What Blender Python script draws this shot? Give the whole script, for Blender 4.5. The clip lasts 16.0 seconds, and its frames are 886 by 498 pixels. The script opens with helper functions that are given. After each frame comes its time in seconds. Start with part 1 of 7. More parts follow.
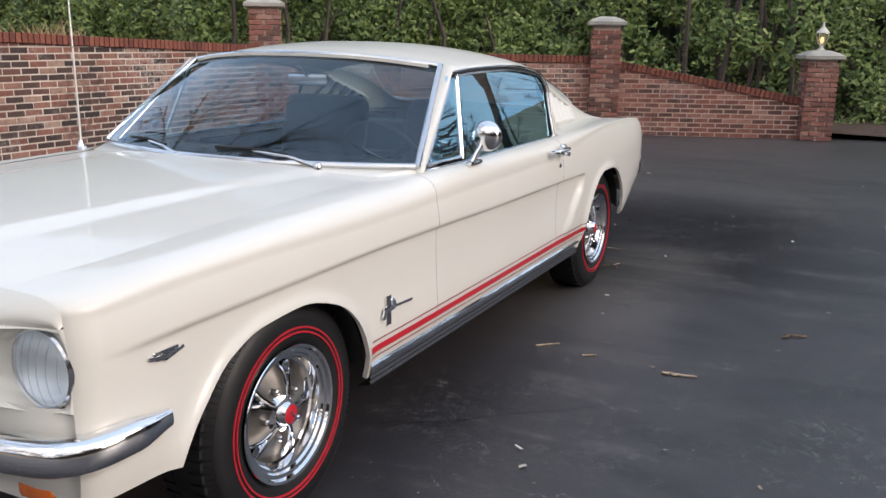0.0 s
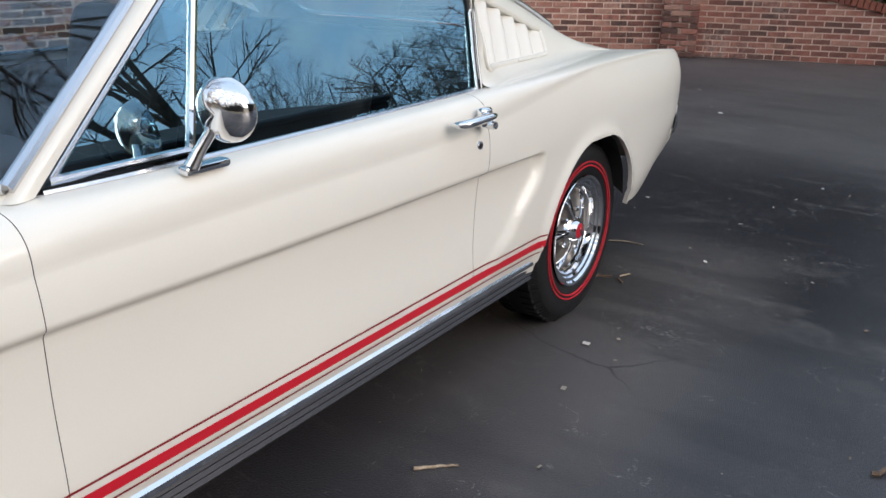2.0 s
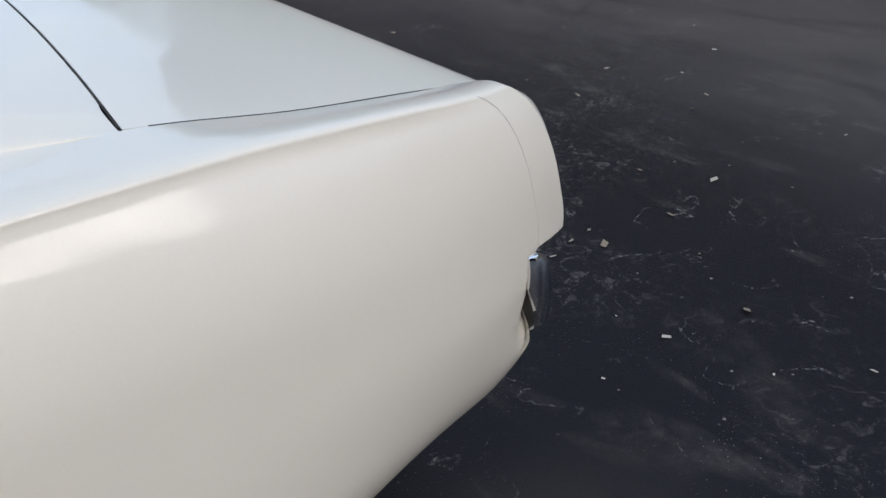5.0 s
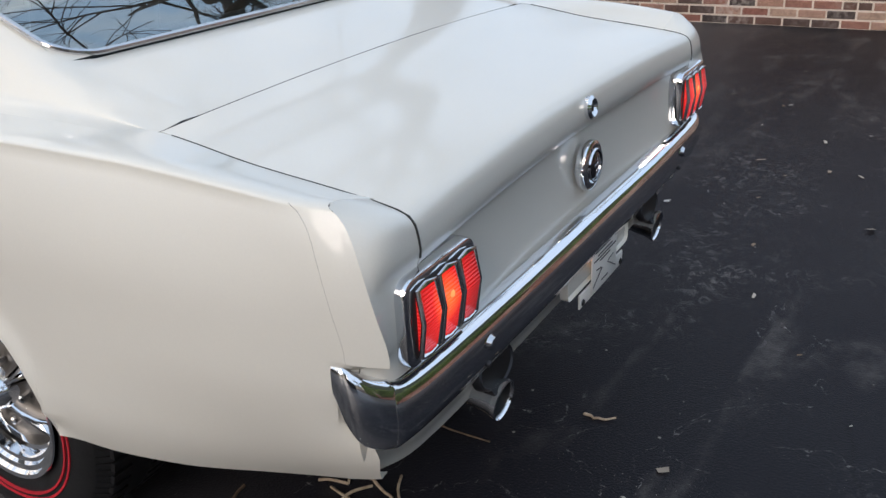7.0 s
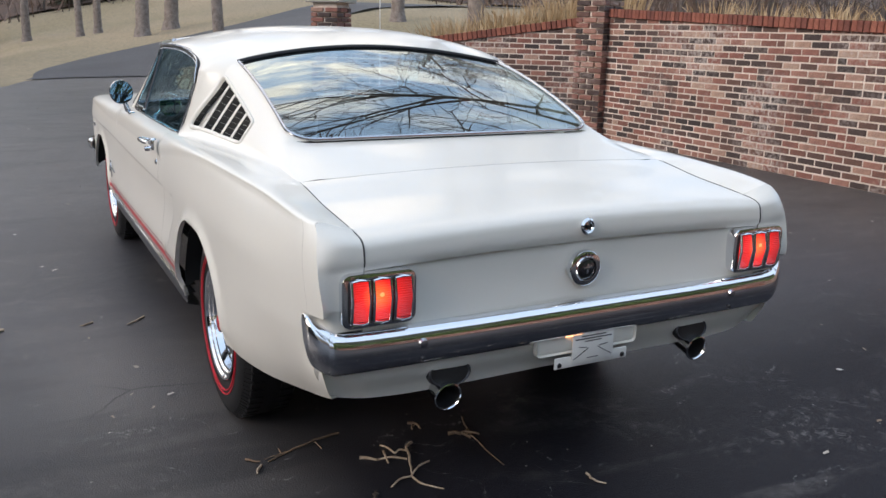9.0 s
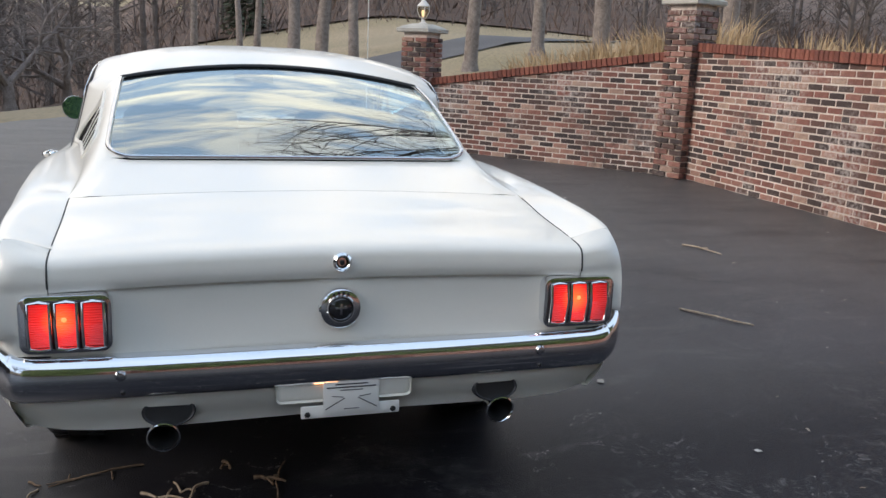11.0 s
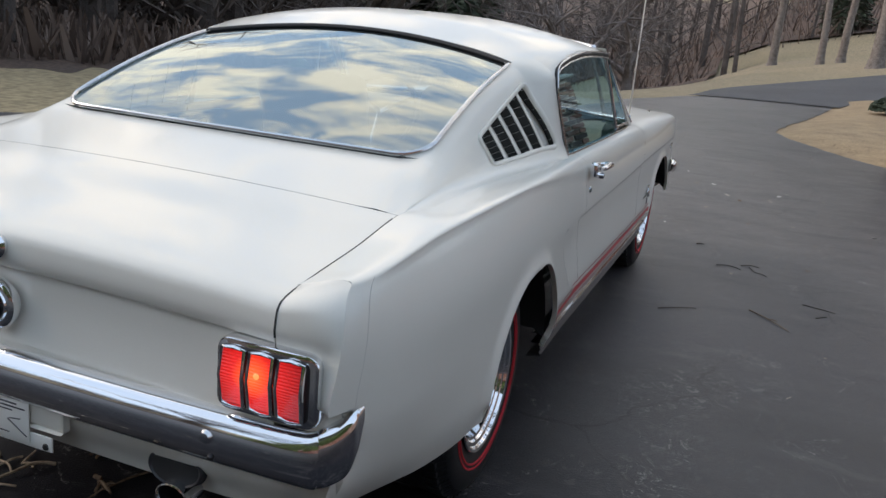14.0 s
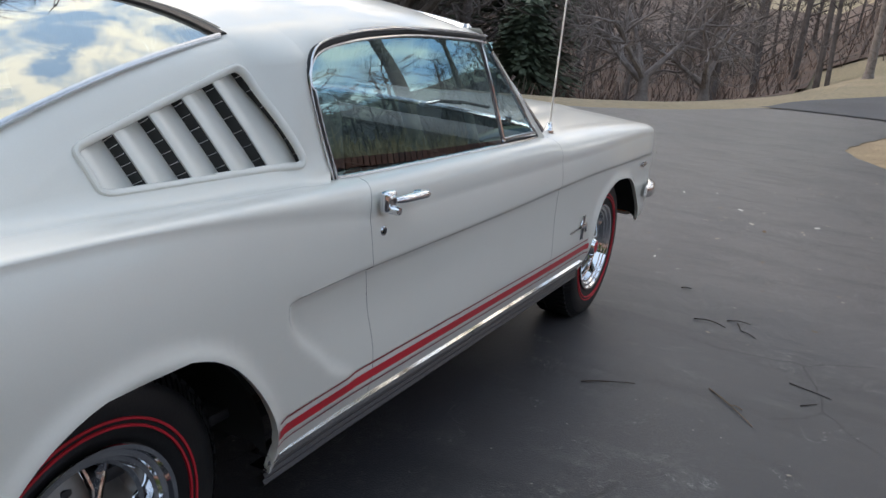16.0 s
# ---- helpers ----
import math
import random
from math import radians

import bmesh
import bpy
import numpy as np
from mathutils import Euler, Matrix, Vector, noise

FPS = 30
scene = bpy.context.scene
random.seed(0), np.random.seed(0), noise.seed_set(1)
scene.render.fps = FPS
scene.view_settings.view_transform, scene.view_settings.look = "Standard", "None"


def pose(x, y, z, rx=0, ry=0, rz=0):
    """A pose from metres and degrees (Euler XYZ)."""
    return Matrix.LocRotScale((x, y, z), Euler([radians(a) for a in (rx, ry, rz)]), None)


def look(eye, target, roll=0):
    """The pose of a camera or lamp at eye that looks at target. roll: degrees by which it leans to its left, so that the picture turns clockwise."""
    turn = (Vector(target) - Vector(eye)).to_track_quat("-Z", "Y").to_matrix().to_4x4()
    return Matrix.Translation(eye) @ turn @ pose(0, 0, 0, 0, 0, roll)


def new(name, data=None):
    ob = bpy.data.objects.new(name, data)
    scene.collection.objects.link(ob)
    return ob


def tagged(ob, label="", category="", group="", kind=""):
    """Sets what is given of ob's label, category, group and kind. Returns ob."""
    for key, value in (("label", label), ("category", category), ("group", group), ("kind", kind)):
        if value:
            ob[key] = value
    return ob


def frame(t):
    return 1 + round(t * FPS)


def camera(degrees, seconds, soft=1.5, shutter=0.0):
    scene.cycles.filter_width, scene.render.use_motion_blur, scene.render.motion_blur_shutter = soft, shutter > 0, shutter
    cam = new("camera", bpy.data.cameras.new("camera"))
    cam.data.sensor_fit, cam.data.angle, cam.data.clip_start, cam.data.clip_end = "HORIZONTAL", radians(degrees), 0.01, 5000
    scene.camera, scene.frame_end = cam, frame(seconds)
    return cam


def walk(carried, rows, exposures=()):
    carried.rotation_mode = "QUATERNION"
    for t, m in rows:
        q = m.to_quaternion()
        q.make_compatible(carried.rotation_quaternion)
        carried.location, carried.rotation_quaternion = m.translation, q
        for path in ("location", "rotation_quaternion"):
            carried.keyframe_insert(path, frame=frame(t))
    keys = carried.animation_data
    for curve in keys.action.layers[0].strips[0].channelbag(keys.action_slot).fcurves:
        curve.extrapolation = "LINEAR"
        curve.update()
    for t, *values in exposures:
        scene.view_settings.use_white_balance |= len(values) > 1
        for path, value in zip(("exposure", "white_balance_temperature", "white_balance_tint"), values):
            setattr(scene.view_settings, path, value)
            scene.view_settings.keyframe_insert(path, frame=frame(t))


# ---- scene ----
cam = camera(54.7, 16.0)
PATH = [
    (0, (-2.175, 3.165, 1.335), (-1.291, 1.435, 0.859), 0.7),
    (0.5, (-2.123, 2.708, 1.328), (-1.236, 0.984, 0.838), 0.8),
    (1, (-2.065, 2.245, 1.321), (-1.171, 0.535, 0.797), 1.3),
    (1.5, (-1.986, 1.742, 1.297), (-1.088, 0.062, 0.688), 2.1),
    (2, (-1.966, 1.254, 1.266), (-0.934, -0.319, 0.587), 1.3),
    (2.5, (-1.862, 0.753, 1.227), (-0.835, -0.801, 0.5), 1.4),
    (3, (-1.836, 0.258, 1.224), (-0.792, -1.259, 0.443), 1.4),
    (3.5, (-1.754, -0.215, 1.234), (-0.688, -1.684, 0.393), 1.2),
    (4, (-1.642, -0.718, 1.213), (-0.499, -2.09, 0.312), -1.0),
    (4.5, (-1.649, -1.185, 1.231), (-0.319, -2.348, 0.293), -1.1),
    (5, (-1.515, -1.671, 1.2), (-0.081, -2.642, 0.2), -3.1),
    (5.2, (-1.488, -1.84, 1.178), (0.044, -2.634, 0.167), -5.1),
    (7.3, (-1.606, -3.117, 1.283), (-0.171, -1.975, 0.486), -2.0),
    (7.5, (-1.623, -3.24, 1.293), (-0.261, -1.998, 0.516), -1.7),
    (8, (-1.603, -3.585, 1.316), (-0.41, -2.157, 0.583), 0.8),
    (8.5, (-1.6, -3.899, 1.341), (-0.546, -2.317, 0.719), 0.5),
    (9, (-1.436, -4.207, 1.332), (-0.531, -2.497, 0.83), 1.4),
    (9.2, (-1.376, -4.31, 1.338), (-0.5, -2.581, 0.847), 2.1),
    (11.3, (-0.164, -4.398, 1.309), (0.266, -2.494, 0.874), 2.3),
    (11.5, (-0.027, -4.377, 1.305), (0.263, -2.446, 0.87), 1.7),
    (12, (0.288, -4.29, 1.334), (0.402, -2.34, 0.905), 2.6),
    (12.5, (0.566, -4.126, 1.331), (0.441, -2.184, 0.867), 3.2),
    (13, (0.886, -4.029, 1.338), (0.438, -2.145, 0.836), 3.0),
    (13.5, (1.164, -3.818, 1.339), (0.659, -1.955, 0.814), 5.0),
    (14, (1.406, -3.54, 1.327), (0.731, -1.734, 0.794), 5.2),
    (14.5, (1.617, -3.283, 1.337), (0.774, -1.555, 0.787), 5.5),
    (15, (1.719, -2.925, 1.329), (0.872, -1.197, 0.783), 6.4),
    (15.5, (1.815, -2.592, 1.308), (0.958, -0.867, 0.771), 6.4),
    (16, (1.816, -2.267, 1.281), (0.963, -0.539, 0.745), 6.0),
]
walk(cam, [(t, look(eye, target, roll)) for t, eye, target, roll in PATH], exposures=((0.0, 0.22, 6650, 18), (1.0, 0.23, 6500, 16), (2.5, 0.17, 6450, 15), (3.5, 0.09, 6500, 15), (4.5, 0.02, 6450, 15), (5.0, -0.10, 6380, 15), (7.3, 0.03, 6550, 15), (8.5, 0.19, 6570, 17), (9.0, 0.21, 6480, 16), (11.5, 0.20, 6520, 15), (12.5, 0.16, 6600, 15), (13.0, 0.13, 6600, 15), (14.0, -0.02, 6600, 15), (15.0, 0.04, 6600, 15), (16.0, 0.20, 6600, 15)))

# ---- world and sun ----
world = bpy.data.worlds.new("world")
scene.world = world
world.use_nodes = True
wt = world.node_tree
wt.nodes.clear()
SUN_EL, SUN_AZ = 24.0, 262.0      # degrees; azimuth clockwise from +y
sky = wt.nodes.new("ShaderNodeTexSky")
sky.sky_type, sky.sun_disc = "NISHITA", False
sky.sun_elevation, sky.sun_rotation = radians(SUN_EL), radians(SUN_AZ)
sky.air_density, sky.dust_density, sky.ozone_density = 1.0, 1.2, 1.5
tc = wt.nodes.new("ShaderNodeTexCoord")
mp = wt.nodes.new("ShaderNodeMapping")
mp.inputs["Scale"].default_value = (1.2, 2.6, 3.4)
mp.inputs["Rotation"].default_value = (0.3, 0.2, 0.6)
nz = wt.nodes.new("ShaderNodeTexNoise")
nz.inputs["Scale"].default_value, nz.inputs["Detail"].default_value = 4.6, 9
nz.inputs["Roughness"].default_value, nz.inputs["Distortion"].default_value = 0.58, 0.5
rp = wt.nodes.new("ShaderNodeValToRGB")
rp.color_ramp.elements[0].position, rp.color_ramp.elements[1].position = 0.42, 0.60
cl = wt.nodes.new("ShaderNodeMix")
cl.data_type = "RGBA"
cl.inputs[7].default_value = (15.5, 13.9, 11.2, 1)
hz = wt.nodes.new("ShaderNodeMix")     # thin bright haze over the blue
hz.data_type = "RGBA"
hz.inputs[0].default_value = 0.80
hz.inputs[7].default_value = (5.65, 7.5, 9.6, 1)
bg = wt.nodes.new("ShaderNodeBackground")
bg.inputs["Strength"].default_value = 0.135
wo = wt.nodes.new("ShaderNodeOutputWorld")
wt.links.new(tc.outputs["Generated"], mp.inputs["Vector"])
wt.links.new(mp.outputs["Vector"], nz.inputs["Vector"])
wt.links.new(nz.outputs["Fac"], rp.inputs["Fac"])
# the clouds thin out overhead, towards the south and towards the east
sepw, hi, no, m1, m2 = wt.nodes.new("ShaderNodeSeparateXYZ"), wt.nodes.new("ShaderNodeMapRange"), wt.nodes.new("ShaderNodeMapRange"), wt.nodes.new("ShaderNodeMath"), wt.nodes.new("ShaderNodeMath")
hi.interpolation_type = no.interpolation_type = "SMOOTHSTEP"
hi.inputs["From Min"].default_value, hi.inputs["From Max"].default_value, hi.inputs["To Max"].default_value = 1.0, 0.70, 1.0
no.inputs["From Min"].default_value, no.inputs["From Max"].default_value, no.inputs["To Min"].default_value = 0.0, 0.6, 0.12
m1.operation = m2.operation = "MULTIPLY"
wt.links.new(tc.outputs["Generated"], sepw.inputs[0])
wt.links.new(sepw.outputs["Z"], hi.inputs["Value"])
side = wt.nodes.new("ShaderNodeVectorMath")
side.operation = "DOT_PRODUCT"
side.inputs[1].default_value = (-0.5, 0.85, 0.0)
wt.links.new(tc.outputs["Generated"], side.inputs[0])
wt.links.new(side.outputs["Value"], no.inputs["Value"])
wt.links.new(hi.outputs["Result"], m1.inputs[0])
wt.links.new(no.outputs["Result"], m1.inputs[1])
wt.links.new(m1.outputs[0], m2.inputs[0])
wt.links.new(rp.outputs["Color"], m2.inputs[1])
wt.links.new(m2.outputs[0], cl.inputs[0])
wt.links.new(sky.outputs["Color"], hz.inputs[6])
wt.links.new(hz.outputs[2], cl.inputs[6])
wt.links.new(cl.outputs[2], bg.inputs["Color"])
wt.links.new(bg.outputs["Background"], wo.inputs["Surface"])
sun = new("sun", bpy.data.lights.new("sun", "SUN"))
sun.data.energy, sun.data.angle, sun.data.color = 2.05, radians(34), (1.0, 0.895, 0.775)
_a, _e = radians(SUN_AZ), radians(SUN_EL)
sun.matrix_world = look((math.sin(_a) * math.cos(_e) * 60, math.cos(_a) * math.cos(_e) * 60, math.sin(_e) * 60), (0, 0, 0))


# ---- materials ----
def material(name, color, rough=0.5, metal=0.0, coat=0.0, vary=0.0, grain=0.0, scale=8.0, fine=60.0, bump=0.0, second=None, spec=0.5, random_by=None, ramp=None, coords="Object"):
    """A Principled material with variation at two scales and a fine relief."""
    m = bpy.data.materials.new(name)
    m.use_nodes = True
    t = m.node_tree
    b = t.nodes["Principled BSDF"]
    b.inputs["Base Color"].default_value = (*color, 1)
    b.inputs["Roughness"].default_value, b.inputs["Metallic"].default_value = rough, metal
    b.inputs["Coat Weight"].default_value, b.inputs["Coat Roughness"].default_value = coat, 0.04
    b.inputs["Specular IOR Level"].default_value = spec
    co = t.nodes.new("ShaderNodeTexCoord")
    out = None
    if ramp:
        src = t.nodes.new("ShaderNodeObjectInfo" if random_by == "object" else "ShaderNodeNewGeometry")
        r = t.nodes.new("ShaderNodeValToRGB")
        r.color_ramp.interpolation = "LINEAR"
        while len(r.color_ramp.elements) < len(ramp):
            r.color_ramp.elements.new(0.5)
        for e, (p, c) in zip(r.color_ramp.elements, ramp):
            e.position, e.color = p, (*c, 1)
        t.links.new(src.outputs["Random" if random_by == "object" else "Random Per Island"], r.inputs["Fac"])
        out = r.outputs["Color"]
    if vary or second:
        n = t.nodes.new("ShaderNodeTexNoise")
        n.inputs["Scale"].default_value, n.inputs["Detail"].default_value = scale, 6
        t.links.new(co.outputs[coords], n.inputs["Vector"])
        n2 = t.nodes.new("ShaderNodeTexNoise")
        n2.inputs["Scale"].default_value, n2.inputs["Detail"].default_value = fine, 4
        t.links.new(co.outputs[coords], n2.inputs["Vector"])
        mx = t.nodes.new("ShaderNodeMix")
        mx.data_type = "RGBA"
        st = t.nodes.new("ShaderNodeMapRange")
        st.inputs["From Min"].default_value, st.inputs["From Max"].default_value = 0.35, 0.68
        t.links.new(n.outputs["Fac"], st.inputs["Value"])
        t.links.new(st.outputs["Result"], mx.inputs[0])
        c2 = second or tuple(c * (1 - vary) for c in color)
        if out:
            dk = t.nodes.new("ShaderNodeMix")
            dk.data_type, dk.blend_type = "RGBA", "MULTIPLY"
            dk.inputs[0].default_value = 1.0
            dk.inputs[7].default_value = (1 - vary, 1 - vary, 1 - vary, 1)
            t.links.new(out, dk.inputs[6])
            t.links.new(out, mx.inputs[6])
            t.links.new(dk.outputs[2], mx.inputs[7])
        else:
            mx.inputs[6].default_value, mx.inputs[7].default_value = (*color, 1), (*c2, 1)
        out = mx.outputs[2]
        if grain:
            g = t.nodes.new("ShaderNodeMix")
            g.data_type, g.blend_type = "RGBA", "MULTIPLY"
            g.inputs[0].default_value = 1.0
            mr = t.nodes.new("ShaderNodeMapRange")
            mr.inputs["From Min"].default_value, mr.inputs["From Max"].default_value = 0.3, 0.7
            mr.inputs["To Min"].default_value, mr.inputs["To Max"].default_value = 1 - grain, 1 + grain
            t.links.new(n2.outputs["Fac"], mr.inputs["Value"])
            t.links.new(out, g.inputs[6])
            t.links.new(mr.outputs["Result"], g.inputs[7])
            out = g.outputs[2]
        if bump:
            bp = t.nodes.new("ShaderNodeBump")
            bp.inputs["Strength"].default_value, bp.inputs["Distance"].default_value = bump, 0.01
            t.links.new(n2.outputs["Fac"], bp.inputs["Height"])
            t.links.new(bp.outputs["Normal"], b.inputs["Normal"])
    if out:
        t.links.new(out, b.inputs["Base Color"])
    return m


def glass_material(name, tint, gloss=(1.0, 1.0, 1.0), f0=0.05):
    """Thin glass: clear straight on by its tint, a mirror at grazing angles, alike from both sides."""
    m = bpy.data.materials.new(name)
    m.use_nodes = True
    t = m.node_tree
    t.nodes.clear()
    tr, gl = t.nodes.new("ShaderNodeBsdfTransparent"), t.nodes.new("ShaderNodeBsdfGlossy")
    tr.inputs["Color"].default_value = (*tint, 1)
    gl.inputs["Roughness"].default_value = 0.0
    gl.inputs["Color"].default_value = (*gloss, 1)
    lw, pw, mr = t.nodes.new("ShaderNodeLayerWeight"), t.nodes.new("ShaderNodeMath"), t.nodes.new("ShaderNodeMapRange")
    mx, o = t.nodes.new("ShaderNodeMixShader"), t.nodes.new("ShaderNodeOutputMaterial")
    lw.inputs["Blend"].default_value = 0.5
    pw.operation = "POWER"
    pw.inputs[1].default_value = 5.0
    mr.inputs["To Min"].default_value = f0
    t.links.new(lw.outputs["Facing"], pw.inputs[0])
    t.links.new(pw.outputs[0], mr.inputs["Value"])
    t.links.new(mr.outputs["Result"], mx.inputs["Fac"])
    t.links.new(tr.outputs[0], mx.inputs[1])
    t.links.new(gl.outputs[0], mx.inputs[2])
    t.links.new(mx.outputs[0], o.inputs["Surface"])
    return m


def emitter(name, color, strength, base=(0.4, 0.02, 0.02)):
    m = material(name, base, 0.12, coat=0.3)
    b = m.node_tree.nodes["Principled BSDF"]
    b.inputs["Emission Color"].default_value = (*color, 1)
    b.inputs["Emission Strength"].default_value = strength
    return m


PAINT = material("cream_paint", (0.75, 0.730, 0.662), 0.45, coat=0.7, vary=0.03, scale=2.0, fine=300, grain=0.01)
PAINT.node_tree.nodes["Principled BSDF"].inputs["Coat Roughness"].default_value = 0.07
CHROME = material("chrome", (0.80, 0.81, 0.83), 0.06, 1.0)
AERIAL = material("aerial_steel", (0.85, 0.84, 0.80), 0.4, 0.9)
STEEL = material("bright_trim", (0.62, 0.63, 0.65), 0.18, 1.0)
DARKMETAL = material("dark_metal", (0.05, 0.05, 0.055), 0.45, 0.6)
RUBBER = material("tyre_rubber", (0.010, 0.010, 0.011), 0.5, vary=0.4, scale=14, fine=180, grain=0.25, bump=0.08)
REDRING = material("red_line", (0.55, 0.02, 0.035), 0.5, vary=0.15, scale=20)
STRIPE = material("red_stripe", (0.60, 0.012, 0.028), 0.35, coat=0.4)
PINLINE = material("dark_stripe", (0.24, 0.012, 0.018), 0.35, coat=0.3)
BLACK = material("black_rubber", (0.012, 0.012, 0.013), 0.55)
UNDER = material("underbody_black", (0.02, 0.02, 0.02), 0.85, vary=0.4, scale=6)
SEAM = material("seam_shadow_gap", (0.03, 0.03, 0.028), 0.8)
VINYL = material("black_vinyl", (0.022, 0.022, 0.024), 0.5, vary=0.2, scale=10, fine=400, bump=0.15)
GLASS = glass_material("window_glass", (0.80, 0.87, 0.90), (0.75, 0.90, 1.0), 0.09)
GLASSSIDE = glass_material("side_glass", (0.66, 0.73, 0.76), (0.50, 0.85, 1.0), 0.30)
GLASSREAR = glass_material("rear_glass", (0.60, 0.70, 0.70), (0.84, 0.96, 1.0), 0.32)
SILVERED = material("silvered_reflector", (0.88, 0.90, 0.92), 0.40, 0.45)
MIRRORG = material("mirror_glass", (0.85, 0.86, 0.88), 0.01, 1.0)
LENSRED = emitter("red_lamp_lens", (1.0, 0.020, 0.018), 0.55)
_t = LENSRED.node_tree
_w, _b, _c = _t.nodes.new("ShaderNodeTexWave"), _t.nodes.new("ShaderNodeBump"), _t.nodes.new("ShaderNodeTexCoord")
_w.bands_direction = "Z"
_w.inputs["Scale"].default_value, _w.inputs["Distortion"].default_value = 55.0, 0.4
_b.inputs["Strength"].default_value, _b.inputs["Distance"].default_value = 0.9, 0.004
_t.links.new(_c.outputs["Object"], _w.inputs["Vector"])
_t.links.new(_w.outputs["Fac"], _b.inputs["Height"])
_t.links.new(_b.outputs["Normal"], _t.nodes["Principled BSDF"].inputs["Normal"])
_x, _m, _q, _p, _g = _t.nodes.new("ShaderNodeSeparateXYZ"), _t.nodes.new("ShaderNodeMath"), _t.nodes.new("ShaderNodeCombineXYZ"), _t.nodes.new("ShaderNodeMapping"), _t.nodes.new("ShaderNodeTexGradient")
_m.operation, _g.gradient_type, _p.vector_type = "ABSOLUTE", "SPHERICAL", "POINT"
_p.inputs["Location"].default_value, _p.inputs["Scale"].default_value = (-0.642 * 9, 0, -0.692 * 9), (9, 0, 9)
_r = _t.nodes.new("ShaderNodeValToRGB")
_r.color_ramp.elements[0].color, _r.color_ramp.elements[1].color = (0.26, 0.005, 0.006, 1), (1.7, 0.20, 0.04, 1)
_r.color_ramp.elements[0].position, _r.color_ramp.elements[1].position = 0.12, 0.98
_k = _r.color_ramp.elements.new(0.62)
_k.color = (0.75, 0.018, 0.014, 1)
_t.links.new(_c.outputs["Object"], _x.inputs[0])
_t.links.new(_x.outputs["X"], _m.inputs[0])
_t.links.new(_m.outputs[0], _q.inputs["X"])
_t.links.new(_x.outputs["Z"], _q.inputs["Z"])
_t.links.new(_q.outputs[0], _p.inputs["Vector"])
_t.links.new(_p.outputs[0], _g.inputs["Vector"])
_t.links.new(_g.outputs["Fac"], _r.inputs["Fac"])
_t.links.new(_r.outputs["Color"], _t.nodes["Principled BSDF"].inputs["Emission Color"])
_t.nodes["Principled BSDF"].inputs["Emission Strength"].default_value = 1.0
BULB = emitter("lit_bulb", (1.0, 0.20, 0.06), 2.2)
LAMPGLASS = glass_material("headlamp_glass", (0.90, 0.93, 0.95), f0=0.08)
AMBER = material("amber_lens", (0.75, 0.16, 0.01), 0.15, coat=0.6)
PAPER = material("white_card", (0.75, 0.74, 0.70), 0.6)
INK = material("dark_ink", (0.05, 0.05, 0.06), 0.6)
ENAMEL = material("black_enamel", (0.015, 0.015, 0.018), 0.12, coat=1.0)
WHEELGREY = material("wheel_grey", (0.19, 0.178, 0.165), 0.45, 0.8, vary=0.2, scale=30)
LOUVRE = material("louvre_black", (0.02, 0.02, 0.02), 0.6)


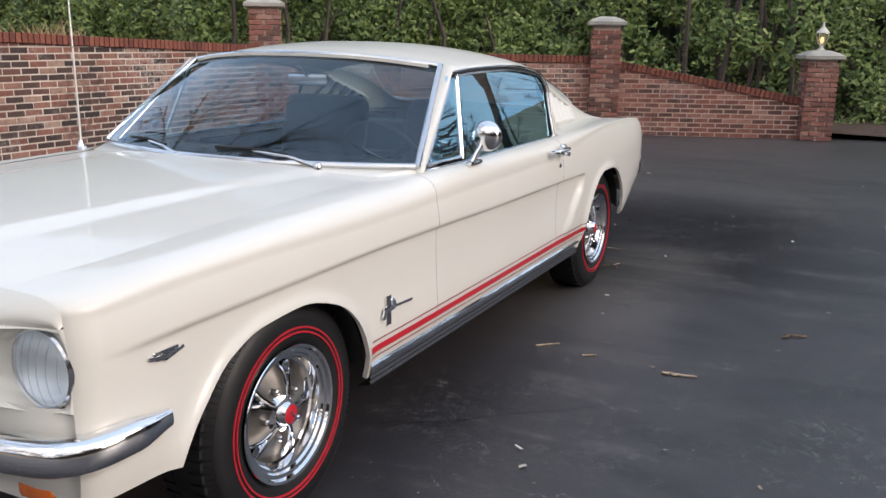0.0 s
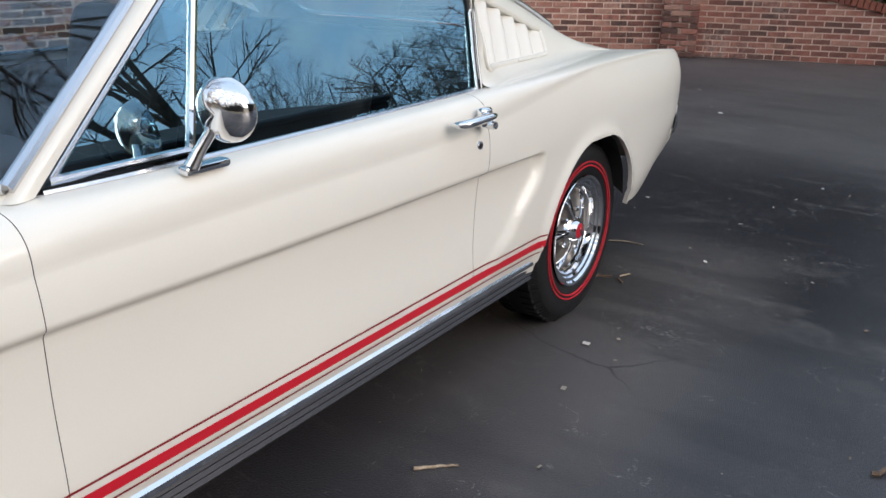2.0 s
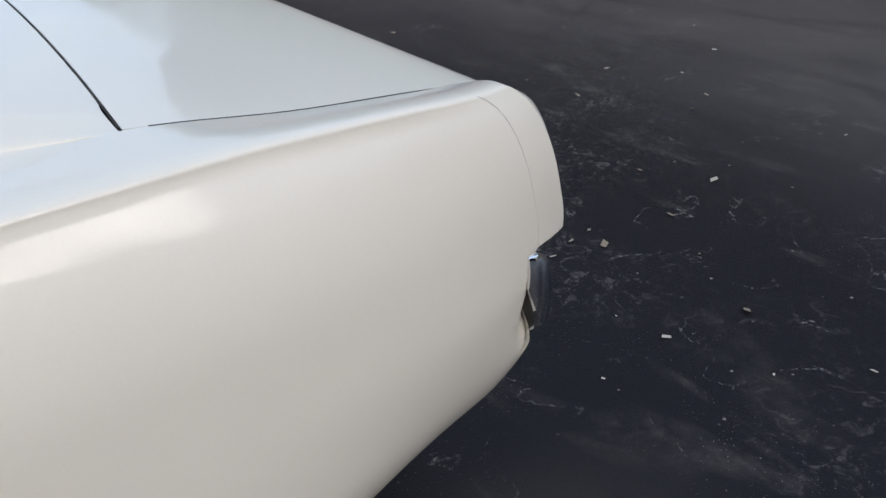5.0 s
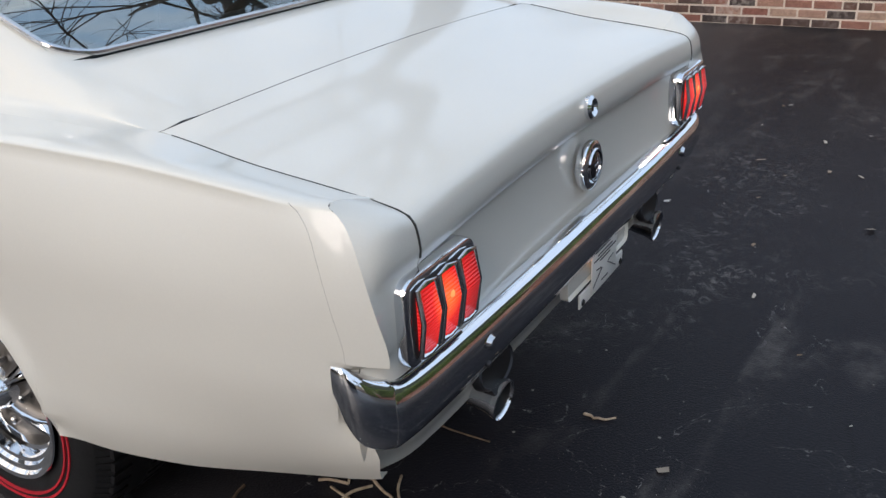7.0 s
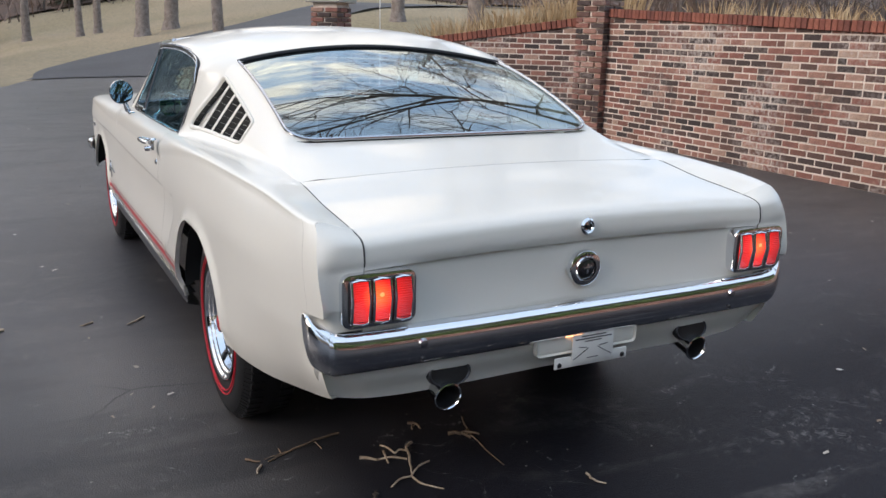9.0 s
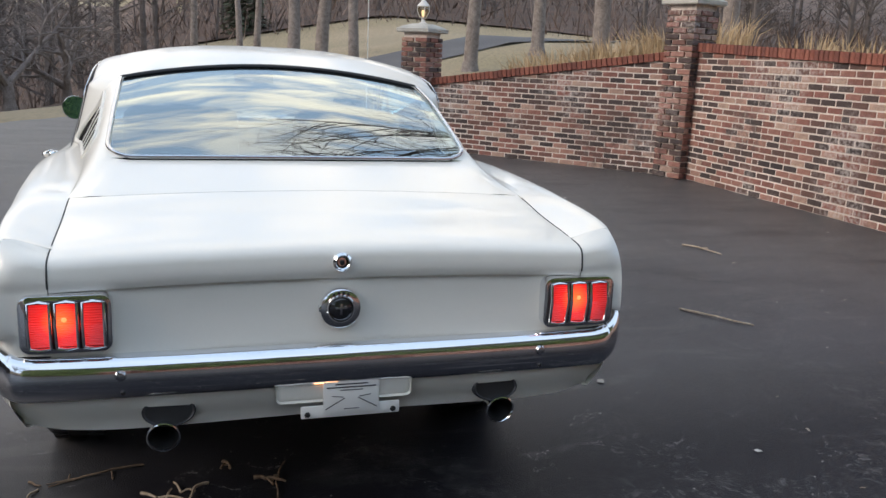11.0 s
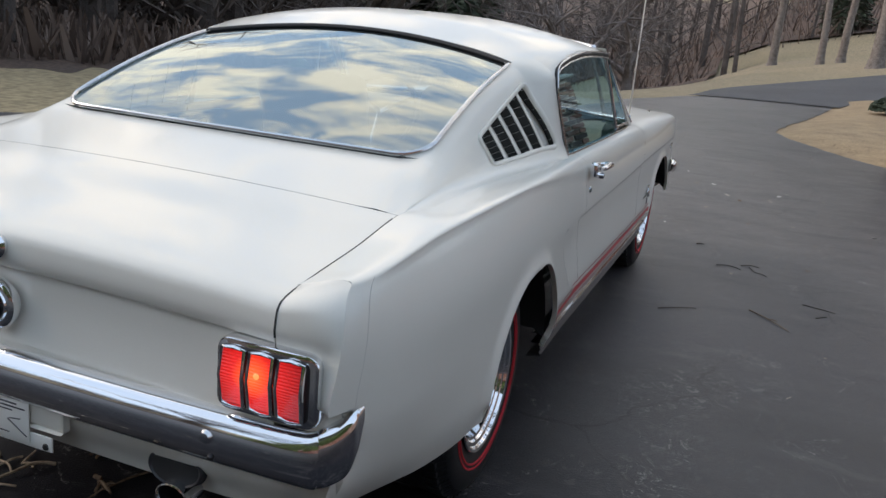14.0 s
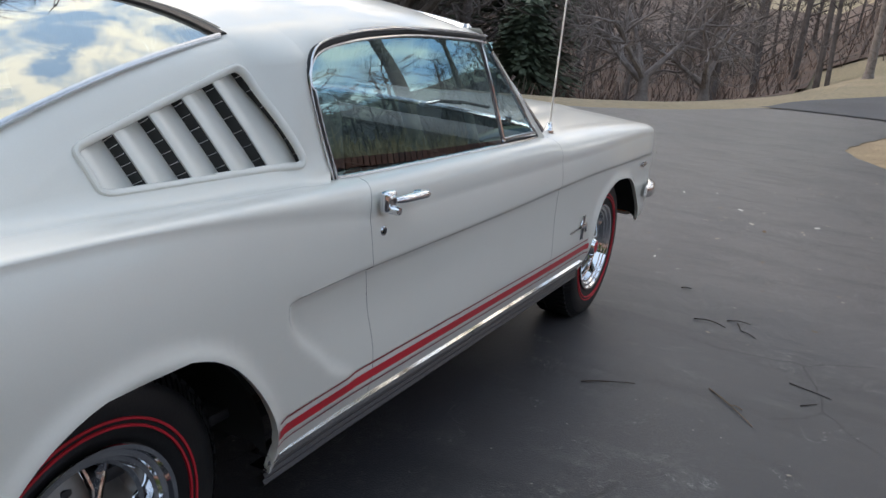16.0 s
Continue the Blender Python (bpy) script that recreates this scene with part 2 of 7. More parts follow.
def asphalt_material():
    """Sealed asphalt: broad tone, fine stone grain, pale rubbed scuffs and a few hairline cracks."""
    m = material("asphalt", (0.036, 0.0352, 0.0415), 0.42, second=(0.022, 0.0225, 0.027), scale=0.6, fine=170, grain=0.6, bump=0.3)
    t = m.node_tree
    b = t.nodes["Principled BSDF"]
    b.inputs["Specular IOR Level"].default_value = 0.42
    base = b.inputs["Base Color"].links[0].from_socket
    co = t.nodes.new("ShaderNodeTexCoord")

    def noise_mask(scale, detail, lo, hi, rough=0.6, dist=0.0):
        n, r = t.nodes.new("ShaderNodeTexNoise"), t.nodes.new("ShaderNodeMapRange")
        n.inputs["Scale"].default_value, n.inputs["Detail"].default_value = scale, detail
        n.inputs["Roughness"].default_value, n.inputs["Distortion"].default_value = rough, dist
        r.inputs["From Min"].default_value, r.inputs["From Max"].default_value = lo, hi
        t.links.new(co.outputs["Object"], n.inputs["Vector"])
        t.links.new(n.outputs["Fac"], r.inputs["Value"])
        return r.outputs["Result"]

    def times(a, c):
        q = t.nodes.new("ShaderNodeMath")
        q.operation = "MULTIPLY"
        t.links.new(a, q.inputs[0])
        if isinstance(c, float):
            q.inputs[1].default_value = c
        else:
            t.links.new(c, q.inputs[1])
        return q.outputs[0]

    def mix(fac, first, colour):
        q = t.nodes.new("ShaderNodeMix")
        q.data_type = "RGBA"
        t.links.new(fac, q.inputs[0])
        t.links.new(first, q.inputs[6])
        q.inputs[7].default_value = (*colour, 1)
        return q.outputs[2]
    scuff = times(times(noise_mask(1.1, 3, 0.50, 0.70), noise_mask(24, 8, 0.53, 0.64, 0.75, 0.9)), 0.60)
    dust = times(noise_mask(0.35, 4, 0.42, 0.70), 0.30)
    v = t.nodes.new("ShaderNodeTexVoronoi")
    v.feature = "DISTANCE_TO_EDGE"
    v.inputs["Scale"].default_value = 0.55
    wob = t.nodes.new("ShaderNodeTexNoise")
    wob.inputs["Scale"].default_value, wob.inputs["Detail"].default_value = 3.0, 6
    add = t.nodes.new("ShaderNodeMix")
    add.data_type = "VECTOR"
    add.inputs[0].default_value = 0.16
    t.links.new(co.outputs["Object"], wob.inputs["Vector"])
    t.links.new(co.outputs["Object"], add.inputs[4])
    t.links.new(wob.outputs["Color"], add.inputs[5])
    t.links.new(add.outputs[1], v.inputs["Vector"])
    cr = t.nodes.new("ShaderNodeMapRange")
    cr.inputs["From Min"].default_value, cr.inputs["From Max"].default_value = 0.0028, 0.0010
    t.links.new(v.outputs["Distance"], cr.inputs["Value"])
    crack = times(times(cr.outputs["Result"], noise_mask(0.6, 2, 0.47, 0.56)), 0.85)
    # grazing sky sheen towards the north-east, painted as a paler base colour
    sep, edge = t.nodes.new("ShaderNodeSeparateXYZ"), t.nodes.new("ShaderNodeMapRange")
    t.links.new(co.outputs["Object"], sep.inputs[0])
    slope = times(sep.outputs["X"], 0.60)
    tot = t.nodes.new("ShaderNodeMath")
    tot.operation = "ADD"
    t.links.new(sep.outputs["Y"], tot.inputs[0])
    t.links.new(slope, tot.inputs[1])
    edge.interpolation_type = "SMOOTHSTEP"
    edge.inputs["From Min"].default_value, edge.inputs["From Max"].default_value = 0.2, 3.6
    t.links.new(tot.outputs[0], edge.inputs["Value"])
    ne_sheen = times(times(edge.outputs["Result"], noise_mask(0.9, 6, 0.10, 0.55)), 0.58)

    def ramp_of(sock, lo, hi):
        r = t.nodes.new("ShaderNodeMapRange")
        r.interpolation_type = "SMOOTHSTEP"
        r.inputs["From Min"].default_value, r.inputs["From Max"].default_value = lo, hi
        t.links.new(sock, r.inputs["Value"])
        return r.outputs["Result"]
    # glare of the western sky, put into the base colour as a paler tone
    west = times(times(ramp_of(sep.outputs["X"], -0.5, -2.0), noise_mask(0.8, 6, 0.15, 0.6)), 0.28)
    pale_strip = times(times(times(ramp_of(sep.outputs["X"], -0.45, -0.85), ramp_of(sep.outputs["X"], -1.55, -1.10)), times(ramp_of(sep.outputs["Y"], -2.8, -2.1), ramp_of(sep.outputs["Y"], 0.2, -0.9))), 0.50)
    # weaker sky reflection behind the tail, painted as a darker base colour
    tail_dim = times(times(ramp_of(sep.outputs["X"], -2.3, -1.3), ramp_of(sep.outputs["Y"], -0.9, -2.1)), ramp_of(sep.outputs["Y"], -5.0, -3.4))
    south = times(times(ramp_of(sep.outputs["Y"], -3.1, -5.2), noise_mask(0.7, 6, 0.15, 0.6)), 0.60)
    mottle = noise_mask(11, 9, 0.40, 0.62, 0.72, 0.3)
    out = mix(ne_sheen, base, (0.142, 0.130, 0.120))
    out = mix(west, out, (0.095, 0.092, 0.094))
    out = mix(south, out, (0.105, 0.098, 0.095))
    out = mix(times(times(mottle, edge.outputs["Result"]), 0.40), out, (0.045, 0.044, 0.045))
    # less specular behind the tail and towards the north-east
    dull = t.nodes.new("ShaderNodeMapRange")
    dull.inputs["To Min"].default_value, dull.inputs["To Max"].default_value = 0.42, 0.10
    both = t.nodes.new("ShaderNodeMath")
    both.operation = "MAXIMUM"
    t.links.new(tail_dim, both.inputs[0])
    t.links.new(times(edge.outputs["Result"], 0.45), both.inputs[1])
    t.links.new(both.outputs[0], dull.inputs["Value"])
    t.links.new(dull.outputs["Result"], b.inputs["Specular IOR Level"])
    out = mix(dust, out, (0.070, 0.067, 0.067))
    out = mix(times(tail_dim, 0.90), out, (0.0125, 0.0125, 0.0160))
    out = mix(pale_strip, out, (0.135, 0.124, 0.116))     # a paler strip beside the left rear wheel
    # dragged dark smears of sealer and pale rubbed patches between
    mp2, sm = t.nodes.new("ShaderNodeMapping"), t.nodes.new("ShaderNodeTexNoise")
    mp2.inputs["Rotation"].default_value, mp2.inputs["Scale"].default_value = (0, 0, 0.6), (0.9, 3.4, 1)
    sm.inputs["Scale"].default_value, sm.inputs["Detail"].default_value, sm.inputs["Distortion"].default_value = 1.3, 8, 0.7
    t.links.new(co.outputs["Object"], mp2.inputs["Vector"])
    t.links.new(mp2.outputs["Vector"], sm.inputs["Vector"])
    out = mix(times(ramp_of(sm.outputs["Fac"], 0.50, 0.66), 0.42), out, (0.016, 0.0165, 0.020))
    out = mix(times(times(ramp_of(sm.outputs["Fac"], 0.46, 0.34), noise_mask(7, 8, 0.42, 0.62, 0.7)), 0.45), out, (0.125, 0.118, 0.112))
    out = mix(scuff, out, (0.22, 0.21, 0.20))
    # dragged pale scrapes, thin and broken
    ridge = t.nodes.new("ShaderNodeTexNoise")
    ridge.inputs["Scale"].default_value, ridge.inputs["Detail"].default_value, ridge.inputs["Distortion"].default_value = 2.6, 5, 0.8
    t.links.new(co.outputs["Object"], ridge.inputs["Vector"])
    off = t.nodes.new("ShaderNodeMath")
    off.operation = "SUBTRACT"
    off.inputs[1].default_value = 0.5
    t.links.new(ridge.outputs["Fac"], off.inputs[0])
    flat = t.nodes.new("ShaderNodeMath")
    flat.operation = "ABSOLUTE"
    t.links.new(off.outputs[0], flat.inputs[0])
    scrape = times(times(times(ramp_of(flat.outputs[0], 0.006, 0.001), noise_mask(4.5, 4, 0.47, 0.58)), noise_mask(60, 6, 0.47, 0.60, 0.75)), 0.62)
    out = mix(scrape, out, (0.32, 0.31, 0.30))
    cell = t.nodes.new("ShaderNodeTexVoronoi")
    cell.inputs["Scale"].default_value = 22
    t.links.new(co.outputs["Object"], cell.inputs["Vector"])
    lone = t.nodes.new("ShaderNodeSeparateColor")
    t.links.new(cell.outputs["Color"], lone.inputs[0])
    speck = times(times(ramp_of(cell.outputs["Distance"], 0.11, 0.06), ramp_of(lone.outputs[0], 0.82, 0.92)), 0.75)
    out = mix(speck, out, (0.32, 0.30, 0.27))
    fleck = times(times(noise_mask(150, 2, 0.68, 0.72), noise_mask(2.3, 5, 0.46, 0.60)), 0.8)
    out = mix(fleck, out, (0.34, 0.32, 0.29))
    out = mix(crack, out, (0.010, 0.010, 0.011))
    t.links.new(out, b.inputs["Base Color"])
    return m


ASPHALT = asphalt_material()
ROADMAT = material("old_asphalt", (0.060, 0.061, 0.066), 0.7, second=(0.04, 0.04, 0.044), scale=0.4, fine=60, grain=0.25, bump=0.3)
GRASS = material("winter_grass", (0.30, 0.235, 0.15), 0.95, second=(0.225, 0.185, 0.105), scale=0.12, fine=9, grain=0.35, bump=0.6)
STRAW = material("straw_mulch", (0.36, 0.26, 0.15), 0.95, second=(0.27, 0.19, 0.11), scale=3, fine=40, grain=0.4, bump=0.8)
LITTER = material("leaf_litter", (0.105, 0.062, 0.044), 0.95, second=(0.058, 0.041, 0.032), scale=0.5, fine=14, grain=0.4, bump=0.8)
MORTAR = material("mortar", (0.70, 0.61, 0.53), 0.9, second=(0.47, 0.39, 0.33), scale=1.2, fine=90, grain=0.2, bump=0.4)
BRICKRAMP = [(0.0, (0.048, 0.036, 0.034)), (0.28, (0.085, 0.055, 0.048)), (0.45, (0.15, 0.078, 0.060)), (0.66, (0.25, 0.105, 0.080)), (0.85, (0.33, 0.165, 0.125)), (1.0, (0.42, 0.29, 0.22))]
BRICK = material("brick_fired_clay", (0.25, 0.09, 0.06), 0.85, vary=0.25, scale=14, fine=120, grain=0.25, bump=0.4, random_by="object", ramp=BRICKRAMP)
BRICKJ = material("brick_fired_clay_joined", (0.25, 0.09, 0.06), 0.85, vary=0.25, scale=14, fine=120, grain=0.25, bump=0.4, random_by="island", ramp=BRICKRAMP)
REDRAMP = [(0.0, (0.15, 0.052, 0.038)), (0.5, (0.23, 0.075, 0.05)), (1.0, (0.28, 0.10, 0.065))]
SOUTHRAMP = [(0.0, (0.12, 0.065, 0.055)), (0.25, (0.21, 0.090, 0.070)), (0.5, (0.31, 0.125, 0.095)), (0.75, (0.39, 0.165, 0.125)), (1.0, (0.46, 0.26, 0.20))]
BRICKS = material("red_facing_brick", (0.28, 0.10, 0.07), 0.85, vary=0.25, scale=14, fine=120, grain=0.25, bump=0.4, random_by="object", ramp=SOUTHRAMP)
BRICKSJ = material("red_facing_brick_joined", (0.28, 0.10, 0.07), 0.85, vary=0.25, scale=14, fine=120, grain=0.25, bump=0.4, random_by="island", ramp=SOUTHRAMP)
MORTARS = material("warm_mortar", (0.64, 0.48, 0.40), 0.9, second=(0.46, 0.32, 0.26), scale=1.2, fine=90, grain=0.2, bump=0.4)
BRICKRED = material("red_coping_brick", (0.25, 0.08, 0.05), 0.85, vary=0.2, scale=12, fine=110, grain=0.25, bump=0.4, random_by="object", ramp=REDRAMP)
BRICKREDJ = material("red_coping_brick_joined", (0.25, 0.08, 0.05), 0.85, vary=0.2, scale=12, fine=110, grain=0.25, bump=0.4, random_by="island", ramp=REDRAMP)


def weather(m):
    """Chalky bloom and soot in loose blotches over the brickwork."""
    t = m.node_tree
    b = t.nodes["Principled BSDF"]
    out = b.inputs["Base Color"].links[0].from_socket
    g = t.nodes.new("ShaderNodeNewGeometry")
    for big, small, lo, colour, amount, shift in ((1.3, 26.0, 0.50, (0.56, 0.50, 0.46), 0.50, 0.0), (0.9, 15.0, 0.52, (0.045, 0.038, 0.036), 0.60, 7.0)):
        fac = None
        mv = t.nodes.new("ShaderNodeVectorMath")
        mv.inputs[1].default_value = (shift, shift, shift)
        t.links.new(g.outputs["Position"], mv.inputs[0])
        for sc, l, h in ((big, lo, lo + 0.14), (small, 0.42, 0.62)):
            n, r = t.nodes.new("ShaderNodeTexNoise"), t.nodes.new("ShaderNodeMapRange")
            n.inputs["Scale"].default_value, n.inputs["Detail"].default_value = sc, 5
            r.inputs["From Min"].default_value, r.inputs["From Max"].default_value = l, h
            t.links.new(mv.outputs[0], n.inputs["Vector"])
            t.links.new(n.outputs["Fac"], r.inputs["Value"])
            q = t.nodes.new("ShaderNodeMath")
            q.operation = "MULTIPLY"
            t.links.new(r.outputs["Result"], q.inputs[0])
            if fac is None:
                q.inputs[1].default_value = amount
            else:
                t.links.new(fac, q.inputs[1])
            fac = q.outputs[0]
        x = t.nodes.new("ShaderNodeMix")
        x.data_type = "RGBA"
        t.links.new(fac, x.inputs[0])
        t.links.new(out, x.inputs[6])
        x.inputs[7].default_value = (*colour, 1)
        out = x.outputs[2]
    t.links.new(out, b.inputs["Base Color"])


for _m in (BRICK, BRICKJ, MORTAR, BRICKS, BRICKSJ):
    weather(_m)
CAPSTONE = material("limestone_cap", (0.46, 0.44, 0.39), 0.8, second=(0.32, 0.31, 0.28), scale=6, fine=80, grain=0.15, bump=0.3)
BARK = material("grey_bark", (0.25, 0.215, 0.19), 0.95, second=(0.15, 0.125, 0.11), scale=6, fine=40, grain=0.35, bump=1.0)
WOODBARK = material("woodland_bark", (0.125, 0.105, 0.095), 0.95, second=(0.075, 0.061, 0.055), scale=3, fine=30, grain=0.3)
BARKDARK = material("dark_bark", (0.085, 0.068, 0.056), 0.95, second=(0.05, 0.04, 0.034), scale=6, fine=40, grain=0.35, bump=1.0)
FRUITBARK = material("pale_fruit_bark", (0.23, 0.195, 0.178), 0.95, second=(0.12, 0.098, 0.088), scale=4, fine=40, grain=0.3, bump=0.6)
TWIG = material("fallen_twig", (0.24, 0.16, 0.10), 0.9, second=(0.10, 0.07, 0.05), scale=25, fine=90, grain=0.2)
LEAFRAMP = [(0.0, (0.04, 0.075, 0.018)), (0.5, (0.12, 0.19, 0.045)), (1.0, (0.27, 0.34, 0.10))]
LEAF = material("evergreen_leaf", (0.05, 0.09, 0.03), 0.55, random_by="island", ramp=LEAFRAMP)
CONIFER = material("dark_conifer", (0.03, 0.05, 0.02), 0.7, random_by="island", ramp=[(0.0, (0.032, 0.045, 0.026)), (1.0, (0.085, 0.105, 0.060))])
DRYGRASS = material("dry_ornamental_grass", (0.42, 0.30, 0.17), 0.9, random_by="island", ramp=[(0.0, (0.30, 0.20, 0.10)), (1.0, (0.52, 0.40, 0.25))])
BRUSH = material("brown_brush", (0.12, 0.08, 0.055), 0.95, random_by="island", ramp=[(0.0, (0.07, 0.048, 0.038)), (0.7, (0.15, 0.105, 0.082)), (1.0, (0.26, 0.20, 0.17))])
LANTERNGLASS = glass_material("lantern_glass", (0.9, 0.85, 0.7))
LAMPWHITE = material("lantern_white_metal", (0.62, 0.60, 0.55), 0.5)
GLOBE = emitter("lantern_bulb", (1.0, 0.75, 0.4), 1.2, base=(0.6, 0.55, 0.45))


# ---- mesh helpers ----
def pchip(points):
    """A smooth monotone curve through a few (x, y) points."""
    p = np.array(sorted(points), float)
    x, y = p[:, 0], p[:, 1]
    h, d = np.diff(x), np.diff(y) / np.diff(x)
    m = np.zeros(len(x))
    m[0], m[-1] = d[0], d[-1]
    for i in range(1, len(x) - 1):
        if d[i - 1] * d[i] > 0:
            w1, w2 = 2 * h[i] + h[i - 1], h[i] + 2 * h[i - 1]
            m[i] = (w1 + w2) / (w1 / d[i - 1] + w2 / d[i])

    def f(q):
        q = min(max(q, x[0]), x[-1])
        i = min(max(int(np.searchsorted(x, q) - 1), 0), len(h) - 1)
        s = (q - x[i]) / h[i]
        return float(y[i] * (1 + 2 * s) * (1 - s) ** 2 + m[i] * h[i] * s * (1 - s) ** 2 + y[i + 1] * s * s * (3 - 2 * s) + m[i + 1] * h[i] * s * s * (s - 1))
    return f


def lerp(a, b, s):
    return a + (b - a) * s


def smooth(a, b, v):
    s = min(max((v - a) / (b - a), 0.0), 1.0)
    return s * s * (3 - 2 * s)


def mesh_of(name, verts, faces, mat, smooth_faces=True):
    me = bpy.data.meshes.new(name)
    me.from_pydata([tuple(v) for v in verts], [], faces)
    me.materials.append(mat)
    if smooth_faces:
        me.polygons.foreach_set("use_smooth", [True] * len(me.polygons))
        me.set_sharp_from_angle(angle=radians(38))
    me.update()
    return me


def put(name, me, parent=None, label="", category="", group="", kind=""):
    ob = new(name, me)
    if parent:
        ob.parent = parent
    return tagged(ob, label, category, group, kind)


def part(name, bm, mat, parent, label="", smooth_faces=True):
    me = bpy.data.meshes.new(name)
    bm.to_mesh(me)
    bm.free()
    me.materials.append(mat)
    if smooth_faces:
        me.polygons.foreach_set("use_smooth", [True] * len(me.polygons))
        me.set_sharp_from_angle(angle=radians(38))
    return put(name, me, parent, label)


def sheet(rows, flip=False, close=False):
    """A bmesh sheet from rows of points."""
    bm = bmesh.new()
    vs = [[bm.verts.new(p) for p in r] for r in rows]
    n = len(vs[0])
    for a, b in zip(vs, vs[1:]):
        for j in range(n if close else n - 1):
            k = (j + 1) % n
            q = [a[j], a[k], b[k], b[j]]
            q = [v for i, v in enumerate(q) if (v.co - q[i - 1].co).length > 1e-6]
            if len(q) > 2:
                bm.faces.new(q[::-1] if flip else q)
    return bm


def join(*bms):
    out = bms[0]
    for b in bms[1:]:
        me = bpy.data.meshes.new("tmp")
        b.to_mesh(me)
        b.free()
        out.from_mesh(me)
        bpy.data.meshes.remove(me)
    return out


def thick(bm, d):
    """Give a sheet depth d against its normals."""
    bmesh.ops.recalc_face_normals(bm, faces=bm.faces)
    bmesh.ops.solidify(bm, geom=bm.faces[:], thickness=d)
    return bm


def outward(bm, centre):
    """Turn the faces of a sheet away from a centre."""
    bm.normal_update()
    c = Vector(centre)
    back = [f for f in bm.faces if f.normal.dot(f.calc_center_median() - c) < 0]
    bmesh.ops.reverse_faces(bm, faces=back)
    return bm


def box(cx, cy, cz, sx, sy, sz, bevel=0.0, m=None, segments=2):
    bm = bmesh.new()
    bmesh.ops.create_cube(bm, size=1, matrix=Matrix.Translation((cx, cy, cz)) @ Matrix.Diagonal((sx, sy, sz, 1)))
    if bevel:
        bmesh.ops.bevel(bm, geom=bm.edges[:], offset=bevel, segments=segments, profile=0.5, affect="EDGES")
    if m is not None:
        bm.transform(m)
    return bm


def tube(path, radius, sides=10, cap=True, flat=1.0):
    """A tube along a path of points; radius may be a number or a list."""
    pts = [Vector(p) for p in path]
    rad = radius if isinstance(radius, (list, tuple)) else [radius] * len(pts)
    rings = []
    up = Vector((0, 0, 1))
    for i, p in enumerate(pts):
        t = (pts[min(i + 1, len(pts) - 1)] - pts[max(i - 1, 0)]).normalized()
        if abs(t.dot(up)) > 0.95:
            up = Vector((1, 0, 0)) if abs(t.x) < 0.9 else Vector((0, 1, 0))
        a = t.cross(up).normalized()
        b = a.cross(t).normalized()
        up = b
        rings.append([p + (a * math.cos(2 * math.pi * k / sides) + b * math.sin(2 * math.pi * k / sides) * flat) * rad[i] for k in range(sides)])
    bm = sheet(rings, close=True)
    if cap:
        bm.verts.ensure_lookup_table()
        n = len(rings)
        bm.faces.new([bm.verts[k] for k in range(sides)][::-1])
        bm.faces.new([bm.verts[(n - 1) * sides + k] for k in range(sides)])
    bmesh.ops.recalc_face_normals(bm, faces=bm.faces)
    return bm


def lathe(profile, m, sides=48, close=False):
    """A turned body: profile of (radius, height) round local z, laid by m."""
    rows = [[m @ Vector((r * math.cos(2 * math.pi * k / sides), r * math.sin(2 * math.pi * k / sides), h)) for k in range(sides)] for r, h in profile]
    if close:
        rows.append(rows[0])
    bm = sheet(rows, close=True)
    bmesh.ops.remove_doubles(bm, verts=bm.verts, dist=1e-6)
    bmesh.ops.recalc_face_normals(bm, faces=bm.faces)
    return bm


def spline(points, n=10):
    """Points of a smooth curve through the given ones."""
    p = [Vector(q) for q in points]
    p = [2 * p[0] - p[1], *p, 2 * p[-1] - p[-2]]
    out = []
    for i in range(1, len(p) - 2):
        for k in range(n):
            s = k / n
            out.append(0.5 * (2 * p[i] + (p[i + 1] - p[i - 1]) * s + (2 * p[i - 1] - 5 * p[i] + 4 * p[i + 1] - p[i + 2]) * s * s + (3 * p[i] - p[i - 1] - 3 * p[i + 1] + p[i + 2]) * s ** 3))
    return out + [p[-2]]


# ---- the ground ----
def terrain(x, y):
    """Height of the land: level round the court, falling to the north-west, rising to the north-east and into the woods."""
    d = max(0.0, y - 11.0)
    k = 0.0135 if x < 0 else 0.0065
    h = d * (0.003 + k * min(max(x, -9.0), 14.0)) * (1.0 if d < 25 else (25 + (d - 25) * 0.35) / d)
    far = max(0.0, y - 52.0)
    h += far * 0.13 + max(0.0, -x - 30.0) * 0.10 + max(0.0, -y - 26) * 0.12
    return h


PILLARS = {"A": (2.95, 7.62), "B": (5.45, 4.75), "C": (5.42, -6.35), "D": (1.55, -9.2), "E": (-1.25, -10.2)}


def ground_sheet():
    g = [math.copysign(abs(u) ** 2.6, u) * 420 for u in np.linspace(-1, 1, 120)]
    rows = [[(x, y, terrain(x, y) - 0.035 + 0.03 * noise.noise((x * 0.3, y * 0.3, 0))) for x in g] for y in g]
    ob = part("ground", sheet(rows), GRASS, None)
    tagged(ob, "tan and green winter lawn running to the woods", "lawn", kind="structure")


def court_west(y):
    return WEST(y) + 0.10 * noise.noise((0, y * 0.9, 3)) + 0.05 * noise.noise((0, y * 4.0, 5))


WEST = pchip([(-30, -22), (-12, -15), (-4, -9.5), (2, -6.2), (4.2, -4.7), (6.8, -4.0), (8.6, -3.5), (11, -2.8), (14, -1.7), (17, -0.7)])
EAST = pchip([(7.7, 2.75), (8.2, 2.35), (9.0, 1.95), (10.0, 1.5), (10.7, 1.38), (11.6, 1.5), (13.5, 1.9), (17, 2.5)])


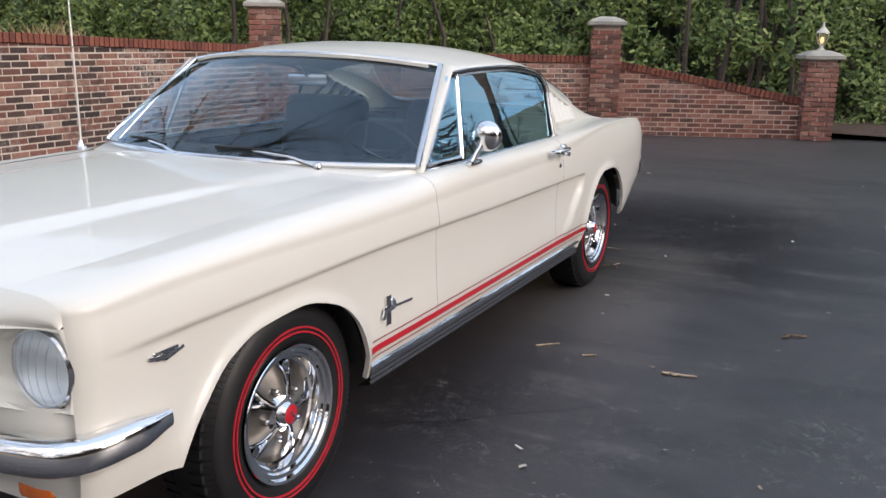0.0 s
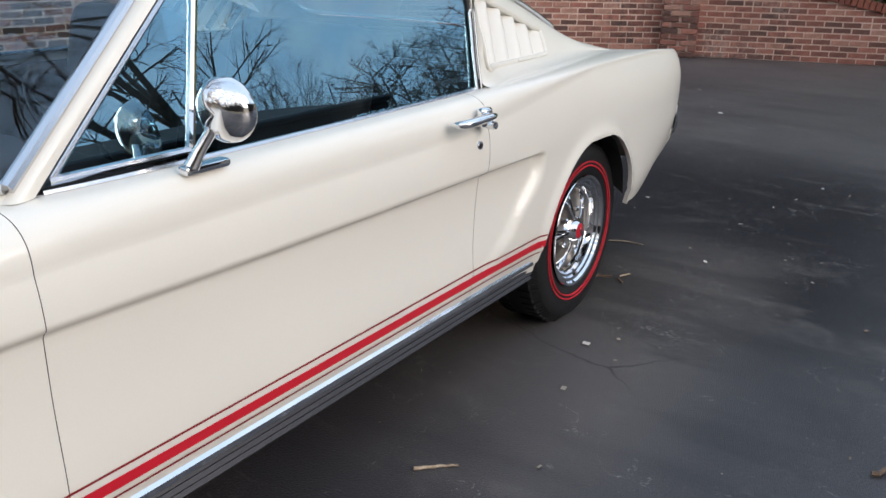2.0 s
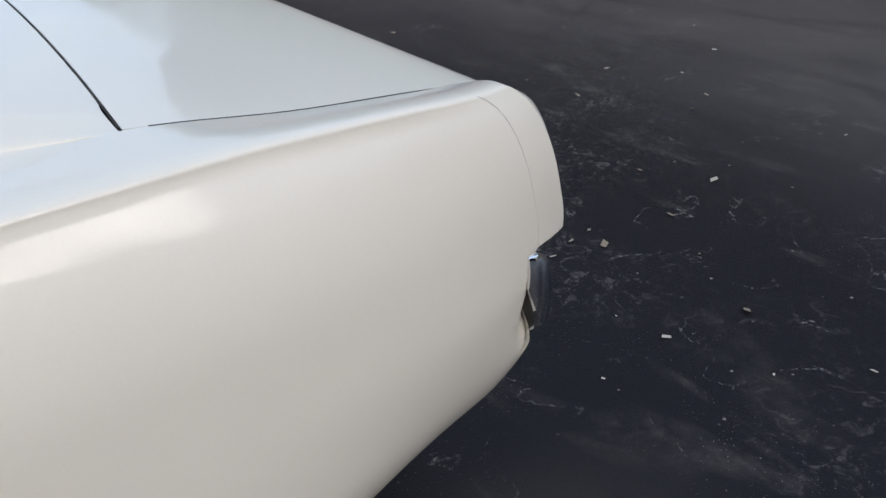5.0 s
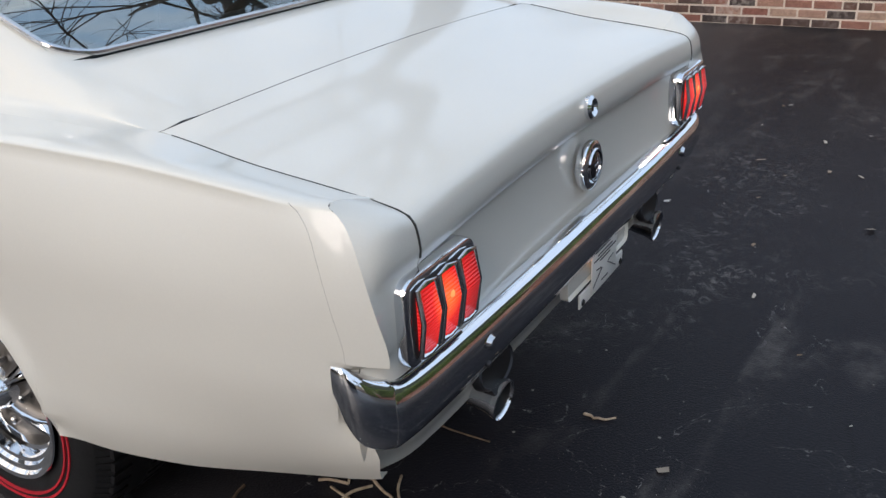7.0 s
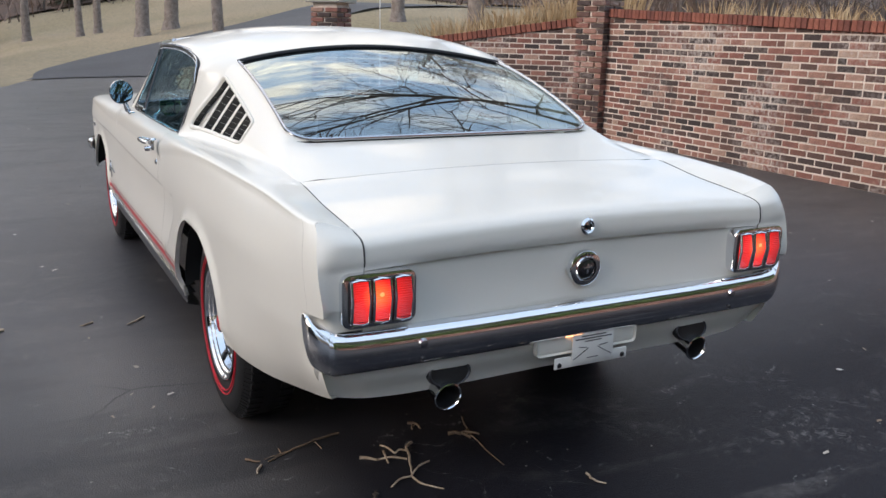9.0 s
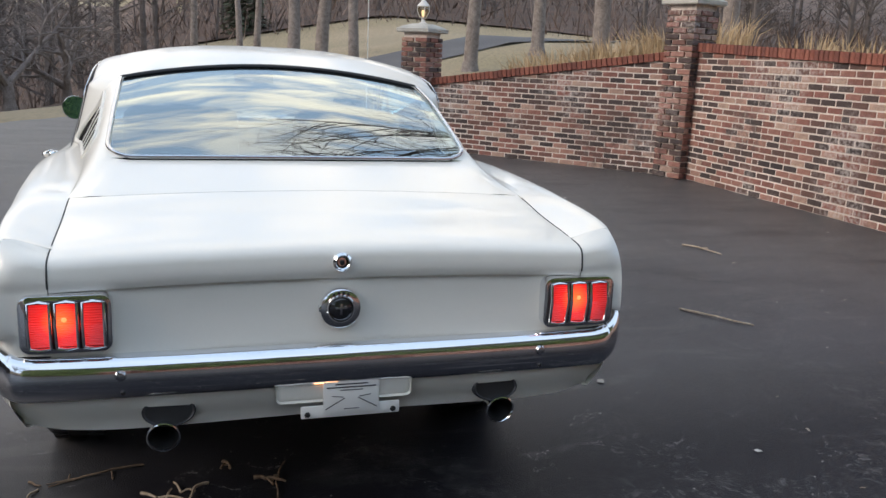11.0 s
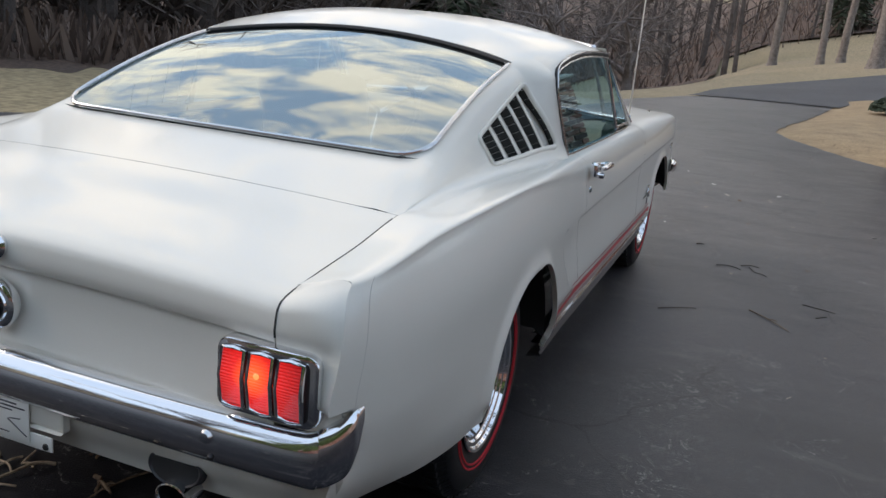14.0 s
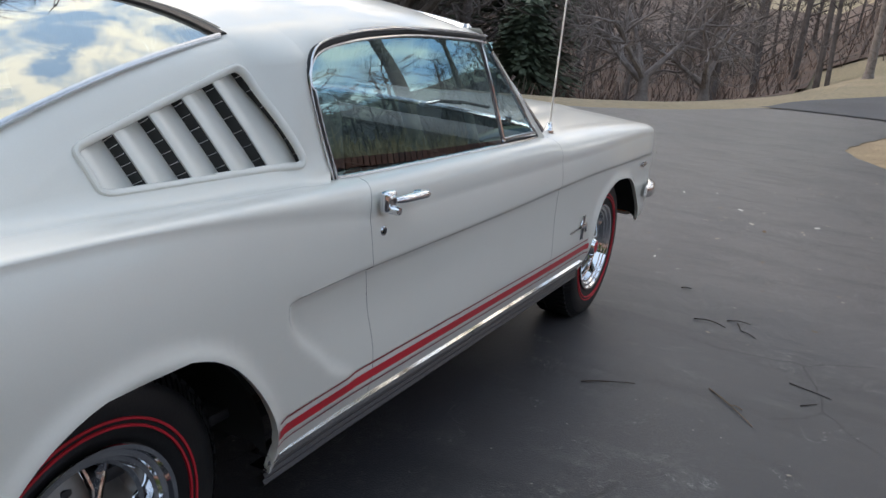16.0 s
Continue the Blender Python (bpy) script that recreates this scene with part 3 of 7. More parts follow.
def court():
    rows = []
    for y in np.concatenate([np.linspace(-30, 7.5, 60), np.linspace(7.7, 17, 50)]):
        e = 5.7 if y < 7.6 else EAST(y) + 0.06 * noise.noise((1, y * 3.0, 2))
        w = court_west(y)
        rows.append([(w + (e - w) * s, y, terrain(w + (e - w) * s, y)) for s in np.linspace(0, 1, 26)])
    bm = sheet(rows)
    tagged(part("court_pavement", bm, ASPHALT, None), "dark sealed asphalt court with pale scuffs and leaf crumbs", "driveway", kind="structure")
    mid = spline([(0.9, 16.6), (1.8, 20), (4.0, 25), (9.0, 31), (17, 37), (30, 43), (48, 47)], 12)
    rows = []
    for i, p in enumerate(mid):
        t = (mid[min(i + 1, len(mid) - 1)] - mid[max(i - 1, 0)]).normalized()
        r = Vector((t.y, -t.x, 0))
        w = 1.65 + 0.35 * smooth(2, 12, i)
        rows.append([(p.x + r.x * a * w, p.y + r.y * a * w, terrain(p.x + r.x * a * w, p.y + r.y * a * w) + 0.02) for a in np.linspace(-1, 1, 9)])
    tagged(part("road", sheet(rows, True), ROADMAT, None), "grey asphalt drive curving up past the lawn", "driveway", kind="structure")


def island():
    """The straw-covered bed that the drive curves round."""
    rows = []
    for y in np.linspace(7.4, 18, 44):
        e = EAST(max(y, 7.7)) + 0.05 * noise.noise((1, y * 3.0, 2)) if y >= 7.7 else 2.75
        row = []
        for s in np.linspace(0, 1, 22):
            x = e + (9.0 - e) * s ** 1.4
            z = terrain(x, y) - 0.01 + 0.10 * smooth(0, 0.8, x - e) + 0.25 * smooth(0.8, 6, x - e) + 0.035 * noise.noise((x * 2, y * 2, 1)) * smooth(0, 0.3, x - e)
            row.append((x, y, z))
        rows.append(row)
    tagged(part("ground", sheet(rows), STRAW, None), "pale straw mulch bed edging the drive", "mulch bed", kind="structure")


# ---- brick walls and pillars ----
def brick_mesh(name, sx, sy, sz, mat):
    """One brick, its outer face towards -y and chamfered."""
    bm = bmesh.new()
    bmesh.ops.create_cube(bm, size=1, matrix=Matrix.Diagonal((sx, sy, sz, 1)))
    ed = [e for e in bm.edges if all(v.co.y < 0 for v in e.verts)]
    bmesh.ops.bevel(bm, geom=ed, offset=0.004, segments=1, affect="EDGES")
    me = bpy.data.meshes.new(name)
    bm.to_mesh(me)
    bm.free()
    me.materials.append(mat)
    return me


COURSE, STRETCH = 0.0677, 0.2032
BR = brick_mesh("brick", 0.1895, 0.06, 0.0540, BRICK)
HALF = brick_mesh("half_brick", 0.0895, 0.06, 0.0540, BRICK)
BRS = brick_mesh("brick", 0.1895, 0.06, 0.0540, BRICKS)
HALFS = brick_mesh("half_brick", 0.0895, 0.06, 0.0540, BRICKS)
COPE = brick_mesh("coping_brick", 0.057, 0.30, 0.098, BRICKRED)


def lay(pieces, parent, limit, key, joined_name, mat):
    """Lay pieces (mesh, pose): the nearest as objects, the rest in one mesh."""
    pieces.sort(key=key)
    for me, m, _ in pieces[:limit]:
        ob = new(me.name, me)
        ob.parent = parent
        ob.matrix_basis = m
    if len(pieces) > limit:
        vs, fs = [], []
        for me, m, _ in pieces[limit:]:
            o = len(vs)
            vs += [m @ v.co for v in me.vertices]
            fs += [[o + i for i in p.vertices] for p in me.polygons]
        put(joined_name, mesh_of(joined_name, vs, fs, mat, False), parent, kind="stuff")


def brick_wall(name, a, b, ha, hb, near, label, red=False):
    """A wall from a to b whose face looks to the right of that way; its top runs from height ha to hb."""
    rnd = random.Random(name)
    A, B = Vector((*a, 0)), Vector((*b, 0))
    L = (B - A).length
    d = (B - A) / L
    out = Vector((d.y, -d.x, 0))
    ang = math.atan2(d.y, d.x)
    F = Matrix.Translation(A) @ Matrix.Rotation(ang, 4, "Z")
    top = lambda s: ha + (hb - ha) * s / L
    core = bmesh.new()
    v = [core.verts.new(p) for p in [(0, -0.008, -0.3), (L, -0.008, -0.3), (L, -0.008, top(L) - 0.1), (0, -0.008, top(0) - 0.1), (0, 0.22, -0.3), (L, 0.22, -0.3), (L, 0.22, top(L) - 0.1), (0, 0.22, top(0) - 0.1)]]
    for f in ((0, 1, 2, 3), (5, 4, 7, 6), (3, 2, 6, 7), (1, 5, 6, 2), (4, 0, 3, 7), (4, 5, 1, 0)):
        core.faces.new([v[i] for i in f])
    core.transform(F)
    wall = part(name, core, MORTARS if red else MORTAR, None, smooth_faces=False)
    one, two = (BRS, HALFS) if red else (BR, HALF)
    tagged(wall, label, "brick wall", kind="structure")
    pieces, n = [], 0
    while n * COURSE < max(ha, hb):
        z = n * COURSE + 0.03
        s = (0.5 if n % 2 else 0.0) * STRETCH + 0.1 - STRETCH
        while s < L - 0.03:
            if s > 0.03 and z + 0.03 < top(s) - 0.045:
                half = rnd.random() < 0.02
                for ds in ((-0.051, 0.051) if half else (0.0,)):
                    m = F @ pose(s + ds + rnd.uniform(-0.002, 0.002), 0.018 + rnd.uniform(-0.004, 0.002), z + rnd.uniform(-0.0015, 0.0015), rnd.uniform(-0.8, 0.8), rnd.uniform(-0.5, 0.5), rnd.uniform(-0.8, 0.8))
                    pieces.append((two if half else one, m, s))
            s += STRETCH
        n += 1
    lay(pieces, wall, 300, lambda p: abs(p[2] - near), "brickwork", BRICKSJ if red else BRICKJ)
    cop, k = [], 0
    tilt = -math.degrees(math.atan2(hb - ha, L))
    while 0.03 + k * 0.0667 < L:
        s = 0.03 + k * 0.0667
        cop.append((COPE, F @ pose(s, 0.105 + rnd.uniform(-0.004, 0.004), top(s) - 0.05 + rnd.uniform(-0.003, 0.003), 0, tilt + rnd.uniform(-1, 1), rnd.uniform(-0.7, 0.7)), s))
        k += 1
    lay(cop, wall, 300, lambda p: abs(p[2] - near), "coping", BRICKREDJ)
    return wall


def cap_bm(w, z):
    """A stepped stone cap with a low pyramid."""
    prof = [(w / 2 - 0.02, z), (w / 2 + 0.045, z), (w / 2 + 0.055, z + 0.012), (w / 2 + 0.055, z + 0.055), (w / 2 + 0.03, z + 0.065), (w / 2 + 0.005, z + 0.085), (0.10, z + 0.125), (0.0, z + 0.127)]
    rows = [[(r * sx, r * sy, h) for sx, sy in ((-1, -1), (1, -1), (1, 1), (-1, 1))] for r, h in prof]
    bm = sheet(rows, close=True)
    bmesh.ops.recalc_face_normals(bm, faces=bm.faces)
    return bm


def pillar(at, turn, h, w, lamp, label, red=False):
    rnd = random.Random(label + str(at))
    p = new("brick_pillar")
    p.matrix_basis = pose(at[0], at[1], 0, 0, 0, turn)
    tagged(p, label, "brick pillar", "brick pillars of the court wall")
    part("core", box(0, 0, h / 2 - 0.1, w - 0.05, w - 0.05, h + 0.2), MORTARS if red else MORTAR, p, smooth_faces=False)
    n, pieces = 0, []
    one, two = (BRS, HALFS) if red else (BR, HALF)
    while (n + 1) * COURSE < h:
        z = n * COURSE + 0.034
        for side in range(4):
            q = pose(0, 0, 0, 0, 0, 90 * side)
            odd = (n + side) % 2
            if w > 0.5:
                cells = [(-w / 2 + 0.0966 + odd * 0.10, one), (-w / 2 + 0.0966 + odd * 0.10 + STRETCH, one), (w / 2 - 0.046 if not odd else -w / 2 + 0.046 - 0.0, two)]
            else:
                cells = [(-w / 2 + 0.0966 + odd * 0.10, one), (w / 2 - 0.0966 - (0 if odd else 0.0), one)] if not odd else [(0.0, one), (-w / 2 + 0.047, two), (w / 2 - 0.047, two)]
            for s, me in cells:
                pieces.append((me, q @ pose(s, -w / 2 + 0.03 + rnd.uniform(-0.003, 0.002), z, 0, rnd.uniform(-0.6, 0.6), rnd.uniform(-0.6, 0.6)), n))
        n += 1
    lay(pieces, p, 290, lambda t: -t[2], "brickwork", BRICKSJ if red else BRICKJ)
    part("cap", cap_bm(w, h), CAPSTONE, p, "weathered pale stone cap", smooth_faces=False)
    if lamp:
        lantern(at, turn, h + 0.125)


def lantern(at, turn, z):
    ob = new("post_lantern")
    ob.matrix_basis = pose(at[0], at[1], z, 0, 0, turn)
    tagged(ob, "small pale metal lantern with clear glass on a brick pillar", "lantern", "lanterns on the pillars")
    I = Matrix()
    part("base", lathe([(0, 0), (0.055, 0), (0.055, 0.012), (0.03, 0.025), (0.022, 0.06), (0.045, 0.085), (0, 0.086)], I, 16), LAMPWHITE, ob)
    part("glass_body", lathe([(0.046, 0.086), (0.085, 0.17), (0.082, 0.235), (0.05, 0.28)], I, 8), LANTERNGLASS, ob, "clear tapered glass")
    part("bulb", lathe([(0, 0.09), (0.016, 0.10), (0.028, 0.15), (0.02, 0.18), (0, 0.19)], I, 12), GLOBE, ob, "warm lit bulb")
    part("roof", lathe([(0.088, 0.232), (0.092, 0.24), (0.055, 0.285), (0.02, 0.325), (0.016, 0.35), (0, 0.40)], I, 8), LAMPWHITE, ob)
    for k in range(4):
        a = math.pi / 4 + k * math.pi / 2
        c, s = math.cos(a), math.sin(a)
        part("strut", tube([(0.047 * c, 0.047 * s, 0.085), (0.087 * c, 0.087 * s, 0.17), (0.085 * c, 0.085 * s, 0.235)], 0.005, 6), LAMPWHITE, ob)


def bank(name, line, outs, tops, mat, label, widths=(0.0, 0.5, 2.0, 5.0, 9.0, 16.0), rise=0.0):
    """Land held behind the walls, from a line along them outwards."""
    rows = []
    for (x, y), (ox, oy), h in zip(line, outs, tops):
        row = []
        for w in widths:
            px, py = x + ox * w, y + oy * w
            z = h + rise * w + 0.10 * noise.noise((px * 0.7, py * 0.7, 0)) * min(w, 1)
            if w == widths[-1]:
                z = h * 0.7 + rise * w
            row.append((px, py, z))
        rows.append(row)
    bm = sheet(rows)
    bmesh.ops.recalc_face_normals(bm, faces=bm.faces)
    tagged(part(name, bm, mat, None), label, "ground", kind="structure")


ground_sheet()
court()
island()
P = PILLARS


def tow(a, b, s):
    return (a[0] + (b[0] - a[0]) * s, a[1] + (b[1] - a[1]) * s)


brick_wall("wall_north_east", P["A"], P["B"], 0.98, 1.52, 2.3, "sloping brown and red brick wall with a red coping")
brick_wall("wall_east", P["B"], P["C"], 1.60, 1.22, 3.0, "long mixed brown and red brick retaining wall with a red coping")
brick_wall("wall_south_east", P["C"], P["D"], 1.18, 1.12, 3.6, "brown and red brick wall with a red coping below the hedge", True)
brick_wall("wall_south", P["D"], P["E"], 1.10, 0.55, 1.4, "low sloping red brick wall falling towards a pillar", True)


def turn_of(a, b):
    return math.degrees(math.atan2(b[1] - a[1], b[0] - a[0]))


pillar(P["A"], turn_of(P["B"], P["A"]), 1.62, 0.42, True, "square red-brown brick pillar with a stone cap at the wall's low end")
pillar(P["B"], turn_of(P["C"], P["B"]) + 18, 2.02, 0.42, False, "square red-brown brick pillar with a stone cap where the wall turns")
pillar(P["C"], turn_of(P["D"], P["C"]), 1.72, 0.42, False, "square red-brown brick pillar with a stone cap against the hedge", True)
pillar(P["D"], turn_of(P["E"], P["D"]), 1.55, 0.42, False, "square red brick pillar with a stone cap before the hedge", True)
pillar(P["E"], turn_of(P["E"], P["D"]), 1.12, 0.42, True, "square red brick pillar with a stone cap beside the asphalt", True)
_l = [tow(P["A"], P["B"], 0.0), tow(P["A"], P["B"], 0.33), tow(P["A"], P["B"], 0.66), P["B"], (5.55, 2), (5.55, -2), P["C"]]
_l = [(x + 0.12, y + 0.1) for x, y in _l]
bank("ground", _l, [(0.6, 0.75), (0.65, 0.7), (0.7, 0.6), (0.85, 0.45), (1, 0), (1, 0), (0.85, -0.5)], [0.25, 0.62, 1.0, 1.36, 1.36, 1.25, 1.05], STRAW, "straw-coloured bank held behind the brick wall", rise=0.03)
_l = [P["C"], tow(P["C"], P["D"], 0.5), P["D"], tow(P["D"], P["E"], 0.5), P["E"], (-4.5, -10.6), (-9, -11), (-16, -14)]
bank("ground", [(x + 0.05, y - 0.14) for x, y in _l], [(0.85, -0.5), (0.6, -0.8), (0.4, -0.9), (0.3, -0.95), (0.2, -1), (0, -1), (0, -1), (0, -1)], [1.05, 0.98, 0.9, 0.55, 0.1, 0.0, 0, 0], LITTER, "brown leaf-covered bank under the hedge", rise=0.10)


# ---- the car: body form ----
HUB_F, HUB_R, HUBZ, TYRE_R = 1.378, -1.376, 0.322, 0.329
WIDTH = pchip([(2.10, 0.816), (1.98, 0.836), (1.80, 0.846), (1.37, 0.856), (0.6, 0.862), (-0.6, 0.862), (-1.2, 0.868), (-1.7, 0.862), (-2.0, 0.846), (-2.25, 0.817), (-2.32, 0.805), (-2.36, 0.797)])
ZTOP = pchip([(2.10, 0.832), (1.9, 0.846), (1.5, 0.864), (1.0, 0.879), (0.6, 0.884), (-0.6, 0.892), (-0.9, 0.900), (-1.3, 0.904), (-1.7, 0.900), (-2.1, 0.886), (-2.36, 0.868)])
XIN = pchip([(2.10, 0.62), (1.8, 0.66), (0.75, 0.672), (0.56, 0.755), (0.3, 0.775), (-0.62, 0.778), (-0.75, 0.765), (-1.0, 0.735), (-1.3, 0.700), (-1.6, 0.676), (-1.8, 0.668), (-2.36, 0.668)])
SPEAR = pchip([(2.10, 0.700), (1.85, 0.708), (1.4, 0.715), (1.0, 0.719), (0.65, 0.715), (0.16, 0.704), (-0.4, 0.696), (-0.95, 0.690), (-2.36, 0.66)])
ZSILL = pchip([(2.10, 0.386), (1.95, 0.388), (1.80, 0.375), (1.70, 0.345), (0.98, 0.305), (-0.98, 0.305), (-1.60, 0.340), (-1.676, 0.356), (-1.80, 0.352), (-1.95, 0.354), (-2.15, 0.370), (-2.36, 0.408)])
ARCH_F = pchip([(1.052, 0.305), (1.078, 0.40), (1.132, 0.520), (1.24, 0.602), (1.40, 0.641), (1.56, 0.630), (1.68, 0.585), (1.76, 0.515), (1.83, 0.430), (1.852, 0.38)])
ARCH_R = pchip([(-1.676, 0.345), (-1.672, 0.40), (-1.661, 0.46), (-1.636, 0.517), (-1.589, 0.575), (-1.524, 0.627), (-1.44, 0.661), (-1.35, 0.675), (-1.279, 0.671), (-1.213, 0.656), (-1.151, 0.625), (-1.09, 0.572), (-1.005, 0.455), (-0.980, 0.385), (-0.968, 0.305)])
ARCHES = ((1.052, 1.852, ARCH_F), (-1.676, -0.968, ARCH_R))


def arch(y):
    """Height of the wheel opening at y, or None beside it."""
    for a, b, f in ARCHES:
        if a < y < b:
            return max(f(y), ZSILL(y))
    return None


ARCHLINES = [np.array([(a, z) for z in np.linspace(0.30, f(a), 6)] + [(y, f(y)) for y in np.linspace(a, b, 120)] + [(b, z) for z in np.linspace(0.30, f(b), 6)]) for a, b, f in ARCHES]


def side_x(y, z):
    """Half the body's width at (y, z) below the shoulder."""
    w = WIDTH(y)
    if z > 0.70:
        w -= (0.011 + 0.014 * smooth(-1.0, -2.2, y) + 0.006 * smooth(-0.9, -0.4, y)) * (1 - 0.45 * smooth(-1.90, -2.36, y)) * ((z - 0.70) / 0.12) ** 2
    if z < 0.46:
        w -= 0.040 * ((0.46 - z) / 0.16) ** 2
    zs = SPEAR(y)
    # the sculpted side: hollow below the crease, ending in a scoop behind the door
    yend = -0.945 + 0.16 * smooth(0.66, 0.47, z) + 0.10 * smooth(0.50, 0.43, z)
    depth = (0.013 + 0.013 * smooth(0.4, -0.9, y)) * smooth(2.06, 1.80, y)
    hollow = smooth(zs + 0.004, zs - 0.016, z) * (0.25 + 0.75 * smooth(0.40, 0.62, z)) * smooth(0.37, 0.45, z)
    w -= depth * hollow * smooth(yend - 0.026, yend + 0.028, y)
    # the tail tucks under behind the wheel
    w -= 0.070 * smooth(-1.70, -2.30, y) * max(0.0, (0.60 - z) / 0.24) ** 1.5
    w -= 0.012 * smooth(-2.14, -2.36, y) * smooth(0.82, 0.64, z) * smooth(0.46, 0.58, z)
    for q in ARCHLINES:
        d2 = float(((q - (y, z)) ** 2).sum(axis=1).min())
        if d2 < 0.01:
            w += 0.012 * math.exp(-d2 / 0.024 ** 2)
    return w


TAIL = pchip([(0.36, -2.285), (0.41, -2.300), (0.50, -2.330), (0.58, -2.350), (0.625, -2.362), (0.66, -2.364), (0.72, -2.352), (0.80, -2.328), (0.835, -2.310), (0.855, -2.290), (0.868, -2.266)])
DROP = pchip([(-1.55, 0.0), (-1.6, 0.0), (-1.862, 0.007)])
LID_Y = pchip([(0.0, 0.0), (0.3, 0.39), (0.55, 0.74), (0.68, 0.905), (0.74, 0.962), (0.79, 0.985), (0.86, 0.995), (0.93, 1.0), (1.0, 0.985)])
LID_Z = pchip([(0.0, 0.8892), (0.08, 0.8825), (0.3, 0.8600), (0.55, 0.8415), (0.68, 0.8310), (0.74, 0.8235), (0.79, 0.812), (0.86, 0.792), (0.93, 0.771), (1.0, 0.750)])
LID_EDGE = pchip([(-1.8655 - 0.4845 * LID_Y(k), LID_Z(k)) for k in np.linspace(0.0, 0.74, 30)])


def ZIN(y):
    """Height of the quarter's inner edge: by the deck, then beside the boot lid."""
    if y > -1.862:
        return ZTOP(y) - DROP(y)
    return LID_EDGE(y if y > -1.95 else -1.95 + (TAIL(0.868) + 1.95) * (-1.95 - y) / 0.41) + 0.0006


NOTCH = lambda z: 0.052 * smooth(0.46, 0.56, z) * smooth(0.648, 0.638, z)     # the bumper end sits in it


def section(y):
    """Points of the side from its lower flange up over the shoulder at y."""
    zb = arch(y) or ZSILL(y)
    zs, zt = SPEAR(y), ZTOP(y)
    nose = smooth(0.9, 1.9, y)
    hard = max(smooth(-0.45, -1.15, y), 0.5 * nose)     # the shoulder sharpens to a crease behind the door
    zsh = zt - lerp(lerp(0.085, 0.015, smooth(-0.45, -1.45, y)), 0.050, nose)
    zs = min(zs, zsh - 0.012)
    zz = [zb + (zs - 0.018 - zb) * s for s in np.linspace(0, 1, 24)]
    zz += [zs - 0.013, zs - 0.009, zs - 0.005, zs - 0.001, zs + 0.004]
    zz += [zs + 0.004 + (zsh - zs - 0.004) * s for s in np.linspace(0, 1, 17)[1:]]
    pts = [(side_x(y, z), z) for z in zz]
    xs, xi = pts[-1][0], XIN(y)
    for k in range(1, 21):
        a = math.pi / 2 * k / 20
        c = math.cos(a) ** lerp(0.62, 0.22, hard)
        pts.append((xi + (xs - xi) * c, zsh + (zt - zsh) * (math.sin(a) ** lerp(0.80, 0.42, hard) * (1 - 0.10 * hard) + 0.10 * hard * math.sin(a) ** 4) - (zt - ZIN(y)) * (1 - c) ** 1.3))
    tuck = 0.007 * smooth(-0.74, -0.80, y) * smooth(-1.81, -1.76, y)     # under the sail's foot
    pts = [(x, z - tuck * smooth(xi + 0.036, xi + 0.022, x)) for x, z in pts]
    return [(pts[0][0] - 0.016, pts[0][1] + 0.003)] + pts


def columns(y0, y1):
    """Stations along the car, close where the form turns."""
    ys = set(np.round(np.arange(min(y0, y1), max(y0, y1), 0.03), 4)) | {y0, y1}
    for a, b, f in ARCHES:
        for k in range(45):
            ys.add(round((a + b) / 2 - (b - a) / 2 * math.cos(math.pi * k / 44) * 0.9998, 5))
        ys |= {a - 0.0004, b + 0.0004}
    ys |= set(np.round(np.arange(-1.0, -0.66, 0.006), 4)) | set(np.round(np.arange(2.03, 2.085, 0.005), 4))
    return sorted(y for y in ys if min(y0, y1) <= y <= max(y0, y1))


DOOR_EDGE = pchip([(0.30, 0.010), (0.46, 0.010), (0.58, -0.012), (0.69, -0.032), (0.71, -0.040), (0.80, -0.048), (0.85, -0.042), (0.90, -0.025)])


def panel_row(y):
    """One line of the side with the tail's slant worked in."""
    row, top = [], 0.0
    for x, z in section(y):
        yy = y
        top = max(top, z)
        if y < -1.95:
            k = (-1.95 - y) / (2.36 - 1.95)
            yy = -1.95 + (TAIL(top) + 1.95) * k + NOTCH(top) * smooth(0.80, 1.0, k)
            x -= 0.006 * smooth(0.85, 1.0, k) ** 2
        if -0.95 < y < -0.25:
            yy = y + DOOR_EDGE(top) * math.exp(-((y + 0.6) / 0.10) ** 2)
            if top < ZTOP(y) - 0.09:
                x = side_x(yy, z)
        if y > 2.035:
            x -= 0.032 * (1 - math.sqrt(max(0.0, 1 - ((y - 2.035) / 0.052) ** 2)))     # the fender's end rolls in round the lamp
        row.append((x, yy, z))
    return row


def side_panel(name, y0, y1, sx, parent, label=""):
    rows = [[(sx * x, yy, z) for x, yy, z in panel_row(y)] for y in columns(y0, y1)]
    return part(name, sheet(rows, flip=sx > 0), PAINT, parent, label)


car = tagged(new("car"), "cream white classic fastback coupe with red side stripes on asphalt", "car")

GAP = 0.0016
for sx in (-1, 1):
    side_panel("front_fender", 0.622 + GAP, 2.085, sx, car)
    side_panel("door", -0.600, 0.622, sx, car)
    side_panel("quarter_panel", -2.36, -0.600 - GAP, sx, car)


for sx in (-1, 1):
    for y, r in ((0.622 + GAP / 2, 0.0004), (-0.600 - GAP / 2, 0.0014)):
        part("door_gap", tube([Vector(((x - 0.0012) * sx, yy, z)) for x, yy, z in panel_row(y)[2:-12]], r, 5), SEAM, car)


# greenhouse curves; s runs -1..1 across
def ws_bottom(s):
    return Vector((0.752 * s, 0.585 + 0.215 * (1 - abs(s) ** 2.2), 0.908 + 0.004 * (1 - s * s)))


def ws_top(s):
    return Vector((0.612 * s, 0.155 + 0.135 * (1 - abs(s) ** 2.2), 1.232 + 0.040 * (1 - s * s)))


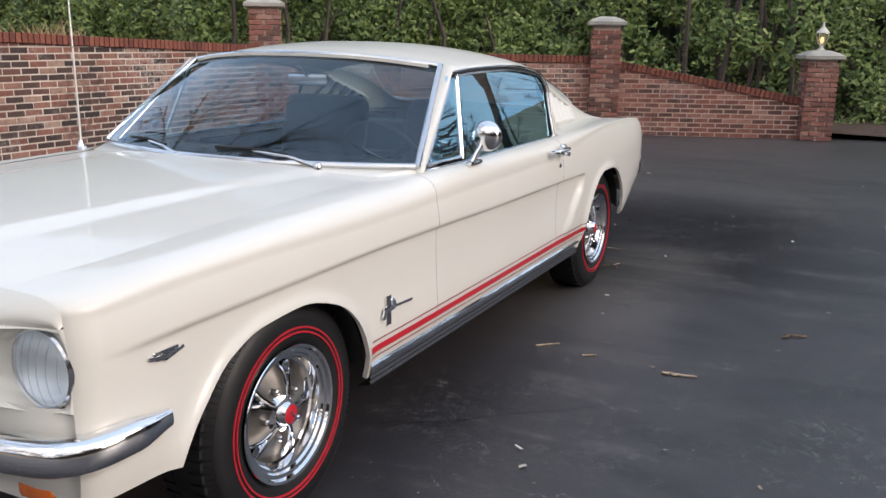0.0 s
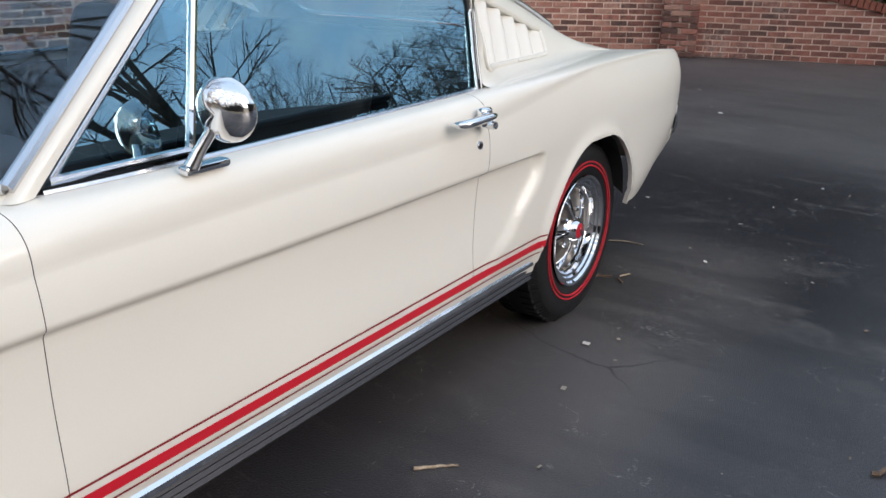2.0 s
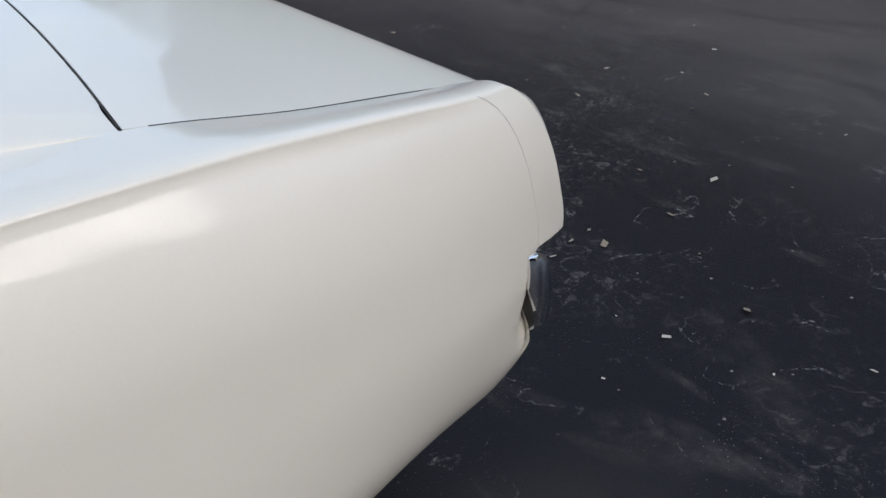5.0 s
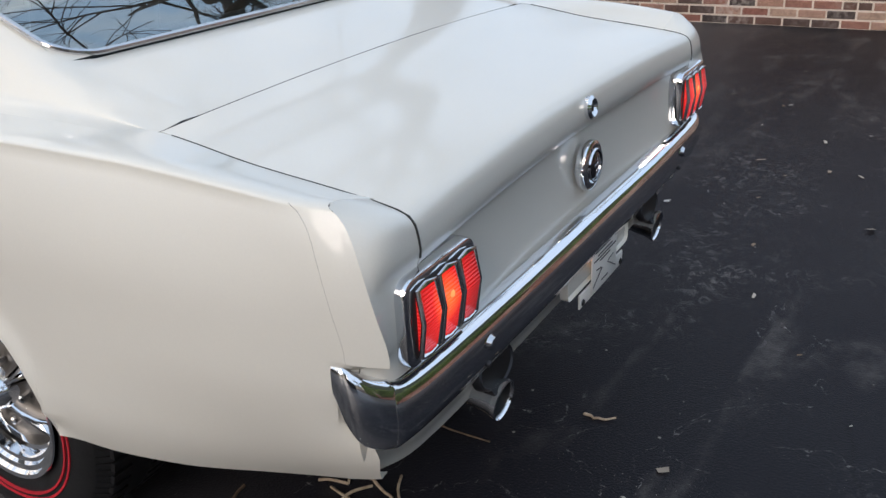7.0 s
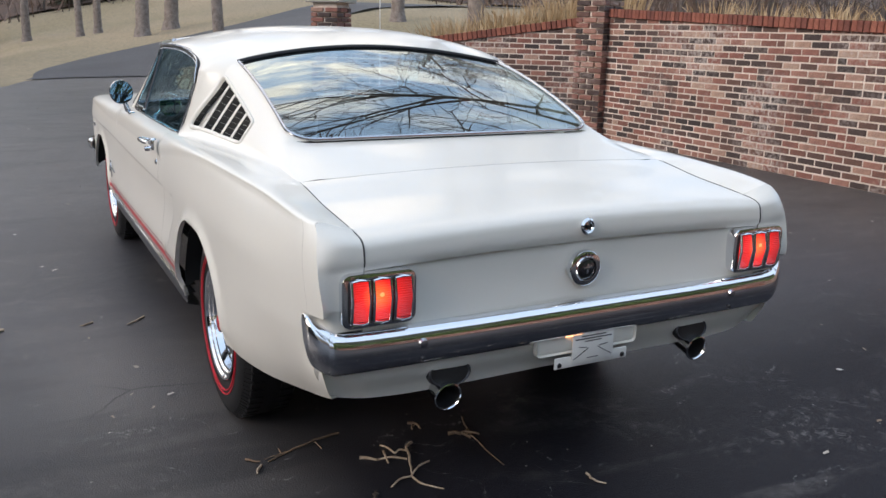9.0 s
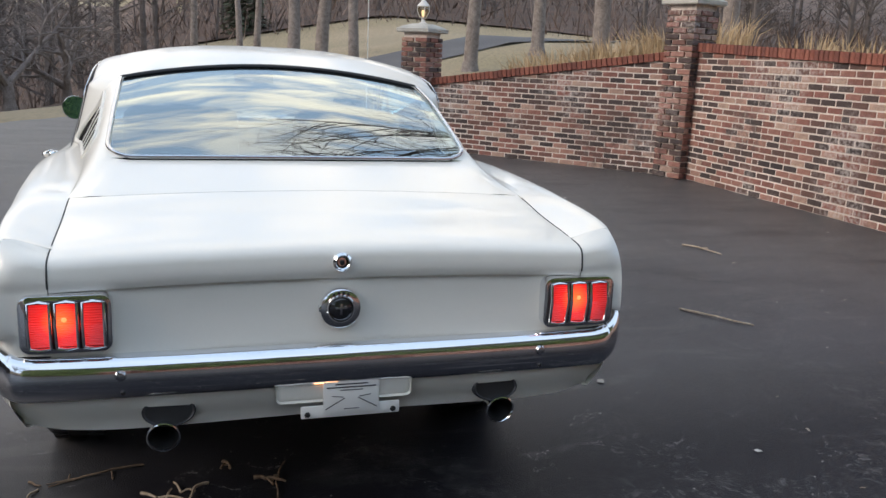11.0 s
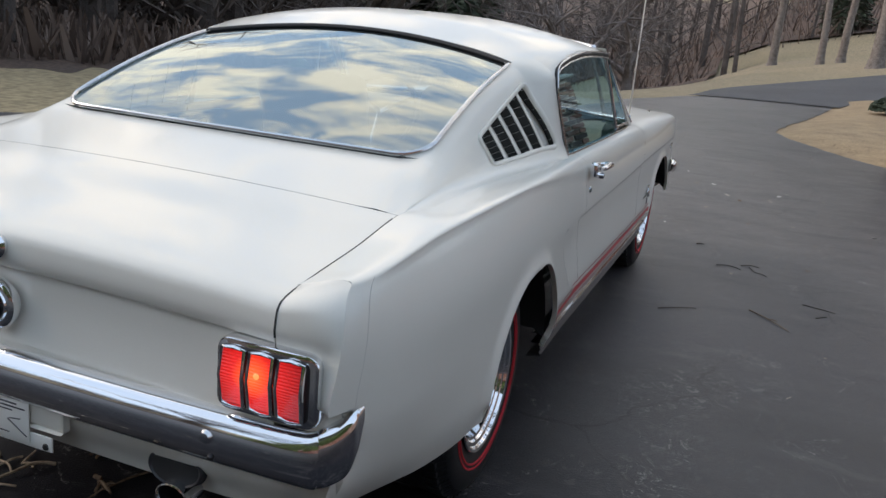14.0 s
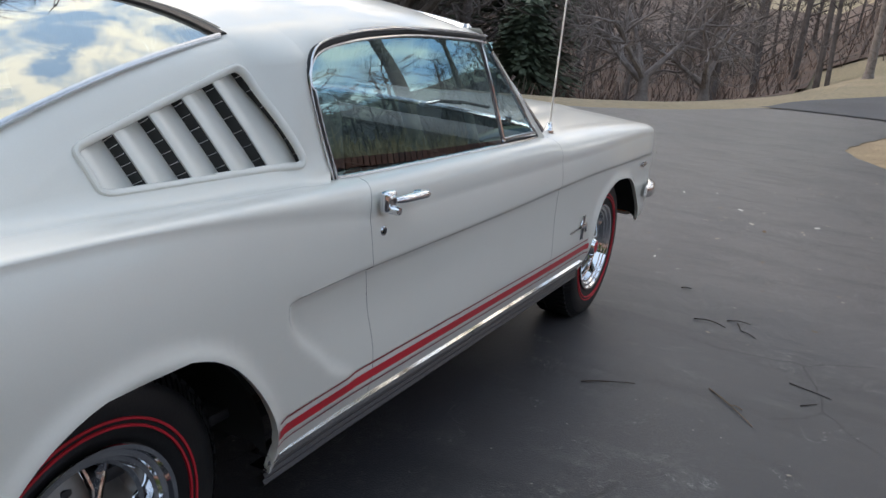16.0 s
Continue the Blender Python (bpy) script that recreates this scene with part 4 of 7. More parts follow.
def rg_top(s):
    return Vector((0.578 * s, -0.885 + 0.085 * (1 - s * s), 1.178 + 0.060 * (1 - s * s)))


def rg_bottom(s):
    return Vector((0.592 * s, -1.556 - 0.025 * (1 - s * s), 0.962 + 0.004 * (1 - s * s)))


def ruled(c0, c1, n, m, bulge=Vector((0, 0, 0)), s0=-1.0, s1=1.0):
    rows = []
    for v in np.linspace(0, 1, m):
        rows.append([c0(s) * (1 - v) + c1(s) * v + bulge * (4 * v * (1 - v)) for s in np.linspace(s0, s1, n)])
    return rows


part("windscreen", outward(sheet(ruled(ws_bottom, ws_top, 33, 12, Vector((0, 0.012, 0.012)))), (0, -0.4, 0.8)), GLASS, car, "clear curved windscreen glass")
part("rear_window", outward(sheet(ruled(rg_bottom, rg_top, 33, 16, Vector((0, -0.006, 0.020)))), (0, -0.4, 0.6)), GLASSREAR, car, "large sloping rear window reflecting the sky")

ROOF_C = pchip([(0.0, 1.274), (0.18, 1.304), (0.45, 1.322), (0.7, 1.306), (0.88, 1.270), (1.0, 1.241)])
ROOF_E = pchip([(0.0, 1.228), (0.25, 1.236), (0.5, 1.238), (0.75, 1.218), (1.0, 1.180)])
ROOF_X = pchip([(0.0, 0.640), (0.2, 0.668), (0.5, 0.684), (0.75, 0.666), (1.0, 0.612)])


def roof_point(v, s):
    y = ws_top(s).y * (1 - v) + rg_top(s).y * v
    c, e = ROOF_C(v), ROOF_E(v)
    return Vector((ROOF_X(v) * s, y, e + (c - e) * (1 - abs(s) ** 2.6)))


part("roof", thick(sheet([[roof_point(v, 0.905 * math.sin(s * math.pi / 2)) for s in np.linspace(-1, 1, 41)] for v in np.linspace(-0.015, 0.985, 30)]), 0.012), PAINT, car)


def roof_at(y, s):
    """The roof's point at (y, s)."""
    a, b = ws_top(s).y, rg_top(s).y
    return roof_point(min(max((y - a) / (b - a), -0.02), 1.0), s)


def bend(p0, p1, p2, n=8):
    """A rounded corner from p0 by p1 to p2."""
    return [p0 * (1 - k) ** 2 + p1 * (2 * k * (1 - k)) + p2 * k * k for k in np.linspace(0, 1, n)]


# sail panels between side window and rear glass
SAIL_TOP = [(-0.60, 0.672, 1.222), (-0.75, 0.652, 1.202), (-0.885, 0.615, 1.176), (-1.15, 0.608, 1.096), (-1.40, 0.607, 1.016), (-1.575, 0.612, 0.958), (-1.70, 0.628, 0.920), (-1.862, 0.652, 0.8885)]
st_x, st_z = pchip([(a, b) for a, b, c in SAIL_TOP]), pchip([(a, c) for a, b, c in SAIL_TOP])


def sail_front(v):
    """y of the window's rear edge at v (0 belt, 1 roof)."""
    return -0.708 - 0.046 * smooth(0.0, 0.85, v)


def sail_point(u, v):
    """u 0 at the door window .. 1 at the deck; v 0 at the belt .. 1 at the glass."""
    y0, y1 = sail_front(v), -1.862
    y = y0 + (y1 - y0) * u
    xb, zb = XIN(y), ZIN(y) - 0.001
    xt, zt = st_x(y), st_z(y)
    k = v
    hollow = 0.014 * math.sin(math.pi * k) * (1 - u)
    z = zb + (zt - zb) * k
    x = xb + (xt - xb) * k ** 0.85 + 0.012 * math.sin(math.pi * k) - hollow * 0.5
    win = 0.777 - 0.092 * (z - 0.89) / 0.32      # flush with the door window at its front edge
    return Vector((x + max(win - x, 0.0) * (1 - smooth(0.0, 0.13, u)) * smooth(1.215, 1.15, z), y, z))


def sail_at(y, z, off=0.0):
    """A point on the sail at (y, z), lifted off it."""
    y0 = sail_front(0.5)
    u = (y - y0) / (-1.80 - y0)

    def p(yy, zz):
        zb, zt = ZTOP(yy) - 0.004, st_z(yy)
        q = sail_point((yy - y0) / (-1.80 - y0), (zz - zb) / (zt - zb))
        return Vector((q.x, yy, zz))
    a, b, c = p(y, z), p(y + 0.01, z), p(y, z + 0.01)
    n = (b - a).cross(c - a).normalized()
    if n.x < 0:
        n = -n
    return a + n * off


def mirror(pts, sx):
    return [Vector((p[0] * sx, p[1], p[2])) for p in pts]


LOU = ((-0.790, 0.934), (-0.888, 1.132), (-1.300, 0.998), (-1.278, 0.926))   # front low, front high, rear high, rear low


def lou_pt(u, v, off):
    """u 0 front .. 1 rear, v 0 low .. 1 high inside the vent."""
    a, b, c, d = LOU
    y = lerp(lerp(a[0], d[0], u), lerp(b[0], c[0], u), v)
    z = lerp(lerp(a[1], d[1], u), lerp(b[1], c[1], u), v)
    return sail_at(y, z, off)


def in_vent(p):
    """Whether a point of the sail lies within the vent's outline."""
    inside = True
    ring = [LOU[0], LOU[1], LOU[2], LOU[3]]
    for (ya, za), (yb, zb) in zip(ring, ring[1:] + ring[:1]):
        inside = inside and (yb - ya) * (p.z - za) - (zb - za) * (p.y - ya) > 0
    return inside


def deck_back(s):
    return Vector((0.668 * s, -1.862 - 0.020 * (1 - s * s), ZIN(-1.862) - 0.001 + 0.022 * (1 - s * s)))


def deck_front(s):
    p = rg_bottom(s)
    return Vector((p.x * 1.035, p.y + 0.006, p.z - 0.004))


def sail_row(u):
    """One upright line of the sail: a fillet off the quarter, the flat, and a rounded turn on to roof, glass or deck."""
    p1 = sail_point(u, 1.0)
    y = p1.y
    base = sail_point(u, 0.0)
    top_edge = section(y)[-20:][::-1]
    foot = Vector((XIN(y) + 0.040, y, float(np.interp(XIN(y) + 0.040, [q[0] for q in top_edge], [q[1] for q in top_edge])) - 0.0006))
    if y > -0.885:
        top = roof_at(y, 0.90) + Vector((0, 0, 0.0012))
    elif y > -1.556:
        k = (y + 1.556) / 0.671
        top = rg_bottom(0.985) * (1 - k) + rg_top(0.985) * k + Vector((0, 0, 0.020)) * (4 * k * (1 - k)) + Vector((0, 0, 0.002))
        top.y = y
    else:
        f = min(max((y + 1.55) / (-1.862 + 1.55), 0), 1)
        top = lerp(deck_front(0.92), deck_back(0.92), f) + Vector((0, 0, 0.0015))
        top.y = y
    k0, k1 = 0.22, 0.84
    return bend(foot, base, sail_point(u, k0), 9) + [sail_point(u, v) for v in np.linspace(k0, k1, 26)[1:-1]] + bend(sail_point(u, k1), p1, top, 9)


U_DECK = (1.556 - 0.754) / (1.862 - 0.754)
for sx in (-1, 1):
    bm = sheet([mirror(sail_row(u), sx) for u in np.linspace(0, U_DECK, 120)], flip=sx > 0)
    bm.normal_update()
    bmesh.ops.delete(bm, geom=[f for f in bm.faces if in_vent(f.calc_center_median())], context="FACES")
    sail = part("sail_panel", bm, PAINT, car)
    rim = []
    for p0, p1, p2 in (((0.5, 0), (1, 0), (1, 0.5)), ((1, 0.5), (1, 1), (0.5, 1)), ((0.5, 1), (0, 1), (0, 0.5)), ((0, 0.5), (0, 0), (0.5, 0))):
        c = Vector((*p1, 0))
        e0, e1 = Vector((*p0, 0)), Vector((*p2, 0))
        k0 = c.lerp(e0, 0.12 if p0[1] == p1[1] else 0.30)
        k1 = c.lerp(e1, 0.12 if p2[1] == p1[1] else 0.30)
        rim += [e0.lerp(k0, q) for q in np.linspace(0, 1, 7)[:-1]] + bend(k0, c, k1, 6) + [k1.lerp(e1, q) for q in np.linspace(0, 1, 7)[1:-1]]
    vent = part("vent_frame", tube(mirror([lou_pt(q.x, q.y, 0.0005) for q in rim + rim[:1]], sx), 0.0095, 10, flat=0.75), PAINT, car, "cream rim of the roof-side vent")
    for v in (0.0, 1.0):
        part("vent_wall", sheet([mirror([lou_pt(u, v, 0.002), lou_pt(u, v + (0.03 if v == 0 else -0.03), -0.034)], sx) for u in np.linspace(-0.01, 1.01, 14)], flip=(sx > 0) == (v > 0)), PAINT, vent)
    for i in range(5):
        u0 = i * 0.2
        vs_ = np.linspace(0.015, 0.985, 9)
        ramp = ((0.008, -0.032), (0.045, -0.027), (0.085, -0.018), (0.125, -0.008), (0.160, -0.001), (0.185, 0.0012), (0.199, -0.0005), (0.202, -0.006))
        part("louvre", sheet([mirror([lou_pt(min(u0 + du, 1.01), v, off) for du, off in ramp], sx) for v in vs_], flip=sx < 0), PAINT, vent)
        part("vent_mesh", sheet([mirror([lou_pt(u0 + 0.004, v, -0.002), lou_pt(u0 + 0.010, v, -0.034)], sx) for v in vs_], flip=sx < 0), LOUVRE, vent, "black mesh in the louvre slot")
        for v in (0.14, 0.30, 0.46, 0.62, 0.78, 0.92):
            part("vent_bar", tube(mirror([lou_pt(u0 + 0.010, v, -0.003), lou_pt(u0 + 0.016, v, -0.031)], sx), 0.0010, 4), STEEL, vent)

# ---- deck, boot lid, tail ----


deck_rows = []
for u in np.linspace(U_DECK, 1, 18):
    half = sail_row(u)
    f = min(max((half[-1].y + 1.55) / (-1.862 + 1.55), 0), 1)
    mid = [lerp(deck_front(q), deck_back(q), f) for q in np.linspace(0.86, -0.86, 30)]
    deck_rows.append(half + mid + mirror(half, -1)[::-1])
part("deck_panel", sheet(deck_rows, flip=True), PAINT, car)
LIDW = 0.6655


def tail_plane(x):
    return -2.318 - 0.022 * (x / 0.66) ** 2


def lid_rows(x0, x1, n):
    rows = []
    for s in np.linspace(x0, x1, n):
        x = s
        c = 1 - (x / LIDW) ** 2
        y0, z0 = deck_back(x / 0.668).y - 0.0035, deck_back(x / 0.668).z
        yr = tail_plane(x) - 0.010
        pts = []
        for k in np.linspace(0, 1, 25):
            yk = y0 + (yr - y0) * LID_Y(k)
            pts.append(Vector((x, yk, LID_Z(k) + (0.021 - 0.012 * k) * c)))
        pts[0].y, pts[0].z = y0, z0
        pts.append(Vector((x, yr + 0.040, pts[-1].z - 0.002)))
        rows.append(pts)
    return rows


lid = lid_rows(-LIDW, LIDW, 41)
skirt = lambda r: [p + Vector((0, 0.004, -0.022)) if i < 20 else p + Vector((0, 0.022, 0)) for i, p in enumerate(r)]
boot = part("boot_lid", sheet([skirt(lid[0])] + lid + [skirt(lid[-1])]), PAINT, car)
edge_line = [Vector((0.6672, p.y, p.z - 0.0006)) for p in lid_rows(LIDW, LIDW + 0.001, 2)[0][1:24]]
for sx in (-1, 1):
    part("lid_gap", tube(mirror(edge_line, sx), 0.0023, 5), SEAM, car)
part("lid_gap", tube([deck_back(q) + Vector((0, -0.0018, -0.0010)) for q in np.linspace(-0.985, 0.985, 30)], 0.0013, 5), SEAM, car)
LIDLOW = lid_rows(-LIDW, LIDW, 3)[1][-2].z

# quarter ends beside the lid: the face between the lid's edge and the rear crease


def along(pts, n):
    """n points spread evenly along a line of points."""
    d = [0.0]
    for p, q in zip(pts, pts[1:]):
        d.append(d[-1] + (Vector(q) - Vector(p)).length)
    out = []
    for w in np.linspace(0, d[-1], n):
        i = min(max(int(np.searchsorted(d, w)) - 1, 0), len(pts) - 2)
        out.append(Vector(pts[i]).lerp(Vector(pts[i + 1]), min((w - d[i]) / max(d[i + 1] - d[i], 1e-9), 1.0)))
    return out


END = panel_row(-2.36)
ridge = max(range(len(END)), key=lambda i: END[i][2])
outer = along(END[ridge:][::-1], 9) + along([p for p in END[:ridge + 1] if p[2] > 0.60][::-1], 30)[1:]
prof = [p for p in lid_rows(LIDW, LIDW + 0.001, 2)[0][:-1] if p.y < -2.288]
inner = along([Vector((LIDW, END[-1][1], END[-1][2]))] + prof + [Vector((LIDW, tail_plane(LIDW) - 0.004, z)) for z in np.linspace(prof[-1].z - 0.006, 0.60, 8)], 60)
for sx in (-1, 1):
    rows = []
    n = len(outer)
    for i, o in enumerate(outer):
        t = 0.12 * i / 8 if i < 9 else 0.12 + 0.88 * (i - 8) / (n - 9)
        p = inner[min(int(t * 59), 59)]
        row = []
        for s_ in np.linspace(0, 1, 12):
            q = Vector((LIDW + 0.0025, p.y, p.z)).lerp(o, s_)
            q.y = lerp(p.y, o.y, s_ ** lerp(1.2, 6.0, smooth(0.14, 0.40, t)))
            row.append(Vector((q.x * sx, q.y, q.z)))
        rows.append(row)
    part("quarter_end", sheet(rows, flip=sx > 0), PAINT, car)

rows = [[Vector((x, tail_plane(x) + 0.006 - 0.010 * smooth(0.70, 0.58, z), z)) for z in np.linspace(LIDLOW + 0.012, 0.545, 10)] for x in np.linspace(-LIDW - 0.003, LIDW + 0.003, 31)]
part("tail_panel", thick(sheet(rows), 0.01), PAINT, car)


def val_y(x):
    return -2.335 - 0.008 * (1 - (x / 0.8) ** 2) + 0.035 * smooth(0.60, 0.76, abs(x)) ** 2


VALB = pchip([(0, 0.388), (0.5, 0.382), (0.7, 0.396), (0.77, 0.406)])
rows = []
for x in np.linspace(-0.747, 0.747, 61):
    zb = VALB(abs(x))
    row = [Vector((x * (1 + 0.05 * smooth(0.41, 0.50, z) * smooth(0.60, 0.74, abs(x))), val_y(x) + 0.02 * smooth(0.5, 0.58, z) + 0.045 * smooth(0.50, 0.38, z) ** 1.3, z)) for z in np.linspace(0.60, zb, 12)]
    row.append(row[-1] + Vector((0, 0.03, 0.002)))
    rows.append(row)
part("rear_valance", sheet(rows), PAINT, car)

# ---- bonnet, cowl, front ----


def hood_edge(y):
    return XIN(y) - 0.004


HOOD_Z = lambda y: ZTOP(min(y, 2.09)) - 0.0015 - 0.06 * max(0.0, y - 2.09)


def hood_point(x, y):
    e = hood_edge(min(y, 2.09))
    s = abs(x) / e
    zc = HOOD_Z(y) + 0.022 * (1 - s ** 2)
    ridge = lerp(0.50, 0.30, (y - 0.7) / 1.45)
    zc += 0.009 * smooth(ridge + 0.035, ridge - 0.075, abs(x))
    return Vector((x, y, zc))


rows = []
for y in np.linspace(0.735, 2.15, 60):
    e = hood_edge(min(y, 2.09))
    xs = sorted(set(np.round(np.linspace(-1, 1, 25), 4)) | {sgn * q for sgn in (-1, 1) for q in np.round(np.linspace(0.40, 0.78, 16), 4)})
    rows.append([hood_point(e * s, y + 0.05 * (1 - s * s) * smooth(1.6, 2.15, y) + 0.075 * (1 - abs(s) ** 2.2) * smooth(1.0, 0.735, y)) for s in xs])
part("bonnet", sheet(rows), PAINT, car, "long cream bonnet with two shallow creases")


def cowl_back(s):
    p = ws_bottom(s)
    return Vector((p.x, p.y + 0.004, p.z - 0.010))


def cowl_front(s):
    e = hood_edge(0.735)
    return Vector((e * s * 1.0, 0.731 + 0.075 * (1 - abs(s) ** 2.2), hood_point(e * s, 0.735).z - 0.004))


part("cowl", sheet(ruled(cowl_back, cowl_front, 31, 6)), PAINT, car)
for sx in (-1, 1):
    rows = []
    for k in range(8):
        y = lerp(0.58, 0.74, k / 7)
        f = k / 7
        a = Vector((lerp(0.752, hood_edge(0.74), f), y, lerp(0.899, 0.888, f)))
        b = Vector((XIN(y) + 0.02, y, ZTOP(y) - 0.001))
        rows.append([Vector((lerp(a, b, s).x * sx, y, lerp(a, b, s).z)) for s in np.linspace(0, 1, 4)])
    part("cowl_side", sheet(rows, flip=sx > 0), PAINT, car)

# nose: lamp bucket, lamp, valance, bumper
LAMP = Vector((0.714, 2.086, 0.677))


def bucket_rim():
    """The outer edge of the lamp bucket: up the fender's end, along the bonnet's lip, down beside the grille and back."""
    up = [Vector((x, y + 0.0001, z)) for x, y, z in panel_row(2.085) if 0.585 < z < LIP]
    tp = up[-1]
    lip = [tp.lerp(Vector((0.44, 2.172, LIP - 0.004)), k / 12) + Vector((0, 0.012 * math.sin(math.pi * k / 12), 0)) for k in range(1, 13)]
    down = [Vector((0.44, 2.172, lerp(LIP - 0.004, 0.590, k / 8))) for k in range(1, 9)]
    back = [Vector((0.44, 2.172, 0.590)).lerp(up[0], k / 12) for k in range(1, 12)]
    return up + lip + down + back


LIP = 0.776     # lower edge of the brow over the lamp
for sx in (-1, 1):
    # the brow: from the fender's crest and the bonnet's edge down to the lamp bucket
    crest = [Vector(p) for p in panel_row(2.085) if p[2] >= LIP]
    crest += [hood_point(x, 2.15 + 0.05 * (1 - (x / 0.61) ** 2)) for x in np.linspace(crest[-1].x - 0.004, 0.44, 8)]
    low = along([p for p in bucket_rim() if abs(p.z - LIP) < 0.012 and p.y > 2.08], len(crest))
    part("brow", sheet([[Vector((a.lerp(b, f).x * sx, a.lerp(b, f).y + 0.010 * math.sin(math.pi * f), a.lerp(b, f).z)) for f in np.linspace(0, 1, 6)] for a, b in zip(crest, low)], flip=sx < 0), PAINT, car)
for sx in (-1, 1):
    rows = []
    rim_pts = bucket_rim()
    for o in rim_pts + rim_pts[:1]:
        c = math.atan2(o.z - LAMP.z, o.x - LAMP.x)
        i = Vector((LAMP.x + 0.0890 * math.cos(c), LAMP.y - 0.006, LAMP.z + 0.0890 * math.sin(c)))
        gap = (o - i).length
        row = []
        for k in range(15):
            u = k / 14
            p = o.lerp(i, u)
            p.y = lerp(o.y, i.y, smooth(0.10, 0.95, u)) + min(0.012, gap * 0.25) * math.sin(math.pi * min(u * 1.6, 1.0))
            row.append(Vector((p.x * sx, p.y, p.z)))
        rows.append(row)
    part("lamp_bucket", sheet(rows, flip=sx < 0), PAINT, car, "cream headlamp bucket")
    M = pose(LAMP.x * sx, LAMP.y, LAMP.z, -90, 0, 0)
    lamp = part("headlamp", lathe([(0, 0.030), (0.03, 0.029), (0.06, 0.023), (0.078, 0.011), (0.083, 0.0), (0.083, -0.03)], M, 36), LAMPGLASS, car, "round clear sealed-beam headlamp")
    part("reflector", lathe([(0.082, -0.002), (0.070, -0.018), (0.045, -0.036), (0.012, -0.044), (0, -0.044)], M, 36), SILVERED, lamp, "silvered lamp reflector")
    for k in range(-3, 4):
        x = k * 0.022
        hz = math.sqrt(0.076 ** 2 - x * x)
        part("lens_flute", tube([M @ Vector((x, w, 0.031 - 0.022 * ((x * x + w * w) / 0.0064) ** 1.25)) for w in np.linspace(-hz, hz, 9)], 0.0012, 5), LAMPGLASS, lamp)
    part("lamp_ring", lathe([(0.081, -0.02), (0.082, 0.003), (0.085, 0.006), (0.089, 0.001), (0.089, -0.03)], M, 36), STEEL, lamp)
    # front corner below the lamp, round to the valance
    rows = []
    for f in np.linspace(0, 1, 11):
        row = []
        for s in np.linspace(0, 1, 14):
            a = s * math.pi / 2
            z = lerp(0.602, lerp(0.394, 0.350, smooth(0.1, 0.7, s)), f)
            row.append(Vector(((0.60 + (WIDTH(2.085) - 0.606 - 0.030 * smooth(0.46, 0.36, z)) * math.cos(a) ** 0.7) * sx, 1.98 + 0.140 * math.sin(a) ** 0.7 - 0.04 * smooth(0.46, 0.36, z) * s, z)))
        row.append(Vector((0.0, 2.135 - 0.04 * smooth(0.46, 0.36, z), z)))
        rows.append(row)
    part("front_valance", sheet(rows, flip=sx > 0), PAINT, car)
    turn_l = part("turn_signal", box(0.66 * sx, 2.082, 0.388, 0.11, 0.03, 0.045, 0.012), AMBER, car, "amber front turn signal")
part("grille", box(0, 2.125, 0.675, 0.90, 0.03, 0.20, 0.01), DARKMETAL, car, "dark grille insert")
rows = [[Vector((x, 2.15 + 0.05 * (1 - (x / 0.62) ** 2), z)) for z in (0.80, 0.79, 0.775)] for x in np.linspace(-0.60, 0.60, 15)]
part("nose_lip", thick(sheet(rows), 0.02), PAINT, car)


def bumper(name, pts, heights, prof, label, depths=None):
    path = spline(pts, 10)
    n = len(path)
    hs = [float(np.interp(i / (n - 1), np.linspace(0, 1, len(heights)), heights)) for i in range(n)]
    ds = [float(np.interp(i / (n - 1), np.linspace(0, 1, len(pts)), depths or [1.0] * len(pts))) for i in range(n)]
    rings = []
    for i, p in enumerate(path):
        t = path[min(i + 1, n - 1)] - path[max(i - 1, 0)]
        t.z = 0
        t.normalize()
        r = Vector((t.y, -t.x, 0))
        rings.append([p + r * a * ds[i] + Vector((0, 0, b * hs[i])) for a, b in prof])
    bm = sheet(rings, close=True)
    bm.verts.ensure_lookup_table()
    k = len(prof)
    bm.faces.new([bm.verts[j] for j in range(k)][::-1])
    bm.faces.new([bm.verts[(n - 1) * k + j] for j in range(k)])
    bmesh.ops.recalc_face_normals(bm, faces=bm.faces)
    return part(name, bm, CHROME, car, label)


BPROF = [(-0.012, 0.49), (-0.002, 0.50), (0.014, 0.465), (0.026, 0.38), (0.0325, 0.20), (0.034, 0.0), (0.0325, -0.14), (0.024, -0.34), (0.008, -0.48), (-0.016, -0.5), (-0.016, 0.0)]
_half = [(-0.804, -2.282, 0.618), (-0.801, -2.299, 0.594), (-0.789, -2.315, 0.571), (-0.754, -2.330, 0.550), (-0.70, -2.338, 0.542), (-0.40, -2.344, 0.540)]
rb = bumper("rear_bumper", _half + [(0, -2.345, 0.540)] + [(-x, y, z) for x, y, z in _half[::-1]],
            [0.050, 0.098, 0.122, 0.124, 0.114, 0.110, 0.110, 0.110, 0.114, 0.124, 0.122, 0.098, 0.050], BPROF, "chrome rear bumper with wrapped upswept ends", [0.10, 0.22, 0.50, 0.85, 1, 1, 1, 1, 1, 0.85, 0.50, 0.22, 0.10])
